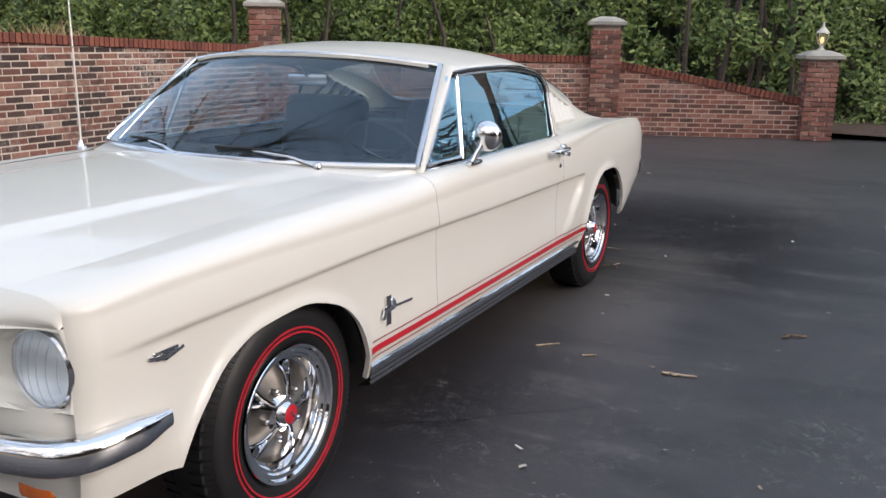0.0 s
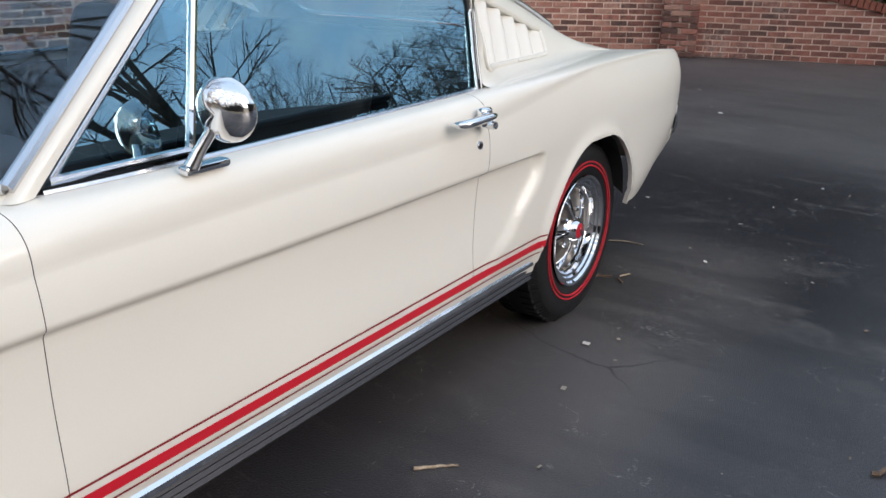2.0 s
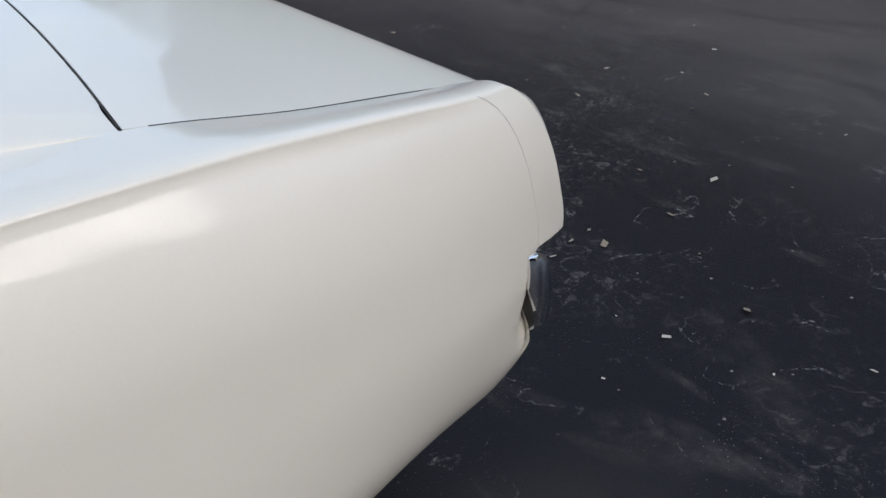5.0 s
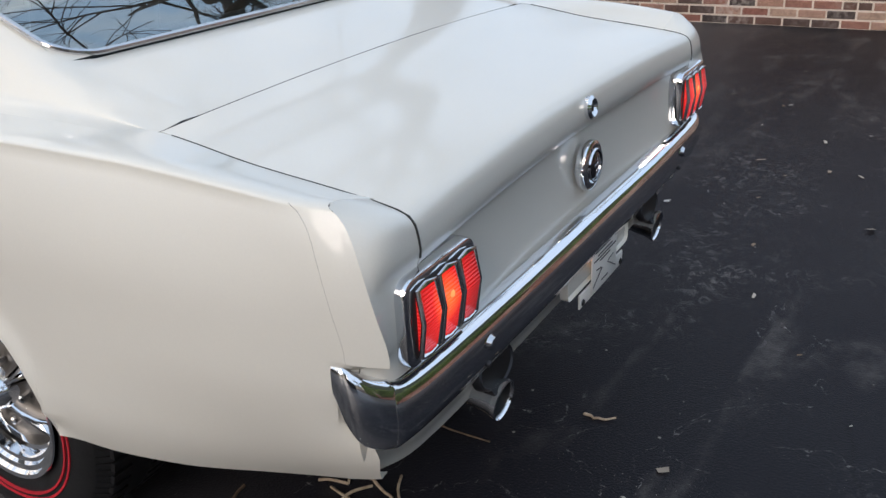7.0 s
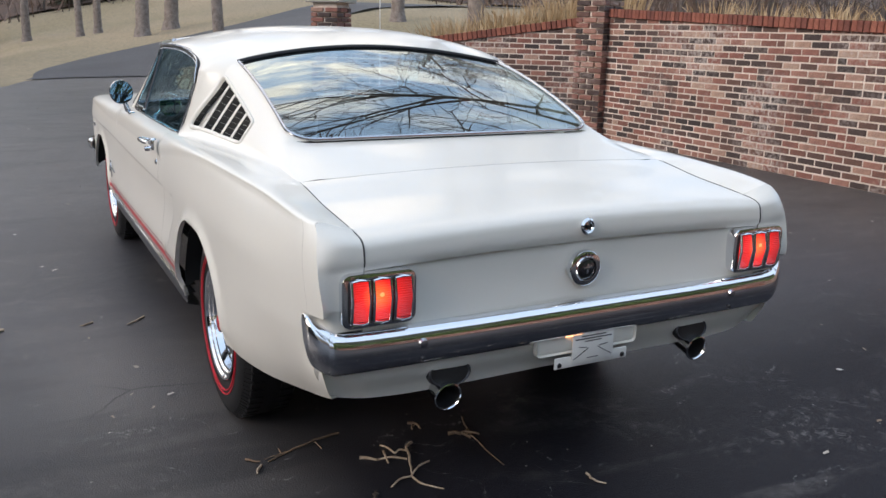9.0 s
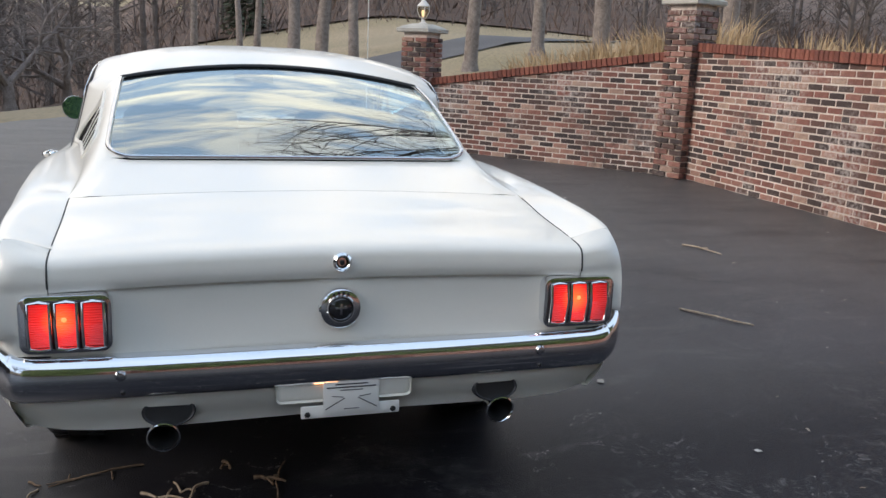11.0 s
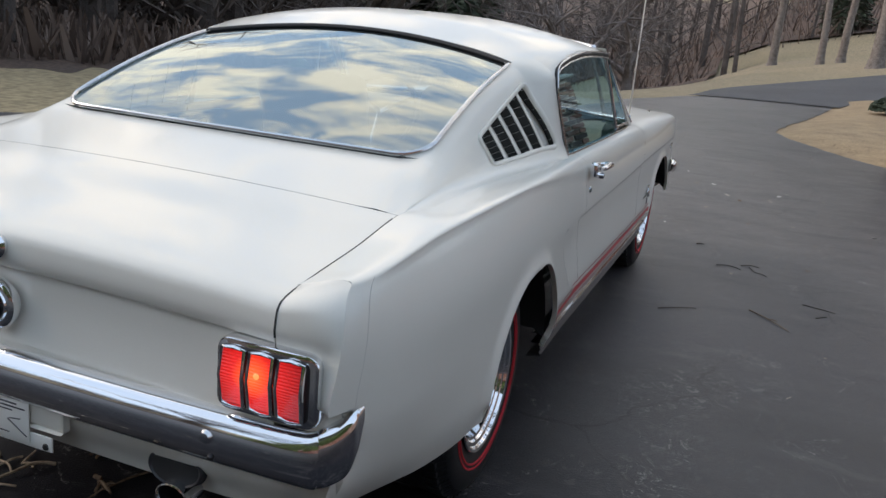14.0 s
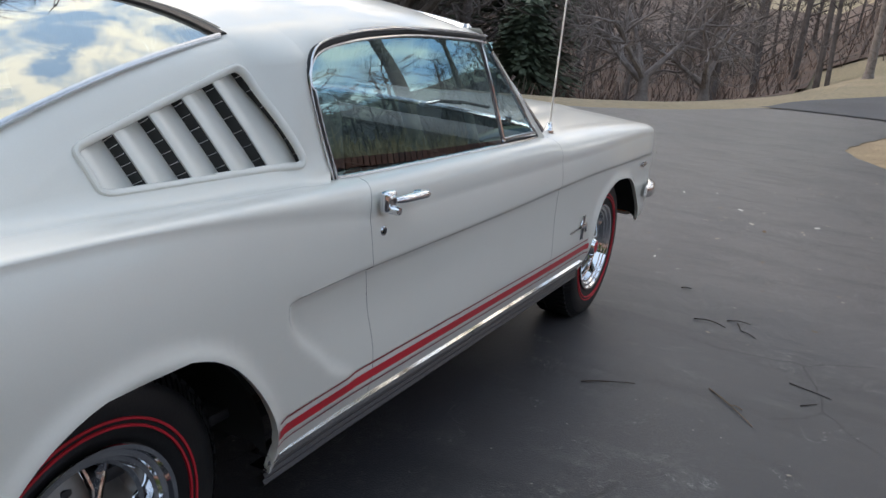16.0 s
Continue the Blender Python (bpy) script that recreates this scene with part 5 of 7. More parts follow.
bumper("front_bumper", [(0.858, 1.892, 0.522), (0.853, 1.98, 0.518), (0.815, 2.095, 0.512), (0.70, 2.150, 0.510), (0.4, 2.185, 0.510), (0, 2.20, 0.510), (-0.4, 2.185, 0.510), (-0.70, 2.150, 0.510), (-0.815, 2.095, 0.512), (-0.853, 1.98, 0.518), (-0.858, 1.892, 0.522)],
            [0.046, 0.078, 0.086, 0.088, 0.09, 0.09, 0.09, 0.088, 0.086, 0.078, 0.046], BPROF, "chrome front bumper with rounded wrapped ends", [0.35, 0.8, 1, 1, 1, 1, 1, 1, 1, 0.8, 0.35])
for sx in (-1, 1):
    part("bolt", lathe([(0, 0.010), (0.010, 0.008), (0.014, 0.0)], pose(0.533 * sx + 0.016, -2.375, 0.552, 90, 0, 0), 14), STEEL, rb)
    part("small_bolt", lathe([(0, 0.006), (0.005, 0.005), (0.007, 0.0)], pose(0.533 * sx + 0.020, -2.368, 0.508, 105, 0, 0), 10), DARKMETAL, rb)

# ---- tail lamps, filler cap, lock, plate, exhausts ----
def rounded(cx, cy, cz, w, d, h, r):
    """A slab facing -y with rounded corners and a soft front edge."""
    ring = []
    for qx, qz, a0 in ((1, 1, 0), (-1, 1, 90), (-1, -1, 180), (1, -1, 270)):
        for k in range(7):
            a = radians(a0 + 15 * k)
            ring.append((qx * (w / 2 - r), qz * (h / 2 - r), r * math.cos(a), r * math.sin(a)))
    rows = [[Vector((cx + x + u * f, cy + y, cz + z + v * f)) for x, z, u, v in ring] for f, y in ((1.0, d / 2), (1.0, -d / 2 + 0.006), (0.93, -d / 2 + 0.0015), (0.80, -d / 2))]
    bm = sheet(rows, close=True)
    bm.verts.ensure_lookup_table()
    bm.faces.new([bm.verts[3 * len(ring) + k] for k in range(len(ring))])
    bmesh.ops.recalc_face_normals(bm, faces=bm.faces)
    return bm


for sx in (-1, 1):
    lx = 0.655 if sx > 0 else 0.628
    lamp = part("tail_lamp", rounded(lx * sx + 0.003 * sx, -2.338, 0.679, 0.202, 0.046, 0.140, 0.026), CHROME, car, "chrome-framed triple red tail lamp, lit")
    part("lamp_seat", rounded(lx * sx, -2.360, 0.679, 0.178, 0.006, 0.118, 0.016), DARKMETAL, lamp)
    for k in (-1, 0, 1):
        cx = (lx + 0.0575 * k) * sx
        bm = bmesh.new()
        prof = [(-0.021, -0.052, 0), (0.021, -0.052, 0), (0.021, 0.052, 0), (-0.021, 0.052, 0), (-0.019, -0.049, 0.010), (0.019, -0.049, 0.010), (0.020, 0.005, 0.019), (0.019, 0.049, 0.010), (-0.019, 0.049, 0.010), (-0.020, 0.005, 0.019)]
        v = [bm.verts.new((cx + a, -2.360 - c, 0.679 + b)) for a, b, c in prof]
        for f in ((0, 1, 5, 4), (1, 2, 7, 6, 5), (2, 3, 8, 7), (3, 0, 4, 9, 8), (4, 5, 6, 9), (9, 6, 7, 8)):
            bm.faces.new([v[i] for i in f])
        bmesh.ops.recalc_face_normals(bm, faces=bm.faces)
        lens = part("lens", bm, LENSRED, lamp, "ribbed red lens, lit", smooth_faces=False)
        if k == 0:
            part("bulb_glow", lathe([(0, 0.003), (0.004, 0.002), (0.006, 0)], pose(cx - 0.004, -2.3780, 0.696, 90, 0, 0), 14), BULB, lens, "bright lit bulb spot")
    for k in (-1, 0, 1):
        cx = (lx + 0.0575 * k) * sx
        ring = [(cx + u * 0.0225, -2.364 - d, 0.679 + w) for u, w, d in ((-1, -0.053, 0.004), (-1.03, 0.004, 0.012), (-1, 0.053, 0.004), (0, 0.056, 0.004), (1, 0.053, 0.004), (1.03, 0.004, 0.012), (1, -0.053, 0.004), (0, -0.056, 0.004), (-1, -0.053, 0.004))]
        part("lens_frame", tube(ring, 0.0042, 8), CHROME, lamp)

M = pose(0.008, tail_plane(0) - 0.004, 0.683, 90, 0, 0)
cap = part("filler_cap", lathe([(0.050, 0.0), (0.053, 0.012), (0.051, 0.019), (0.046, 0.022), (0.037, 0.023), (0.035, 0.027), (0.032, 0.027), (0.031, 0.021)], M, 40), CHROME, car, "round chrome fuel filler cap")
part("cap_centre", lathe([(0.0315, 0.021), (0.024, 0.027), (0.0, 0.029)], M, 30), ENAMEL, cap, "black enamel centre")
part("cap_grip", box(0.008 - 0.050, tail_plane(0) - 0.014, 0.683, 0.012, 0.020, 0.016, 0.004), CHROME, cap)
part("cap_badge", join(box(0.008, tail_plane(0) - 0.033, 0.684, 0.006, 0.003, 0.030, 0.001), box(0.008, tail_plane(0) - 0.0335, 0.687, 0.030, 0.003, 0.006, 0.001, pose(0, 0, 0)), box(0.018, tail_plane(0) - 0.0335, 0.690, 0.008, 0.003, 0.007, 0.001)), STEEL, cap, "small running horse emblem")
for k in range(-2, 2):
    a = math.radians(90 - (k + 0.5) * 17)
    part("cap_letter_bar", box(0, 0, 0, 0.006, 0.002, 0.007, 0, pose(0.008 + 0.0415 * math.cos(a), tail_plane(0) - 0.0265, 0.683 + 0.0415 * math.sin(a), 0, math.degrees(math.pi / 2 - a), 0)), DARKMETAL, cap)
lid_lock = part("boot_lock", lathe([(0.023, 0.0), (0.024, 0.010), (0.018, 0.016), (0.013, 0.012), (0.011, 0.004), (0, 0.004)], pose(0.012, -2.324, 0.801, 84, 0, 0), 28), CHROME, boot, "round chrome boot lock")
part("key_slot", box(0.012, -2.332, 0.800, 0.010, 0.010, 0.012, 0.002), BLACK, lid_lock)

plate = part("plate_bracket", box(0.020, -2.350, 0.476, 0.352, 0.010, 0.066, 0.014, segments=3), PAINT, car, "cream number plate bracket")
card = part("notice_card", box(0.036, -2.362, 0.452, 0.146, 0.003, 0.086, 0.001), PAPER, plate, "white printed notice card taped on")
part("plate_strip", box(0.036, -2.357, 0.415, 0.258, 0.005, 0.034, 0.003), PAPER, plate, "white plastic strip with screws")
for k, (w, h) in enumerate(((0.085, 0.003), (0.128, 0.003), (0.060, 0.0025))):
    part("print_bar", box(0.036, -2.3640, 0.488 - 0.008 * k, w, 0.0012, h), INK, card)
for sgn in (-1, 1):
    part("drawn_line", box(0, 0, 0, 0.058, 0.0012, 0.0022, 0, pose(0.036 + 0.042 * sgn, -2.3640, 0.436, 0, 30 * sgn, 0)), INK, card)
    part("drawn_line", box(0, 0, 0, 0.030, 0.0012, 0.0018, 0, pose(0.036 + 0.036 * sgn, -2.3640, 0.455, 0, -8 * sgn, 0)), INK, card)
    part("screw", lathe([(0, 0.004), (0.006, 0.003), (0.008, 0)], pose(0.036 + 0.112 * sgn, -2.3595, 0.409, 90, 0, 0), 10), BLACK, plate)
part("drawn_line", box(0.036, -2.3640, 0.421, 0.040, 0.0012, 0.0018), INK, card)
part("plate_lamp", box(-0.03, -2.358, 0.4945, 0.06, 0.008, 0.004, 0.001), emitter("plate_lamp_lens", (1.0, 0.45, 0.18), 4.0, base=(0.5, 0.45, 0.4)), car, "small warm number plate lamp")
for sx in (-1, 1):
    BZ = pose(0.428 * sx + 0.016, -2.327, 0.434, 78, 0, 0) @ Matrix.Diagonal((1.12, 0.66, 1, 1))
    PM = pose(0.440 * sx + 0.014, -2.300, 0.383, 98, 0, 0)
    part("exhaust_bezel", lathe([(0.046, -0.004), (0.050, 0.004), (0.054, 0.006), (0.057, 0.003), (0.058, -0.012)], BZ, 36), DARKMETAL, car, "dark oval exhaust opening")
    part("exhaust_hole", lathe([(0, 0.003), (0.052, 0.003)], BZ, 36), BLACK, car)
    pipe = part("exhaust_tip", lathe([(0.028, -0.14), (0.028, -0.06), (0.030, -0.02), (0.035, 0.030), (0.0385, 0.045), (0.0395, 0.050), (0.0375, 0.051), (0.0355, 0.046)], PM, 32), STEEL, car, "flared bright exhaust trumpet")
    part("pipe_lip", lathe([(0.0380, 0.040), (0.0400, 0.046), (0.0402, 0.051), (0.0376, 0.0525), (0.0358, 0.049)], PM, 32), CHROME, pipe)
    part("pipe_bore", lathe([(0.0358, 0.047), (0.031, 0.02), (0.027, -0.04), (0.0, -0.05)], PM, 32), BLACK, pipe)

# ---- side glass, frames, trims ----
WIN_T = pchip([(0.18, 1.205), (0.05, 1.213), (-0.25, 1.218), (-0.50, 1.206), (-0.62, 1.192), (-0.70, 1.172), (-0.75, 1.140)])
WIN_X = lambda y, z: 0.772 - 0.092 * (z - 0.89) / 0.32 - 0.012 * smooth(-0.2, 0.5, y)
A_LINE = lambda z: lerp(0.545, 0.185, (z - 0.895) / 0.31)      # screen pillar's rear edge
for sx in (-1, 1):
    # drop glass
    rows = []
    for y in np.linspace(0.235, -0.745, 36):
        zt = WIN_T(max(y, -0.745)) - 0.006
        rows.append([Vector((WIN_X(y, z) * sx, y, z)) for z in np.linspace(0.885, zt, 10)])
    part("side_window", outward(sheet(rows), (0, -0.2, 0.9)), GLASSSIDE, car, "door window glass, wound up")
    rows = []
    for z in np.linspace(0.895, 1.195, 10):
        p0 = lerp(0.252, 0.142, (z - 0.895) / 0.305)
        rows.append([Vector((WIN_X(y, z) * sx, y, z)) for y in np.linspace(p0, max(A_LINE(z) - 0.01, p0 + 0.001), 8)])
    vw = part("vent_window", outward(sheet(rows), (0, 0.3, 0.9)), GLASSSIDE, car, "small triangular vent window")
    POST = lambda z: lerp(0.252, 0.142, (z - 0.895) / 0.305)
    fr = [(WIN_X(POST(z), z) * sx, POST(z), z) for z in (0.895, 1.0, 1.1, 1.205)]
    part("vent_post", tube(fr, 0.009, 8), CHROME, car)
    part("vent_frame_bar", tube([(WIN_X(A_LINE(z), z) * sx, A_LINE(z) - 0.014, z) for z in np.linspace(0.905, 1.17, 6)], 0.007, 8), STEEL, vw)
    part("vent_sill", tube([(WIN_X(y, 0.90) * sx, y, 0.902) for y in (0.25, 0.40, 0.525)], 0.008, 8), STEEL, vw)
    part("vent_latch", box(0.728 * sx, 0.33, 0.955, 0.02, 0.03, 0.03, 0.006), CHROME, vw)
    # screen pillar
    def pil(z, f):
        k = (z - 0.90) / 0.335
        a = Vector((lerp(0.752, 0.612, k), lerp(0.585, 0.155, k), z))
        b = Vector((WIN_X(A_LINE(z), z) + 0.006, A_LINE(z), z))
        p = a.lerp(b, f)
        p.x += 0.012 * math.sin(math.pi * f)
        p.y += 0.010 * math.sin(math.pi * f)
        return Vector((p.x * sx, p.y, p.z))
    part("screen_pillar", sheet([[pil(z, f) for f in np.linspace(0, 1, 7)] for z in np.linspace(0.885, 1.236, 14)], flip=sx < 0), PAINT, car)
    # roof rail over the window
    def rail_out(y):
        v = (y - ws_top(1).y) / (rg_top(1).y - ws_top(1).y)
        return roof_point(min(max(v, -0.01), 1), 1.0)
    ys = np.linspace(0.185, -0.765, 28)
    rows = []
    for y in ys:
        a = rail_out(y)
        zt = WIN_T(min(max(y, -0.75), 0.18))
        b = Vector((WIN_X(y, zt) + 0.004, y, zt))
        up = roof_at(y, 0.90) + Vector((0, 0, 0.001))
        a = a - Vector((0.002, 0, 0.001)) * smooth(-0.66, -0.74, y)
        rows.append(mirror(bend(Vector((up.x, y, up.z)), a + Vector((0.004, 0, 0.002)), a.lerp(b, 0.55) + Vector((0.006, 0, 0)), 9) + [a.lerp(b, 0.80) + Vector((0.004, 0, 0)), b, b - Vector((0.03, 0, 0))], sx))
    part("roof_rail", sheet(rows, flip=sx < 0), PAINT, car)
    part("drip_moulding", tube([Vector(((rail_out(y).x + 0.008) * sx, y, rail_out(y).z - 0.012)) for y in np.linspace(0.17, -0.64, 22)], 0.004, 6), STEEL, car)
    # window frame: over the top and down the rear
    fp = [(WIN_X(y, WIN_T(y)) + 0.002, y, WIN_T(y)) for y in np.linspace(0.17, -0.60, 14)] + [(WIN_X(-0.66, 1.183), -0.670, 1.183), (WIN_X(-0.69, 1.166), -0.722, 1.163), (WIN_X(-0.70, 1.12), -0.750, 1.125), (WIN_X(-0.70, 1.06), -0.744, 1.06), (WIN_X(-0.70, 0.98), -0.726, 0.98), (WIN_X(-0.705, 0.893) + 0.004, -0.705, 0.893)]
    fp = spline(fp, 3)
    part("window_seal", tube(mirror(fp, sx), 0.009, 8), BLACK, car)
    part("window_moulding", tube(mirror([p + Vector((0.008, 0.008 if p.z < 1.1 else 0, -0.009 if p.z > 1.1 else 0)) for p in fp], sx), 0.004, 6), STEEL, car)
    part("window_moulding", tube(mirror([p + Vector((0.010, -0.010 if p.z < 1.12 else 0, 0.011 if p.z > 1.1 else 0.003)) for p in fp], sx), 0.003, 6), STEEL, car)
    belt = [Vector(((XIN(y) + 0.004) * sx, y, ZTOP(y) + 0.002)) for y in np.linspace(0.54, -0.70, 20)]
    part("belt_moulding", tube(belt, 0.006, 6), STEEL, car)
    part("screen_moulding", tube([Vector((lerp(0.756, 0.618, k) * sx, lerp(0.592, 0.160, k), lerp(0.905, 1.238, k))) for k in np.linspace(0, 1, 10)], 0.012, 8), STEEL, car)
part("screen_moulding", tube([ws_top(s) + Vector((0, 0.006, 0.004)) for s in np.linspace(-1, 1, 30)], 0.010, 8), STEEL, car)
part("screen_moulding", tube([ws_bottom(s) + Vector((0, 0.006, -0.002)) for s in np.linspace(-1, 1, 30)], 0.011, 8), STEEL, car)

# rear window surround with rounded lower corners
CR = 0.085


def rg_point(s, v, off=0.0):
    p = rg_bottom(s) * (1 - v) + rg_top(s) * v + Vector((0, -0.006, 0.020)) * (4 * v * (1 - v))
    return p + Vector((0, -0.25, 0.97)) * off


LENV = (rg_top(1) - rg_bottom(1)).length
for sx in (-1, 1):
    arc = []
    for k in range(9):
        a = math.pi / 2 * k / 8
        arc.append((1 - (CR / 0.592) * (1 - math.cos(a)), (CR / LENV) * (1 - math.sin(a))))
    bm = bmesh.new()
    c = bm.verts.new(rg_point(sx * 1.0, 0.0, 0.001))
    vs = [bm.verts.new(rg_point(sx * s, v, 0.002)) for s, v in arc]
    for a, b in zip(vs, vs[1:]):
        bm.faces.new((c, a, b) if sx > 0 else (c, b, a))
    part("glass_corner", bm, PAINT, car)
outline = [(-1, v) for v in np.linspace(1.0, CR / LENV + 0.05, 10)]
arcl = [(-(1 - (CR / 0.592) * (1 - math.cos(math.pi / 2 * k / 8))), (CR / LENV) * (1 - math.sin(math.pi / 2 * k / 8))) for k in range(9)]
outline += arcl + [(s, 0.0) for s in np.linspace(-0.8, 0.8, 15)] + [(-s, v) for s, v in arcl[::-1]] + [(1.0, v) for v in np.linspace(CR / LENV + 0.05, 1.0, 10)]
part("rear_window_moulding", tube([rg_point(s, v, 0.006) for s, v in outline], 0.0065, 8), STEEL, car)
part("rear_window_seal", tube([rg_top(s) + Vector((0, 0.010, 0.006)) for s in np.linspace(-1, 1, 30)], 0.009, 8), BLACK, car)

# ---- side trims ----


def side_strip(name, y0, y1, zc, w, mat, sx, lift=0.002, n=60, parent=None):
    rows = []
    for y in np.linspace(y0, y1, n):
        rows.append([Vector(((side_x(y, z) + lift) * sx, y, z)) for z in np.linspace(zc - w / 2, zc + w / 2, 3)])
    return part(name, sheet(rows, flip=sx < 0), mat, parent or car)


for sx in (-1, 1):
    side_strip("red_stripe", 1.058, -0.985, 0.401 + (0.010 if sx > 0 else 0.0), 0.023, STRIPE, sx)
    side_strip("stripe_line", 1.052, -0.985, 0.429 + (0.010 if sx > 0 else 0.0), 0.0045, PINLINE, sx)
    side_strip("stripe_line", 1.058, -0.985, 0.374 + (0.010 if sx > 0 else 0.0), 0.0045, PINLINE, sx)
    rows = []
    for y in np.linspace(1.04, -0.985, 40):
        rows.append([Vector(((0.83 + a) * sx, y, b)) for a, b in ((-0.03, 0.352), (0.012, 0.352), (0.019, 0.344), (0.017, 0.330), (0.006, 0.322), (-0.03, 0.320))])
    part("rocker_moulding", sheet(rows, flip=sx > 0), CHROME, car, "bright chrome rocker moulding")
    rows = []
    for y in np.linspace(1.03, -0.975, 40):
        pr = []
        for k in range(7):
            pr.append((0.004 if k % 2 else -0.002, 0.320 - 0.008 * k))
        rows.append([Vector(((0.832 + a) * sx, y, b)) for a, b in pr] + [Vector((0.78 * sx, y, 0.262))])
    part("rocker_panel", sheet(rows, flip=sx > 0), DARKMETAL, car, "ribbed dark lower sill", smooth_faces=False)
    # door handle
    hx = 0.862 * sx
    arm = spline([(hx - 0.004 * sx, -0.466, 0.846), (hx + 0.018 * sx, -0.462, 0.849), (hx + 0.033 * sx, -0.478, 0.851), (hx + 0.036 * sx, -0.53, 0.853), (hx + 0.036 * sx, -0.585, 0.854), (hx + 0.028 * sx, -0.612, 0.853)], 5)
    dh = part("door_handle", tube(arm, [0.0085 + 0.0055 * math.sin(math.pi * i / (len(arm) - 1)) for i in range(len(arm))], 12, flat=0.8), CHROME, car, "chrome push-button door handle")
    part("handle_plate", box(hx + 0.004 * sx, -0.602, 0.846, 0.026, 0.046, 0.050, 0.010, segments=3), CHROME, dh)
    part("push_button", lathe([(0, 0.030), (0.009, 0.028), (0.011, 0.022), (0.011, 0.0)], pose(hx + 0.010 * sx, -0.603, 0.828, 0, 90 * sx, 0), 18), CHROME, dh)
    part("key_lock", lathe([(0, 0.004), (0.010, 0.004), (0.012, 0.0), (0.012, -0.01)], pose(0.857 * sx, -0.598, 0.772, 0, 90 * sx, 0), 16), STEEL, car, "small keyhole in the door")
    part("key_lock_centre", lathe([(0, 0.006), (0.006, 0.006), (0.006, 0.0)], pose(0.857 * sx, -0.598, 0.772, 0, 90 * sx, 0), 12), BLACK, car)
    # fender emblem: tricolour bar, running horse, small bar
    ex = side_x(0.955, 0.50) + 0.003
    em = part("fender_emblem", join(box(ex * sx, 0.955 - 0.012, 0.505, 0.006, 0.006, 0.10, 0.002, None), box(ex * sx, 0.955 + 0.012, 0.505, 0.006, 0.006, 0.10, 0.002)), CHROME, car, "chrome horse and bar emblem")
    part("emblem_bar", box(ex * sx, 0.955, 0.505, 0.007, 0.014, 0.094, 0.002), INK, em)
    part("horse", join(box(0, 0, 0, 0.008, 0.070, 0.020, 0.006, pose(ex * sx + 0.004 * sx, 0.955, 0.512)), box(0, 0, 0, 0.008, 0.020, 0.032, 0.005, pose(ex * sx + 0.004 * sx, 0.985, 0.498, 25)), box(0, 0, 0, 0.008, 0.014, 0.030, 0.004, pose(ex * sx + 0.004 * sx, 0.928, 0.528, -40))), CHROME, em, "chrome running horse shape")
    part("script_bar", box(0, 0, 0, 0.003, 0.120, 0.009, 0.001, pose((ex + 0.002) * sx, 0.866, 0.508, 3)), STEEL, em, "small chrome lettering bar")
    vx = side_x(1.86, 0.66) + 0.003
    vb = part("engine_badge", join(box(0, 0, 0, 0.006, 0.060, 0.009, 0.002, pose(vx * sx, 1.894, 0.655, 14)), box(0, 0, 0, 0.006, 0.060, 0.009, 0.002, pose(vx * sx, 1.844, 0.655, -14)), box(vx * sx, 1.869, 0.667, 0.006, 0.075, 0.009, 0.003), box(vx * sx, 1.869, 0.656, 0.005, 0.058, 0.014, 0.003)), STEEL, car, "small chrome vee badge")

# quarter end seams
for sx in (-1, 1):
    pts, top = [], 0.0
    for x, z in section(-2.30)[3:]:
        top = max(top, z)
        k = (2.30 - 1.95) / 0.41
        yy = -1.95 + (TAIL(top) + 1.95) * k + NOTCH(top) * smooth(0.80, 1.0, k)
        if z > 0.645 and x > side_x(-2.30, 0.82) - 0.012:
            pts.append(Vector(((x - 0.0002) * sx, yy, z + 0.0002)))
    part("body_seam", tube(pts, 0.0003, 4), SEAM, car)

# ---- mirror, aerial, wipers ----
mirr = part("door_mirror", lathe([(0, -0.034), (0.02, -0.033), (0.042, -0.024), (0.054, -0.008), (0.058, 0.006), (0.056, 0.012), (0.053, 0.012)], pose(-0.866, 0.258, 0.987, 85, 0, 12), 32), CHROME, car, "round chrome driver's door mirror")
part("mirror_glass", lathe([(0.053, 0.010), (0.0, 0.010)], pose(-0.866, 0.258, 0.987, 85, 0, 12), 32), MIRRORG, mirr)
part("mirror_stem", tube([(-0.833, 0.310, 0.895), (-0.842, 0.298, 0.922), (-0.854, 0.282, 0.952), (-0.862, 0.272, 0.972)], [0.014, 0.011, 0.010, 0.013], 10), CHROME, mirr)
part("mirror_foot", box(-0.825, 0.275, 0.888, 0.028, 0.10, 0.016, 0.006, None), CHROME, mirr)
aer = part("aerial", tube([(0.718, 0.745, 0.905), (0.718, 0.746, 1.30), (0.717, 0.748, 1.86)], [0.0046, 0.0040, 0.0032], 8), AERIAL, car, "thin chrome whip aerial")
part("aerial_base", lathe([(0.022, -0.006), (0.022, 0.004), (0.014, 0.012), (0.011, 0.030), (0.004, 0.034), (0, 0.034)], pose(0.718, 0.745, 0.889), 20), CHROME, aer)
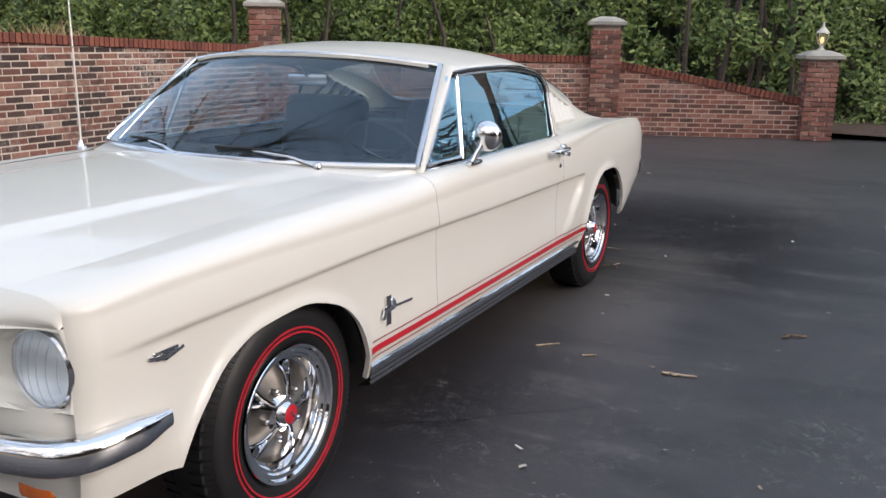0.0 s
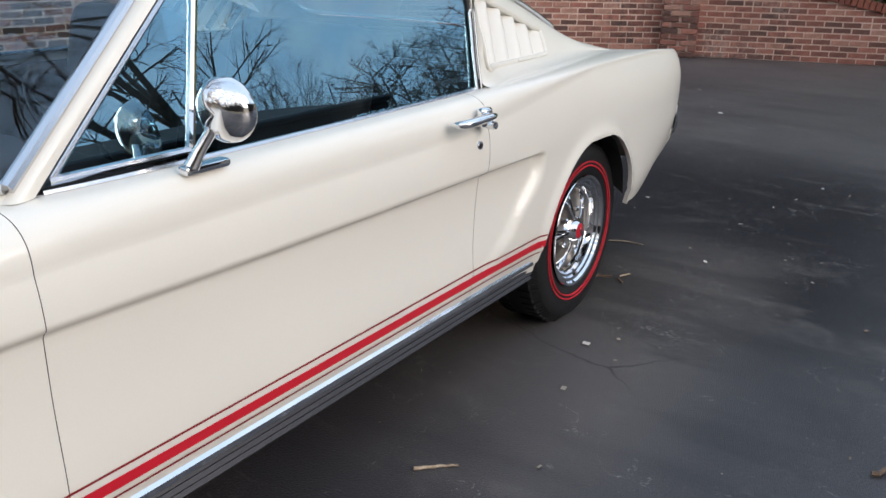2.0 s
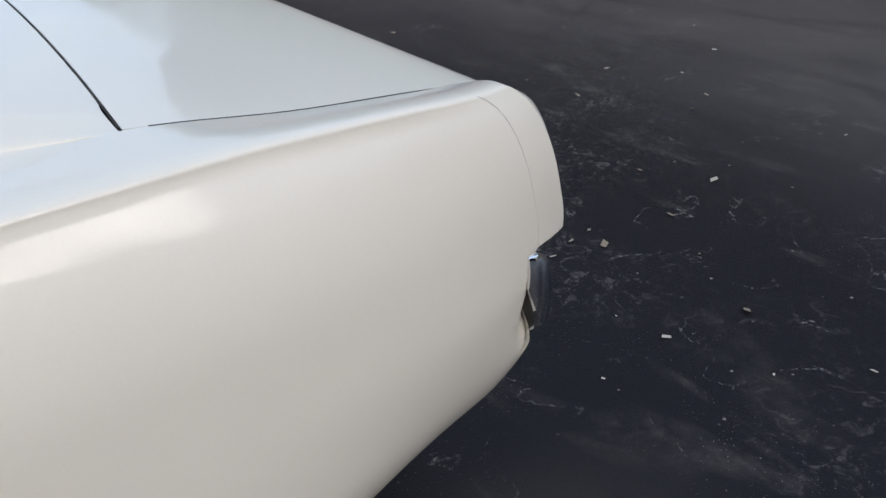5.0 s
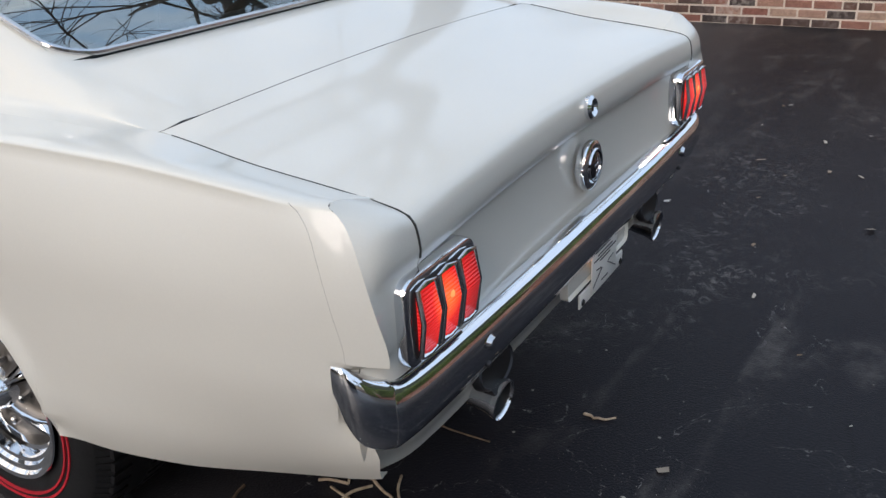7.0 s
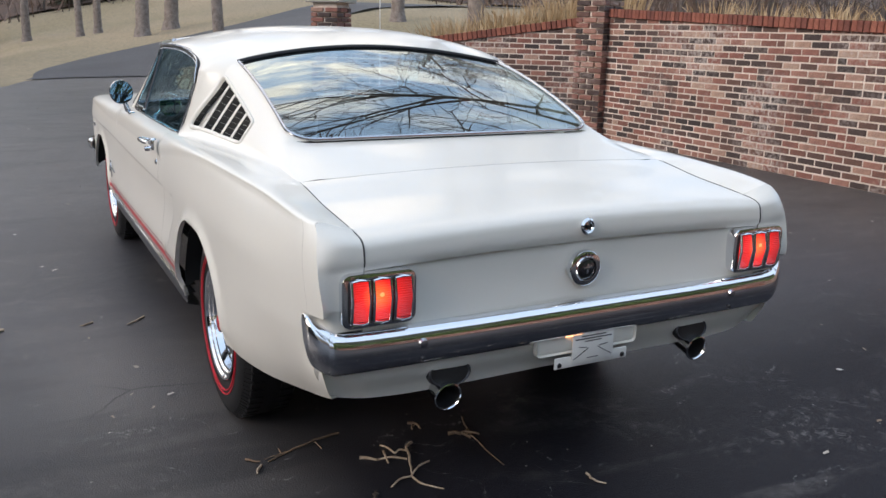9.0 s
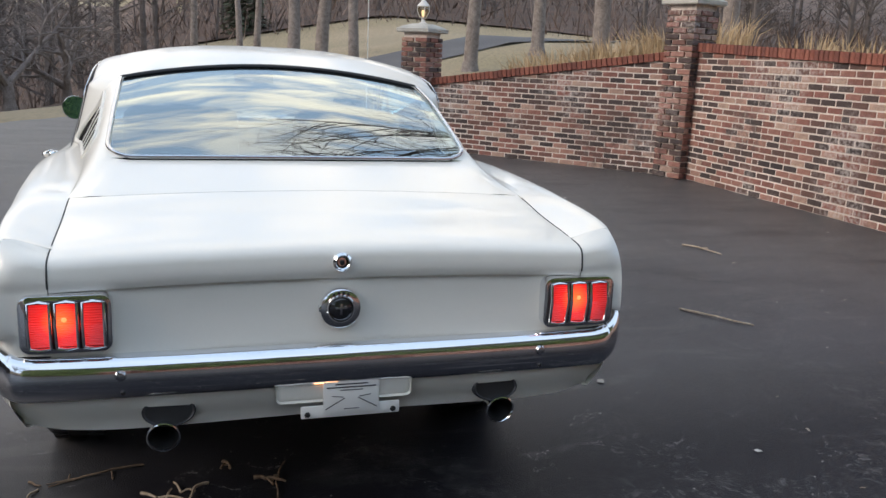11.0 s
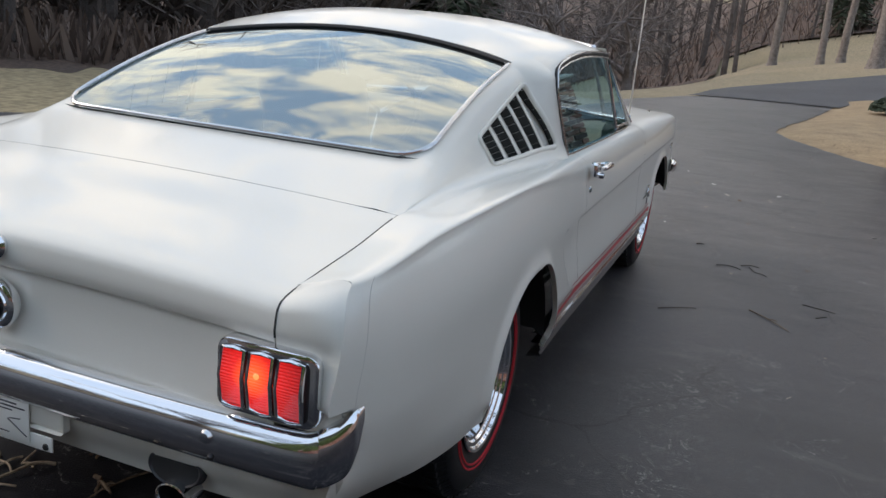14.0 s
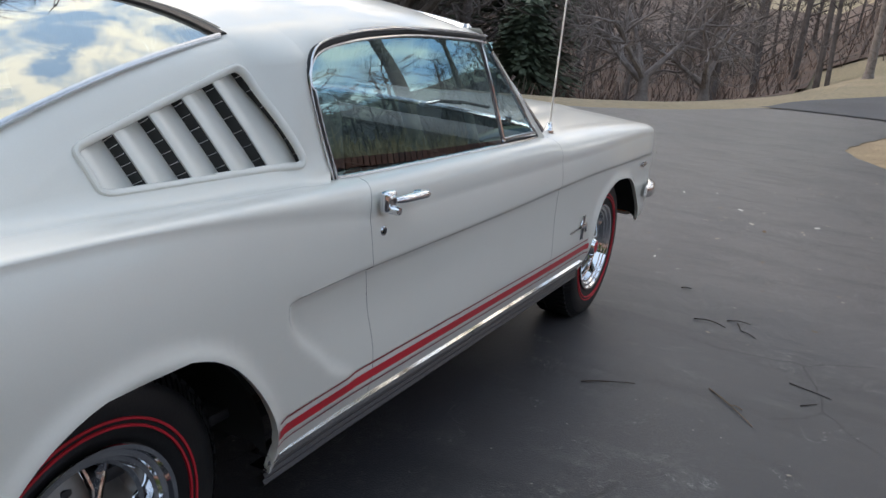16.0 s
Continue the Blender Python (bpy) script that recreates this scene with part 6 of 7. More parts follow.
for bx, tip, lab in ((-0.46, (-0.02, 0.775, 0.945), "driver"), (0.14, (0.48, 0.70, 0.945), "other")):
    piv = Vector((bx, 0.80 if bx > 0 else 0.765, 0.905))
    w = part("wiper_arm", tube([piv, piv.lerp(Vector(tip), 0.25) + Vector((0, 0.006, 0.016)), piv.lerp(Vector(tip), 0.62) + Vector((0, -0.005, 0.010))], [0.008, 0.006, 0.0045], 8), STEEL, car, "chrome wiper arm")
    a, b = piv.lerp(Vector(tip), 0.30), Vector(tip)
    part("wiper_blade", tube([a + Vector((0, -0.012, 0.018)), a.lerp(b, 0.5) + Vector((0, -0.010, 0.016)), b], 0.006, 6), BLACK, w, "black rubber wiper blade")
    part("wiper_pivot", lathe([(0.016, -0.01), (0.016, 0.006), (0.010, 0.014), (0, 0.015)], Matrix.Translation(piv), 16), STEEL, w)

# ---- wheels ----


def wheel(x, y, sx, spin):
    M0 = pose(0, 0, 0, 0, 90 * sx, 0)
    w = new("wheel")
    w.parent = car
    w.matrix_basis = pose(x, y, HUBZ)
    S = pose(0, 0, 0, 0, 0, spin)
    H = 0.097
    tp = [(0.182, -H + 0.012), (0.20, -H), (0.266, -H - 0.004), (0.302, -H + 0.006), (0.320, -H + 0.024), (TYRE_R - 0.003, -H + 0.034), (TYRE_R, -0.04), (TYRE_R, 0.04), (TYRE_R - 0.003, H - 0.034), (0.320, H - 0.024), (0.306, H - 0.008), (0.290, H + 0.002), (0.266, H + 0.006), (0.240, H + 0.005), (0.216, H + 0.001), (0.200, H - 0.006), (0.186, H - 0.014)]
    tyre = part("tyre", lathe(tp, M0, 72), RUBBER, w, "black tyre with twin red lines")
    # tread blocks along the shoulders
    vs, fs = [], []
    for k in range(60):
        for side, z0 in ((0, -0.05), (1, 0.05)):
            a = 2 * math.pi * (k + 0.5 * side) / 60
            for j, (da, r, h) in enumerate(((-0.032, TYRE_R - 0.004, -0.024), (0.032, TYRE_R - 0.004, -0.024), (0.032, TYRE_R + 0.004, -0.022), (-0.032, TYRE_R + 0.004, -0.022), (-0.032, TYRE_R - 0.004, 0.024), (0.032, TYRE_R - 0.004, 0.024), (0.032, TYRE_R + 0.004, 0.022), (-0.032, TYRE_R + 0.004, 0.022))):
                vs.append(M0 @ Vector((r * math.cos(a + da), r * math.sin(a + da), z0 + h)))
            o = len(vs) - 8
            fs += [[o + i for i in f] for f in ((0, 1, 2, 3), (5, 4, 7, 6), (3, 2, 6, 7), (1, 5, 6, 2), (4, 0, 3, 7))]
    for k in range(110):
        a = 2 * math.pi * k / 110
        o = len(vs)
        for da, r, z in ((-0.019, 0.3265, 0.066), (0.019, 0.3265, 0.066), (-0.010, 0.3045, 0.0905), (0.026, 0.3045, 0.0905), (-0.019, 0.3295, 0.068), (0.019, 0.3295, 0.068), (-0.010, 0.3060, 0.0935), (0.026, 0.3060, 0.0935)):
            vs.append(M0 @ Vector((r * math.cos(a + da), r * math.sin(a + da), z)))
        fs += [[o + i for i in f] for f in ((4, 5, 7, 6), (0, 2, 6, 4), (1, 5, 7, 3), (2, 3, 7, 6), (0, 4, 5, 1))]
    tb = put("tread", mesh_of("tread", vs, fs, RUBBER, False), tyre, kind="stuff")
    for r0, r1 in ((0.2405, 0.2475), (0.2275, 0.2340)):
        part("red_line", lathe([(r0, H + 0.001), (r0 + 0.001, H + 0.0072), (r1 - 0.001, H + 0.0075), (r1, H + 0.002)], M0, 72), REDRING, tyre, "raised red line ring")
    rim = part("rim", lathe([(0.180, H - 0.030), (0.192, H - 0.004), (0.198, H + 0.002), (0.196, H + 0.005), (0.188, H + 0.003), (0.183, H - 0.006), (0.172, H - 0.008), (0.168, H - 0.016), (0.160, H - 0.018), (0.154, H - 0.040), (0.146, H - 0.044), (0.140, H - 0.062), (0.136, H - 0.075)], M0, 72), CHROME, w, "deep stepped chrome rim")
    part("wheel_back", lathe([(0.150, H - 0.085), (0.09, H - 0.082), (0, H - 0.08)], M0, 48), BLACK, w)
    for k in range(5):
        R = M0 @ pose(0, 0, 0, 0, 0, spin + 72 * k)
        rows = []
        for r, hw, h, edge in ((0.040, 0.029, H - 0.018, 0.009), (0.062, 0.0445, H - 0.022, 0.009), (0.090, 0.058, H - 0.032, 0.009), (0.110, 0.061, H - 0.042, 0.009), (0.128, 0.063, H - 0.052, 0.009), (0.144, 0.070, H - 0.060, 0.009)):
            rows.append([R @ Vector(p) for p in ((r, -hw - 0.004, h - 0.020), (r, -hw, h), (r, -hw + 0.006, h + 0.002), (r, -hw + edge, h - 0.004), (r, 0, h - 0.022 * (1 if r > 0.05 else 0)), (r, hw - edge, h - 0.004), (r, hw - 0.006, h + 0.002), (r, hw, h), (r, hw + 0.004, h - 0.020))])
        bm = sheet(rows)
        bmesh.ops.recalc_face_normals(bm, faces=bm.faces)
        part("spoke", bm, CHROME, rim, "chrome styled-steel spoke")
        part("spoke_inset", sheet([[R @ Vector((r, hw * f, h - d)) for f, d in ((-1, 0.000), (-0.86, 0.008), (-0.5, 0.0125), (0, 0.014), (0.5, 0.0125), (0.86, 0.008), (1, 0.000))] for r, hw, h in ((0.046, 0.020, H - 0.0175), (0.060, 0.031, H - 0.0205), (0.090, 0.046, H - 0.0305), (0.110, 0.049, H - 0.0405), (0.128, 0.051, H - 0.0505), (0.141, 0.056, H - 0.0575))]), WHEELGREY, rim)
        R2 = M0 @ pose(0, 0, 0, 0, 0, spin + 72 * k)
        part("lug_nut", lathe([(0.009, -0.01), (0.009, 0.006), (0.005, 0.010), (0, 0.010)], R2 @ Matrix.Translation((0.074, 0, H - 0.028)), 6), CHROME, rim)
    cap = part("hub_cap", lathe([(0.046, H - 0.040), (0.040, H - 0.012), (0.034, H - 0.004), (0.030, H + 0.002), (0.027, H + 0.002)], M0, 32), CHROME, w)
    part("red_centre", lathe([(0.028, H + 0.001), (0.018, H + 0.005), (0, H + 0.007)], M0, 28), STRIPE, cap, "red hub centre")
    part("hub_mark", box(0, 0, 0, 0.028, 0.006, 0.002, 0, M0 @ pose(0, 0, H + 0.008, 0, 0, 35)), STEEL, cap)
    part("brake_drum", lathe([(0.125, -0.06), (0.125, H - 0.09), (0.0, H - 0.088)], M0, 32), DARKMETAL, w)
    return w


for sx in (-1, 1):
    wheel(0.709 * sx, HUB_F + 0.022, sx, 20)
    wheel(0.709 * sx, HUB_R, sx, 52)

# ---- underbody and cabin ----
part("underbody", join(box(0, 0, 0.335, 1.24, 1.95, 0.13, 0.02), box(0, -1.75, 0.45, 1.05, 0.95, 0.16, 0.02), box(0, 1.40, 0.50, 0.95, 1.10, 0.40, 0.03)), UNDER, car)
for sx in (-1, 1):
    for c in (HUB_F, HUB_R):
        rows = []
        for x in (0.838, 0.80, 0.56):
            f = ARCH_F if c > 0 else ARCH_R
            e0, e1 = (1.056, 1.848) if c > 0 else (-1.673, -0.972)
            rows.append([Vector((x * sx, y, max(f(y), 0.31) + (0.004 if x > 0.83 else 0.03))) for y in np.linspace(e0, e1, 40)])
        bm = sheet(rows, flip=sx > 0)
        part("wheel_well", bm, UNDER, car)
        part("well_wall", box(0.555 * sx, c, 0.49, 0.02, 0.76, 0.36), UNDER, car)
    part("door_lining", box(0.735 * sx, -0.06, 0.66, 0.03, 1.30, 0.40, 0.02), VINYL, car)
    part("rear_lining", box(0.62 * sx, -1.15, 0.76, 0.06, 0.85, 0.26, 0.02), VINYL, car)
part("cabin_floor", box(0, -0.35, 0.42, 1.45, 2.1, 0.03, 0.01), VINYL, car)
part("firewall", box(0, 0.72, 0.65, 1.42, 0.03, 0.44, 0.005), UNDER, car)
part("dashboard", join(box(0, 0.48, 0.845, 1.42, 0.34, 0.08, 0.03), box(0, 0.38, 0.77, 1.40, 0.12, 0.13, 0.03)), VINYL, car, "padded black dashboard")
part("parcel_floor", box(0, -1.32, 0.70, 1.2, 0.75, 0.03, 0.01), VINYL, car)
sw = part("steering_wheel", lathe([(0.185 + 0.011 * math.cos(a), 0.011 * math.sin(a)) for a in np.linspace(0, 2 * math.pi, 11)], pose(-0.36, 0.16, 0.845, 62, 0, 0), 40), BLACK, car, "thin-rimmed black steering wheel")
for a in (0, 120, 240):
    part("wheel_spoke", box(0.09, 0, 0, 0.18, 0.022, 0.005, 0.002, pose(-0.36, 0.16, 0.845, 62, 0, 0) @ pose(0, 0, 0, 0, 0, a - 90)), STEEL, sw)
part("steering_column", tube([(-0.36, 0.18, 0.84), (-0.36, 0.50, 0.70)], 0.028, 12), BLACK, sw)
for sx in (-1, 1):
    seat = part("front_seat", box(0.36 * sx, -0.12, 0.56, 0.50, 0.50, 0.16, 0.05, segments=3), VINYL, car, "black vinyl bucket seat")
    part("seat_back", box(0, 0, 0.24, 0.48, 0.13, 0.50, 0.06, pose(0.36 * sx, -0.38, 0.58, 14), 3), VINYL, seat)
part("rear_seat", join(box(0, -0.85, 0.58, 1.10, 0.40, 0.14, 0.05), box(0, -1.10, 0.74, 1.10, 0.12, 0.30, 0.05)), VINYL, car, "black rear bench seat")
rv = part("rear_view_mirror", box(0.0, 0.17, 1.165, 0.20, 0.022, 0.052, 0.010), STEEL, car)
part("mirror_arm", tube([(0, 0.18, 1.18), (0, 0.235, 1.235)], 0.006, 8), CHROME, rv)
part("headlining", sheet([[roof_point(v, s) - Vector((0, 0, 0.03)) for s in np.linspace(-0.97, 0.97, 15)] for v in np.linspace(0.02, 0.98, 10)], True), VINYL, car)


# the body's right side stands a little nearer the middle than the left, but for the tail
for ob in list(car.children_recursive):
    if ob.name.startswith("wheel") and ob.type == "EMPTY":
        if ob.matrix_basis.translation.x > 0:
            ob.matrix_basis = Matrix.Translation((-0.036, 0, 0)) @ ob.matrix_basis
    elif ob.type == "MESH" and not (ob.parent and (ob.parent.name.startswith("wheel") and ob.parent.type == "EMPTY" or ob.parent.parent and ob.parent.parent.name.startswith("wheel") and ob.parent.parent.type == "EMPTY")):
        for v in ob.data.vertices:
            if v.co.x > 0.68:
                v.co.x -= (0.024 - 0.034 * min(max((-0.7 - v.co.y) / 1.5, 0.0), 1.0)) * smooth(0.68, 0.82, v.co.x)


# ---- trees, hedge, grasses ----
class Builder:
    """Collects tubes and leaves for one mesh."""

    def __init__(self):
        self.v, self.f = [], []

    def tube(self, pts, rad, sides):
        o = len(self.v)
        for i, p in enumerate(pts):
            t = (pts[min(i + 1, len(pts) - 1)] - pts[max(i - 1, 0)]).normalized()
            a = t.orthogonal().normalized() if i == 0 else (a - t * a.dot(t)).normalized()
            b = t.cross(a)
            for k in range(sides):
                c = 2 * math.pi * k / sides
                self.v.append(p + (a * math.cos(c) + b * math.sin(c)) * rad[i])
        for i in range(len(pts) - 1):
            for k in range(sides):
                q = (k + 1) % sides
                self.f.append((o + i * sides + k, o + i * sides + q, o + (i + 1) * sides + q, o + (i + 1) * sides + k))

    def quad(self, p, a, b):
        o = len(self.v)
        self.v += [p - a - b, p + a - b * 0.6, p + a * 0.9 + b, p - a * 0.7 + b * 0.9]
        self.f.append((o, o + 1, o + 2, o + 3))

    def put(self, name, mat, parent, label="", kind="", smooth_faces=True):
        return put(name, mesh_of(name, self.v, self.f, mat, smooth_faces), parent, label, kind=kind)


def grow(b, rnd, start, way, length, radius, level, spec):
    """One branch and its children. spec: per level (children, length ratio, angle, wobble)."""
    n = 6 if level < 2 else 4
    pts, rad = [start.copy()], [radius]
    d = way.normalized()
    p = start.copy()
    kids, ratio, angle, wob, lift = spec[level]
    for i in range(n):
        d = (d + Vector((rnd.uniform(-wob, wob), rnd.uniform(-wob, wob), rnd.uniform(-wob, wob) + lift))).normalized()
        p = p + d * length / n
        pts.append(p.copy())
        rad.append(radius * (1 - (0.25 if spec is LOWFORK and level == 0 else 0.62) * (i + 1) / n))
    b[min(level, 1)].tube(pts, rad, (10, 7, 5, 4, 3, 3)[level])
    if level + 1 < len(spec):
        for k in range(kids):
            s = rnd.uniform(0.35, 1.0) if level else rnd.uniform(0.62, 1.0)
            i = min(int(s * n), n - 1)
            q = pts[i].lerp(pts[i + 1], s * n - i)
            t = (pts[i + 1] - pts[i]).normalized()
            side = t.orthogonal()
            side.rotate(Matrix.Rotation(rnd.uniform(0, 2 * math.pi), 3, t))
            a = radians(angle * rnd.uniform(0.65, 1.25))
            w = t * math.cos(a) + side.normalized() * math.sin(a)
            grow(b, rnd, q, w, length * ratio * rnd.uniform(0.75, 1.2), rad[i] * (rnd.uniform(0.62, 0.8) if spec is LOWFORK and level < 2 else rnd.uniform(0.5, 0.68)), level + 1, spec)


def bare_tree(at, seed, trunk, radius, spec, label, mat=BARK, lean=(0, 0), group="bare trees", z=None):
    rnd = random.Random(seed)
    t = new("bare_tree")
    t.matrix_basis = pose(at[0], at[1], (terrain(*at) if z is None else z) - 0.08)
    tagged(t, label, "tree", group)
    b = (Builder(), Builder())
    grow(b, rnd, Vector((0, 0, 0)), Vector((lean[0], lean[1], 1)), trunk, radius, 0, spec)
    b[0].tube([Vector((0, 0, -0.1)), Vector((0, 0, 0.05)), Vector((lean[0] * 0.3, lean[1] * 0.3, 0.35))], [radius * 1.55, radius * 1.25, radius * 1.02], 10)
    b[0].put("trunk", mat, t)
    b[1].put("crown", mat, t, "bare branching crown")
    return t


LOWFORK = [(5, 3.5, 50, 0.05, 0.0), (7, 0.58, 48, 0.17, 0.02), (6, 0.58, 50, 0.22, -0.02), (5, 0.54, 50, 0.26, 0.0), (0, 0, 0, 0.25, 0.0)]
ORCHARD = [(5, 1.55, 44, 0.10, 0.0), (6, 0.62, 44, 0.14, 0.05), (6, 0.60, 45, 0.18, 0.02), (6, 0.55, 45, 0.22, 0.0), (0, 0, 0, 0.25, 0.0)]
TALL = [(9, 0.50, 46, 0.045, 0.0), (6, 0.55, 44, 0.12, 0.06), (6, 0.58, 42, 0.17, 0.03), (5, 0.58, 42, 0.2, 0.0), (0, 0, 0, 0.25, 0.0)]
bare_tree((-5.5, 26.0), 11, 1.05, 0.21, LOWFORK, "spreading bare fruit tree with a forked grey trunk on the lawn", FRUITBARK, group="fruit trees on the lawn")
bare_tree((-4.1, 29.0), 12, 0.85, 0.19, LOWFORK, "spreading bare fruit tree with a low dark fork beside the drive", FRUITBARK, group="fruit trees on the lawn")
tree_c = (-5.3, 9.9)
bare_tree(tree_c, 17, 1.5, 0.24, ORCHARD, "thick forked bare tree standing on a low mulch mound", BARKDARK, group="fruit trees on the lawn")
mound = part("mulch_mound", sheet([[(tree_c[0] + r * math.cos(a) * 1.25, tree_c[1] + r * math.sin(a), terrain(*tree_c) - 0.04 + 0.34 * math.cos(min(r / 1.15, 1) * math.pi / 2) ** 1.1 + 0.03 * noise.noise((r * 3, a * 2, 1))) for a in np.linspace(0, 2 * math.pi, 30)] for r in (1.15, 1.0, 0.8, 0.6, 0.4, 0.2, 0.02)]), LITTER, None)
tagged(mound, "round mound of dark bark mulch at a tree's foot", "mulch mound")
for x, y, r, h, s in ((4.9, 22.5, 0.19, 12, 21), (5.9, 35.5, 0.33, 15, 22), (4.4, 33.6, 0.30, 15, 23), (3.5, 41, 0.20, 13, 24), (2.6, 40, 0.18, 13, 25), (9.4, 24.6, 0.26, 14, 26), (13.5, 28.4, 0.28, 14, 27), (9.5, 15.0, 0.22, 12, 28), (12.5, 14.2, 0.22, 12, 29), (0.5, 44, 0.22, 13, 30), (16.5, 22.0, 0.25, 14, 41)):
    bare_tree((x, y), s, h * 0.62, r, TALL, "tall straight grey-barked bare tree on the lawn", group="tall trees by the drive", z=terrain(x, y) + (0.9 if x > 8.5 and y < 18 else 0.0))
for x, y, r, h, s in ((-17, -3.5, 0.30, 13, 31), (-23, 4.0, 0.26, 12, 32), (-27, -9, 0.30, 13, 33), (-21, -15, 0.36, 15, 34), (-31, 1, 0.24, 12, 35), (-25, -23.5, 0.26, 12, 36), (-7.4, -15.5, 0.34, 13, 38)):
    bare_tree((x, y), s, h * 0.50, r, [(8, 0.62, 50, 0.06, 0.0), (6, 0.60, 46, 0.13, 0.05), (6, 0.58, 44, 0.18, 0.02), (6, 0.55, 42, 0.2, 0.0), (0, 0, 0, 0.25, 0.0)], "broad bare oak across the lawn", BARKDARK, group="bare oaks across the lawn")


bare_tree((10.2, 2.6), 51, 8.2, 0.38, [(11, 1.05, 58, 0.05, 0.0), (7, 0.55, 46, 0.12, 0.04), (7, 0.55, 44, 0.17, 0.0), (6, 0.52, 42, 0.2, 0.0), (0, 0, 0, 0.25, 0.0)], "huge spreading bare oak leaning over the wall", BARKDARK, lean=(-0.22, 0.14), group="bare oaks across the lawn", z=1.3)


def wood_edge(g):
    """How far off the woods begin, by bearing."""
    return lerp(lerp(10.4, 19.0, smooth(-42, -27, g)), 28.0, smooth(-24, -13, g))


def woods():
    """The bare woods that close the view: trunks, thin limbs and brush, past counting."""
    rnd = random.Random(5)
    a, br = Builder(), Builder()
    n = 0
    while n < 600:
        far = 290 < n < 430
        ang = rnd.uniform(-72, 78) if not far else rnd.uniform(78, 288)
        r = rnd.uniform(44, 100) if not far else rnd.uniform(75, 110)
        if n >= 430:     # the nearer edge of the woods, to the north-west
            ang = rnd.uniform(-80, -23)
            r = wood_edge(ang) + rnd.uniform(3.5, 26)
        if n >= 540:     # the woods behind the house, to the south-west
            ang, r = rnd.uniform(-152, -104), rnd.uniform(44, 66)
        x, y = r * math.sin(radians(ang)), r * math.cos(radians(ang))
        if not far and (-1 < x < 30 and r < 60):
            continue
        n += 1
        h, q = rnd.uniform(11, 19) * (0.42 if 430 < n <= 540 else 0.6 if far or ang > 8 or n > 540 else 1), rnd.uniform(0.05, 0.21)
        z = terrain(x, y) - 0.2
        lean = Vector((rnd.uniform(-0.05, 0.05), rnd.uniform(-0.05, 0.05), 1))
        base = Vector((x, y, z))
        pts = [base + Vector((lean.x * h * s + rnd.uniform(-0.1, 0.1), lean.y * h * s, h * s)) for s in (0, 0.3, 0.65, 1)]
        a.tube(pts, [q * 1.2, q, q * 0.7, q * 0.15], 6)
        for k in range(22):
            s = rnd.uniform(0.04, 0.97)
            p = base + Vector((lean.x * h * s, lean.y * h * s, h * s))
            c = rnd.uniform(0, 2 * math.pi)
            w = Vector((math.cos(c), math.sin(c), rnd.uniform(0.2, 0.9)))
            L = rnd.uniform(1.2, 3.6)
            m = p + w * L * 0.5 + Vector((0, 0, 0.2))
            e = p + w * L + Vector((rnd.uniform(-0.4, 0.4), rnd.uniform(-0.4, 0.4), 0.3))
            br.tube([p, m, e], [q * 0.30 + 0.012, q * 0.17 + 0.01, 0.012], 3)
            for _ in range(9):
                f = m.lerp(e, rnd.random())
                br.tube([f, f + Vector((rnd.uniform(-1, 1), rnd.uniform(-1, 1), rnd.uniform(-0.1, 0.9)))], [0.022, 0.008], 3)
    t = a.put("woods", WOODBARK, None, kind="stuff")
    tagged(t, "dense grey and brown leafless woods on the hillside", "woods", kind="stuff")
    t = br.put("woods_limbs", WOODBARK, None, kind="stuff")
    tagged(t, "thin bare limbs tangled through the hillside woods", "branches", kind="stuff")
    u = Builder()
    for _ in range(25000):
        ang = rnd.uniform(-75, 78)
        r = rnd.uniform(42, 95)
        if rnd.random() < 0.3:
            ang = rnd.uniform(-80, -14)
            r = wood_edge(ang) + 1.5 + 24 * rnd.random() ** 1.5
        x, y = r * math.sin(radians(ang)), r * math.cos(radians(ang))
        if -3 < x < 34 and r < 58:
            continue
        z = terrain(x, y)
        hgt = rnd.uniform(0.3, 1.9) * (0.5 if r < 44 else 1.0)
        d = Vector((rnd.uniform(-0.6, 0.6), rnd.uniform(-0.6, 0.6), 1)) * hgt
        p = Vector((x, y, z - 0.1))
        w = Vector((rnd.uniform(-1, 1), rnd.uniform(-1, 1), 0)) * rnd.uniform(0.03, 0.10)
        o = len(u.v)
        u.v += [p - w, p + w, p + d + w * 0.3, p + d - w * 0.3]
        u.f.append((o, o + 1, o + 2, o + 3))
    t = u.put("brush", BRUSH, None, kind="stuff", smooth_faces=False)
    tagged(t, "brown winter brush under the bare woods", "undergrowth", kind="stuff")

    def ring(r, g, f=1.0):
        x, y = r * math.sin(radians(g)), r * math.cos(radians(g))
        return (x, y, terrain(x, y) - 0.10 + 0.22 * smooth(0.0, 0.06, f))
    bm = join(sheet([[ring(lerp(wood_edge(g) * (1 + 0.30 * smooth(-9, -3, g)), 60, f) + 0.9 * noise.noise((g * 0.35, f, 3)), g, f) for g in np.linspace(-80, -3, 120)] for f in (0.0, 0.05, 0.14, 0.3, 0.6)] + [[ring(60, g, 1.0) for g in np.linspace(-80, -3, 120)]], True), sheet([[ring(r, g) for g in np.linspace(-80, 80, 120)] for r in (60, 64, 70, 80, 100, 130, 180)], True))
    tagged(part("ground", bm, LITTER, None), "brown leaf litter under the woods", "woodland floor", kind="structure")


woods()


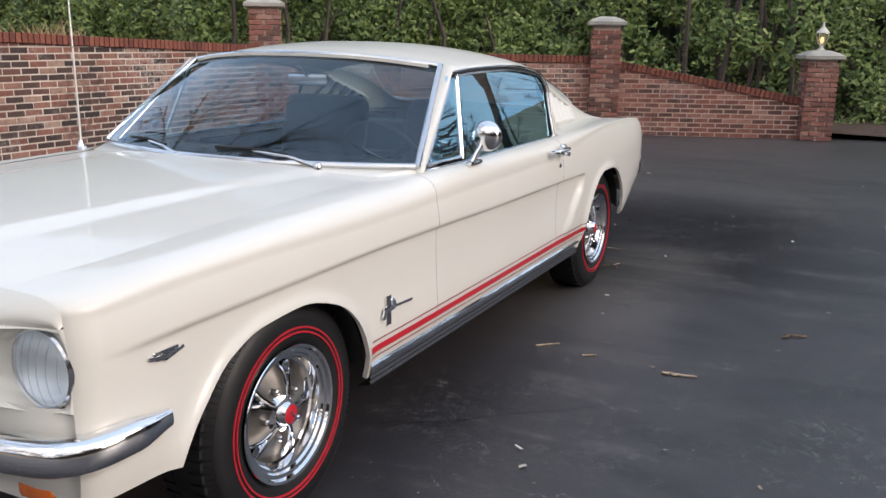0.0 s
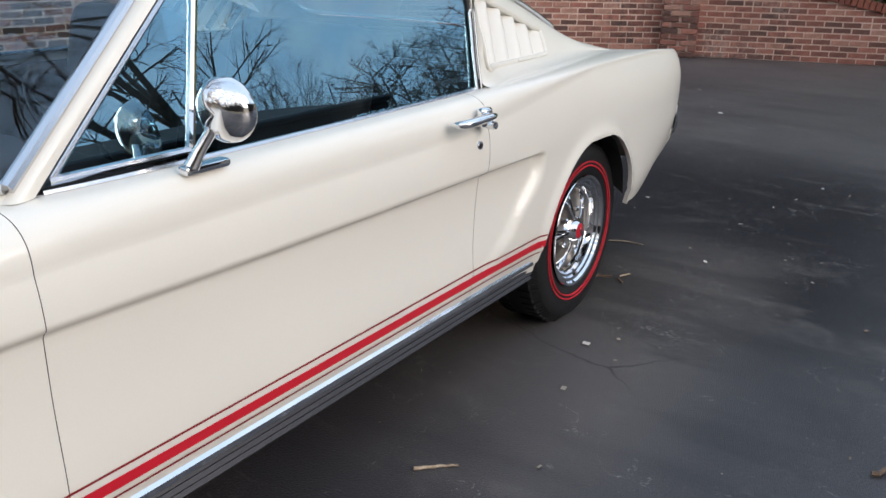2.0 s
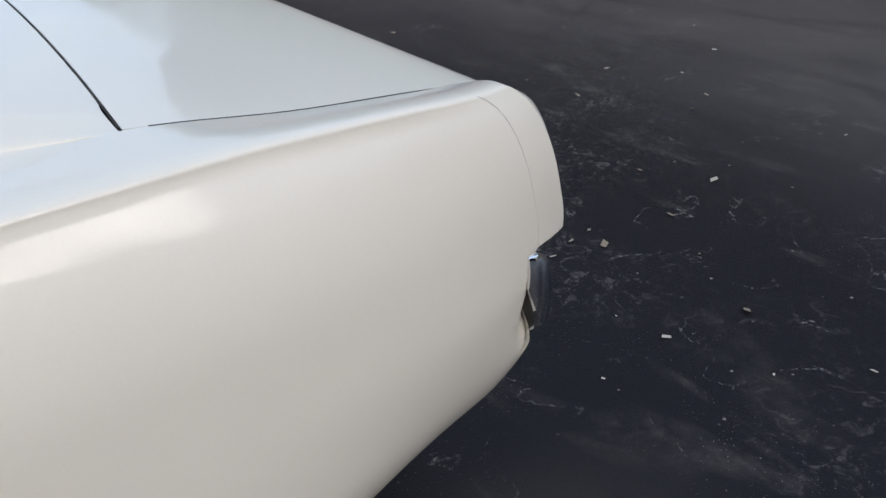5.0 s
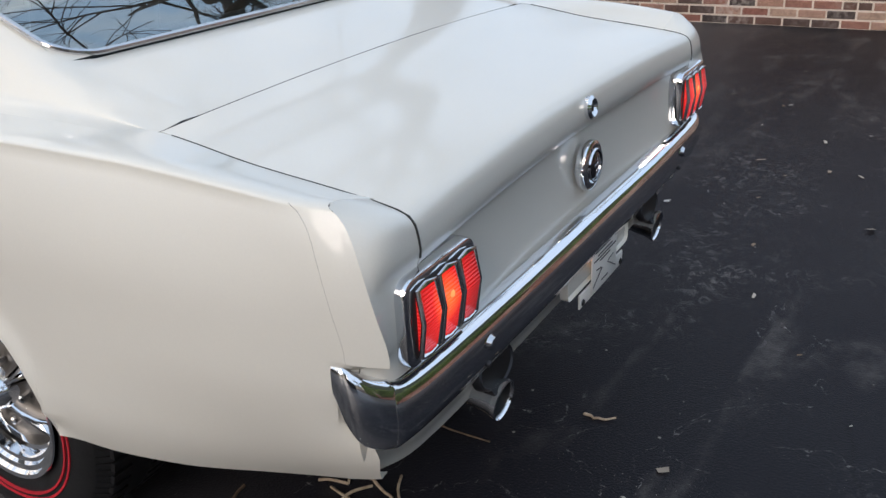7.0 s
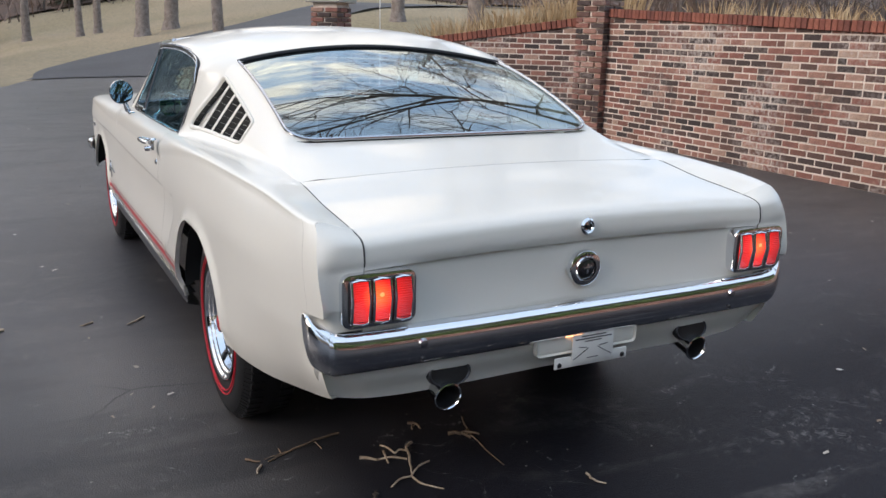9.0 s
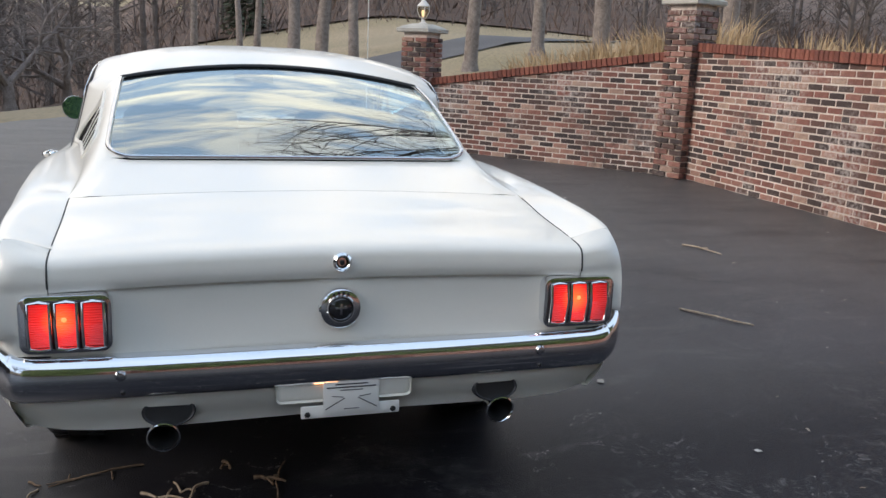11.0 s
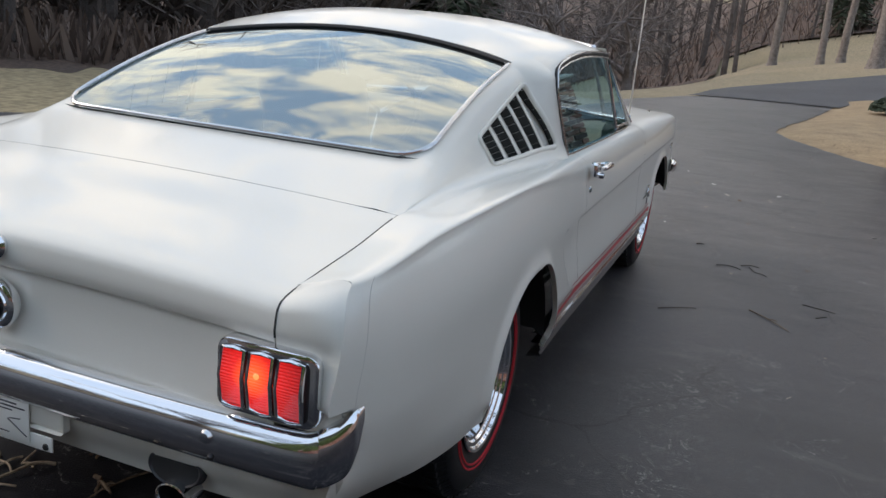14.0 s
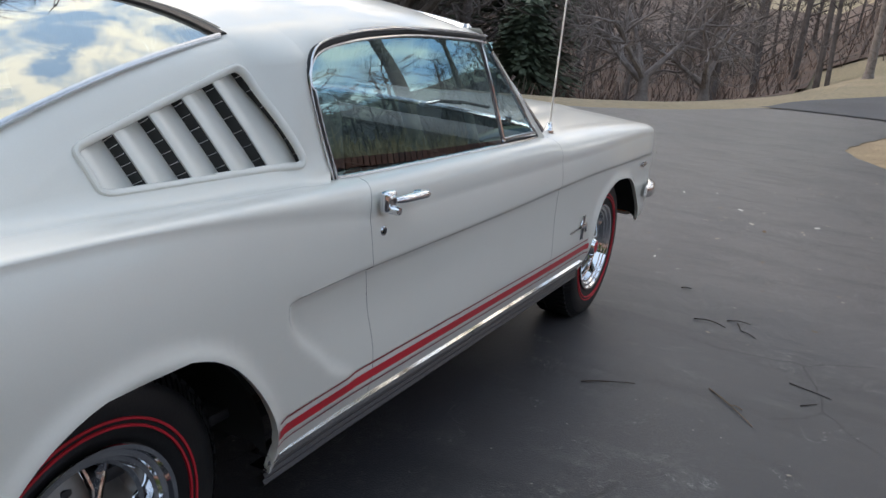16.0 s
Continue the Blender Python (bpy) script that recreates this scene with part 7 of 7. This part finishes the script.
def house():
    """A low dark house across the court, which shows only as a dark outline in the car's glass."""
    hs = new("house")
    hs.matrix_basis = pose(-8.6, -6.2, 0.0)
    tagged(hs, "low dark-sided house with a shallow dark roof", "house")
    L, D, H, T = 6.6, 6.5, 3.05, 0.18
    wall = part("wall", join(box(-T / 2, 0, H / 2, T, L, H), box(-D + T / 2, 0, H / 2, T, L, H), box(-D / 2, L / 2 - T / 2, H / 2, D - 2 * T, T, H), box(-D / 2, -L / 2 + T / 2, H / 2, D - 2 * T, T, H)), SIDING, hs)
    board = box(0, 0, 0, 0.02, L - 0.02, 0.15, 0.004, segments=1)
    first = part("siding_board", board, SIDING, wall, smooth_faces=False)
    first.matrix_basis = pose(0.010, 0, 0.12, 0, 5, 0)
    for k in range(1, 17):
        b = put("siding_board", first.data, wall)
        b.matrix_basis = pose(0.010, 0, 0.12 + 0.165 * k, 0, 5, 0)
    rows = [[Vector((x, y, z)) for x, z in ((0.55, H - 0.06), (-D / 2, H + 1.35), (-D - 0.55, H - 0.06))] for y in (-L / 2 - 0.4, L / 2 + 0.4)]
    part("roof", thick(sheet(rows), 0.14), ROOFING, hs, "dark shingled roof", smooth_faces=False)
    part("gutter", tube([(0.58, -L / 2 - 0.4, H - 0.04), (0.58, L / 2 + 0.4, H - 0.04)], 0.06, 8), DARKMETAL, hs)
    for y in (-2.1, 2.2):
        w = part("window", join(box(0.035, y, 2.12, 0.05, 1.30, 0.07, 0.006), box(0.035, y, 0.98, 0.07, 1.36, 0.07, 0.006), box(0.035, y - 0.62, 1.55, 0.05, 0.06, 1.08, 0.006), box(0.035, y + 0.62, 1.55, 0.05, 0.06, 1.08, 0.006), box(0.035, y, 1.55, 0.04, 0.05, 1.08, 0.006)), DARKMETAL, hs)
        part("pane", box(0.030, y, 1.55, 0.012, 1.20, 1.06), ENAMEL, w, "dark window pane")
    d = part("door", box(0.035, 0.2, 1.05, 0.05, 0.95, 2.05, 0.01), BARKDARK, hs, "dark wooden door")
    part("door_knob", lathe([(0.0, 0.05), (0.028, 0.035), (0.012, 0.0)], pose(0.06, 0.55, 1.0, 0, 90, 0), 12), STEEL, d)


SIDING = material("dark_siding", (0.055, 0.045, 0.040), 0.8, second=(0.035, 0.03, 0.028), scale=2, fine=60, grain=0.2)
ROOFING = material("dark_shingle", (0.045, 0.043, 0.045), 0.9, second=(0.03, 0.029, 0.031), scale=1.5, fine=40, grain=0.3)
house()


def conifer(at, h, w, seed):
    rnd = random.Random(seed)
    t = new("conifer")
    t.matrix_basis = pose(at[0], at[1], terrain(*at) - 0.05)
    tagged(t, "dark green conifer at the edge of the woods", "tree", "conifers at the wood's edge")
    tr, cr = Builder(), Builder()
    tr.tube([Vector((0, 0, 0)), Vector((0, 0, h * 0.95))], [0.14, 0.02], 6)
    for _ in range(3200):
        s = rnd.random() ** 0.8
        z = h * (0.04 + 0.95 * s)
        c = rnd.uniform(0, 2 * math.pi)
        r = w * (1.15 - s) ** 0.6 * (0.25 + 0.75 * rnd.random() ** 0.6) * (1 + 0.55 * noise.noise((2.2 * math.cos(c), 2.2 * math.sin(c) + seed, z * 0.9)))
        p = Vector((r * math.cos(c), r * math.sin(c), z - 0.25 * r))
        d = Vector((math.cos(c), math.sin(c), -0.35)).normalized() * rnd.uniform(0.12, 0.26)
        q = Vector((-math.sin(c), math.cos(c), rnd.uniform(-0.4, 0.4))) * rnd.uniform(0.05, 0.11)
        cr.quad(p, d, q)
    tr.put("trunk", BARKDARK, t)
    cr.put("crown", CONIFER, t, smooth_faces=False)


for i, (x, y, h, w) in enumerate(((-10.6, 29.5, 6.5, 1.9), (-12.6, 30.5, 7.2, 2.1), (-14.3, 29.0, 5.5, 1.7), (-9.0, 24.0, 3.6, 1.3), (4.4, 62, 5, 1.8))):
    conifer((x, y), h, w, 60 + i)


HEDGE = pchip([(17, -5.6), (10, -6.4), (6.2, -6.9), (1.7, -9.75), (-1.2, -10.75), (-3, -11.2), (-6, -12.5)])


def hedge():
    """The evergreen bank behind the south walls: a loose mass of leaves in clumps round dark stems."""
    rnd = random.Random(8)
    lf, st = Builder(), Builder()
    n = 0
    while n < 140000:
        x = lerp(16.5, -4.6, rnd.random())
        deep = rnd.random() ** 1.6 * 2.2
        zt = 2.6 + 1.6 * noise.noise((x * 0.45, 3.0, 1)) + deep * 1.1 + 1.2 * smooth(3, -2, x)
        z = 0.15 + rnd.random() * zt
        y = HEDGE(x) - 0.30 - deep + 0.55 * noise.noise((x * 0.9, z * 0.9, 2)) - 0.22 * z
        q = noise.noise((x * 1.7, y * 1.7, z * 1.7)) + 0.45 * noise.noise((x * 4.5, y * 4.5, z * 4.5))
        if q < rnd.uniform(-0.35, 0.12):
            continue
        n += 1
        p = Vector((x, y, z))
        d = Vector((rnd.uniform(-0.7, 0.7), 1, rnd.uniform(-0.2, 0.9))).normalized()
        a = Vector((rnd.uniform(-1, 1), rnd.uniform(-0.5, 0.5), rnd.uniform(-1, 0.5))).normalized() * rnd.uniform(0.025, 0.060)
        b = a.cross(d).normalized() * rnd.uniform(0.012, 0.026)
        lf.quad(p, a, b)
    for _ in range(90):
        x = rnd.uniform(-4.4, 16)
        y = HEDGE(x) - rnd.uniform(0.4, 1.4)
        h = rnd.uniform(1.2, 3.5)
        st.tube([Vector((x, y, 0)), Vector((x + rnd.uniform(-0.2, 0.2), y - 0.1, h * 0.5)), Vector((x + rnd.uniform(-0.5, 0.5), y - 0.2, h))], [0.05, 0.035, 0.012], 5)
    # solid dark sheet behind the leaves, standing in for the hedge's shaded depth
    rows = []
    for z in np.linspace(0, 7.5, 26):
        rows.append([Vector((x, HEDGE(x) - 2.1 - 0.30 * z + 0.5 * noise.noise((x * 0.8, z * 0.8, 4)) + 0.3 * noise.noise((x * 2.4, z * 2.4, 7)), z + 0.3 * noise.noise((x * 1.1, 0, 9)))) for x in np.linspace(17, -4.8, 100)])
    hd = tagged(lf.put("hedge", LEAF, None, kind="stuff", smooth_faces=False), "tall loose evergreen hedge above the brick wall", "hedge", kind="stuff")
    st.put("stem", BARKDARK, hd, kind="stuff")
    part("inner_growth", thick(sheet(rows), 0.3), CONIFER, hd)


hedge()


def tufts(name, spots, blades, h, label, seed):
    rnd = random.Random(seed)
    b = Builder()
    for x, y, z, r in spots:
        for _ in range(int(blades * r)):
            c, q = rnd.uniform(0, 2 * math.pi), r * math.sqrt(rnd.random()) * 0.5
            p = Vector((x + q * math.cos(c), y + q * math.sin(c), z))
            out = Vector((math.cos(c), math.sin(c), 0)) * rnd.uniform(0.05, 0.45) + Vector((rnd.uniform(-0.15, 0.15), rnd.uniform(-0.15, 0.15), 0))
            hh = h * rnd.uniform(0.55, 1.1)
            w = Vector((rnd.uniform(-1, 1), rnd.uniform(-1, 1), 0)).normalized() * 0.006
            m, e = p + out * 0.35 * hh + Vector((0, 0, hh * 0.6)), p + out * hh + Vector((0, 0, hh * rnd.uniform(0.75, 1.0)))
            o = len(b.v)
            b.v += [p - w, p + w, m + w, m - w, e]
            b.f += [(o, o + 1, o + 2, o + 3), (o + 3, o + 2, o + 4)]
    ob = b.put(name, DRYGRASS, None, kind="stuff", smooth_faces=False)
    tagged(ob, label, "grass", kind="stuff")


tufts("dry_grass", [(4.6 + 0.35 * i, 7.35 - 0.22 * i + 0.3 * (i % 2), 0.85 + 0.10 * i, 0.9) for i in range(7)] + [(6.4, 8.2, 1.1, 1.2), (7.2, 7.4, 1.2, 1.2), (5.6, 8.4, 0.9, 1.0)], 260, 0.62, "pale dry ornamental grass above the sloping wall", 3)
tufts("dry_grass", [(6.1 + 0.25 * (i % 3), 3.4 - 0.55 * i, 1.36 - 0.02 * i, 0.7) for i in range(14)], 130, 0.40, "pale dry grass tufts above the long wall", 4)
rndb = random.Random(9)
bush = Builder()
for _ in range(2200):
    d = Vector((rndb.gauss(0, 1), rndb.gauss(0, 1), abs(rndb.gauss(0, 1)))).normalized()
    p = Vector((3.35, 14.6, terrain(3.35, 14.6) + 0.16)) + Vector((d.x * 0.44, d.y * 0.38, d.z * 0.28)) * rndb.uniform(0.7, 1.02)
    a = Vector((rndb.uniform(-1, 1), rndb.uniform(-1, 1), rndb.uniform(-1, 1))).normalized() * 0.03
    bush.quad(p, a, a.orthogonal().normalized() * 0.015)
bs = new("round_shrub")
tagged(bs, "low clipped dark evergreen shrub in the straw bed", "shrub")
bush.put("leaves", CONIFER, bs, smooth_faces=False)
part("stem", tube([(3.35, 14.6, terrain(3.35, 14.6) - 0.05), (3.36, 14.6, terrain(3.35, 14.6) + 0.4)], 0.05, 8), BARKDARK, bs)


# ---- litter on the asphalt ----
def twig(pts, r, label, mat=TWIG, side=()):
    r *= 0.58
    path = [Vector((x, y, terrain(x, y) + r + h)) for x, y, h in pts]
    path = spline(path, 4)
    rnd = random.Random(str(pts))
    path = [p + Vector((rnd.uniform(-1, 1), rnd.uniform(-1, 1), 0)) * r * 0.9 for p in path]
    ob = part("twig", tube(path, [r * (1 - 0.5 * i / len(path)) for i in range(len(path))], 6), mat, None)
    tagged(ob, label, "twig", "fallen twigs")
    for x0, y0, x1, y1 in side:
        part("twiglet", tube(spline([(x0, y0, r), ((x0 + x1) / 2, (y0 + y1) / 2 + 0.01, r * 1.6), (x1, y1, r)], 3), r * 0.65, 5), mat, ob)


PALE = material("peeled_twig", (0.52, 0.42, 0.31), 0.85, second=(0.26, 0.19, 0.13), scale=30, fine=90, grain=0.2)
DARKTWIG = material("dark_twig", (0.05, 0.038, 0.03), 0.9)
twig([(-0.311, -1.893, 0), (-0.350, -1.939, 0.012), (-0.381, -2.03, 0.004), (-0.409, -2.092, 0)], 0.009, "knotty forked pale twig under the car's tail", PALE, ((-0.350, -1.939, -0.392, -1.939), (-0.392, -1.939, -0.413, -1.87), (-0.373, -1.99, -0.457, -1.955), (-0.419, -1.91, -0.437, -1.988), (-0.409, -2.092, -0.314, -2.03), (-0.409, -2.092, -0.486, -2.123)))
twig([(-0.403, -2.097, 0), (-0.393, -2.162, 0.006), (-0.348, -2.199, 0)], 0.006, "crooked pale twig behind the car", PALE)
twig([(-0.506, -1.916, 0), (-0.457, -1.955, 0)], 0.010, "stubby peeled pale stick behind the car", PALE)
twig([(-0.068, -1.794, 0), (-0.108, -1.938, 0.004), (-0.112, -2.15, 0)], 0.006, "straight thin fallen twig behind the car", TWIG)
twig([(0.095, -2.304, 0), (0.089, -2.343, 0), (0.111, -2.382, 0)], 0.007, "short crooked grey twig behind the car", PALE)
twig([(-0.169, -1.89, 0), (-0.12, -1.925, 0.006), (-0.079, -1.935, 0)], 0.012, "mossy fallen twig under the car's tail", TWIG, ((-0.15, -1.90, -0.12, -1.95), (-0.12, -1.925, -0.10, -1.90)))
twig([(-0.258, -1.759, 0), (-0.25, -1.79, 0.006), (-0.242, -1.819, 0)], 0.010, "short mossy twig under the car's tail", TWIG, ((-0.25, -1.79, -0.27, -1.81),))
twig([(-0.507, -1.727, 0), (-0.597, -1.754, 0.006), (-0.696, -1.785, 0), (-0.771, -1.819, 0)], 0.007, "long thin brown twig behind the rear wheel", TWIG, ((-0.601, -1.751, -0.593, -1.808), (-0.719, -1.753, -0.72, -1.787)))
twig([(-0.83, -1.779, 0), (-0.796, -1.806, 0)], 0.007, "tiny brown twig behind the rear wheel", TWIG)
twig([(-0.801, -1.834, 0), (-0.819, -1.863, 0.004), (-0.822, -1.879, 0)], 0.007, "tiny curved twig behind the rear wheel", PALE)
twig([(-0.535, -2.127, 0), (-0.55, -2.15, 0.004), (-0.567, -2.177, 0)], 0.009, "short dark twig behind the car", DARKTWIG)
twig([(-1.48, -0.21, 0), (-1.54, -0.215, 0), (-1.61, -0.23, 0)], 0.012, "short pale peeled stick on the asphalt", PALE)
twig([(-1.87, -0.92, 0), (-1.91, -0.96, 0.005), (-1.96, -0.98, 0)], 0.013, "brown curled twig on the asphalt", TWIG)
twig([(-0.90, -0.26, 0), (-0.94, -0.30, 0), (-0.98, -0.34, 0)], 0.009, "short pale stick near the car", PALE)
twig([(-1.12, -0.25, 0), (-1.17, -0.28, 0)], 0.008, "tiny pale stick near the car", PALE)
twig([(-0.55, -2.20, 0), (-0.64, -2.24, 0.005), (-0.73, -2.26, 0)], 0.005, "thin pale twig behind the rear wheel", PALE)
twig([(-0.69, -1.78, 0), (-0.74, -1.79, 0), (-0.78, -1.80, 0)], 0.005, "brown twig behind the rear wheel", TWIG)
twig([(1.01, 0.644, 0), (1.09, 0.70, 0.004), (1.18, 0.763, 0)], 0.005, "straight dark twig beside the car", DARKTWIG)
twig([(1.431, 0.913, 0), (1.52, 0.81, 0.004), (1.626, 0.676, 0)], 0.005, "thin dark twig on the asphalt", TWIG, ((1.52, 0.81, 1.57, 0.80),))
twig([(1.20, 1.711, 0), (1.28, 1.71, 0.01), (1.354, 1.691, 0)], 0.006, "short black twig on the asphalt", DARKTWIG)
twig([(1.339, 1.80, 0), (1.39, 1.82, 0.006), (1.445, 1.828, 0)], 0.005, "curved black twig on the asphalt", DARKTWIG, ((1.387, 1.80, 1.42, 1.70), (1.42, 1.70, 1.495, 1.642)))
twig([(1.69, 1.198, 0), (1.77, 1.17, 0), (1.848, 1.142, 0)], 0.004, "thin brown twig on the asphalt", DARKTWIG)
twig([(1.752, 0.994, 0), (1.775, 1.02, 0), (1.80, 1.051, 0)], 0.004, "tiny dark twig on the asphalt", DARKTWIG)
twig([(1.04, 2.18, 0), (1.06, 2.19, 0.003), (1.09, 2.20, 0)], 0.007, "stubby dark twig on the asphalt", DARKTWIG)
twig([(3.24, 1.10, 0), (3.30, 0.94, 0.01), (3.35, 0.77, 0)], 0.014, "pale forked twig towards the wall", PALE, ((3.30, 0.94, 3.38, 0.98),))
twig([(2.27, -0.43, 0), (2.38, -0.62, 0.006), (2.50, -0.77, 0)], 0.012, "long pale twig on the asphalt", PALE)
twig([(2.56, 1.42, 0), (2.70, 1.36, 0), (2.81, 1.32, 0)], 0.005, "thin dark twig on the asphalt", DARKTWIG)


def crumbs():
    """Leaf crumbs, bud husks and grit strewn over the court."""
    rnd = random.Random(14)
    b = Builder()
    spots = [(1.477, 2.728), (0.98, 3.498), (0.896, 4.262), (1.11, 4.747), (0.738, 6.525), (1.217, 5.283), (1.366, 6.044), (1.543, 5.571), (1.756, 5.098), (0.689, 3.86)]
    for _ in range(1500):
        x, y = rnd.uniform(-4.5, 5.1), rnd.uniform(-8, 11)
        if abs(x) < 0.95 and abs(y) < 2.3:
            continue
        if 0.5 < x < 3 and 2 < y < 7 or rnd.random() < 0.55:
            spots.append((x, y))
    spots += [(rnd.gauss(1.5, 0.8), rnd.uniform(1.5, 7.2)) for _ in range(70)] + [(rnd.uniform(-4, 0), rnd.uniform(-6, 1)) for _ in range(60)]
    for x, y in spots:
        if abs(x) < 0.95 and abs(y) < 2.3:
            continue
        if not (court_west(y) + 0.3 < x < (5.0 if y < 7.4 else EAST(y) - 0.2)) or y > 7.2 and x > 2.3:
            continue
        r = rnd.uniform(0.003, 0.015) * (1.6 if rnd.random() < 0.12 else 1)
        c = rnd.uniform(0, 6.3)
        a = Vector((math.cos(c), math.sin(c), rnd.uniform(-0.3, 0.3))) * r
        q = Vector((-math.sin(c), math.cos(c), rnd.uniform(-0.3, 0.3))) * r * rnd.uniform(0.3, 0.8)
        b.quad(Vector((x, y, terrain(x, y) + 0.004 + abs(a.z) + abs(q.z))), a, q)
    ob = b.put("leaf_crumbs", material("leaf_crumb", (0.35, 0.28, 0.2), 0.9, random_by="island", ramp=[(0.0, (0.16, 0.11, 0.07)), (0.5, (0.40, 0.36, 0.30)), (1.0, (0.62, 0.60, 0.56))]), None, kind="stuff", smooth_faces=False)
    tagged(ob, "pale leaf crumbs and bud husks scattered on asphalt", "leaf litter", kind="stuff")


crumbs()
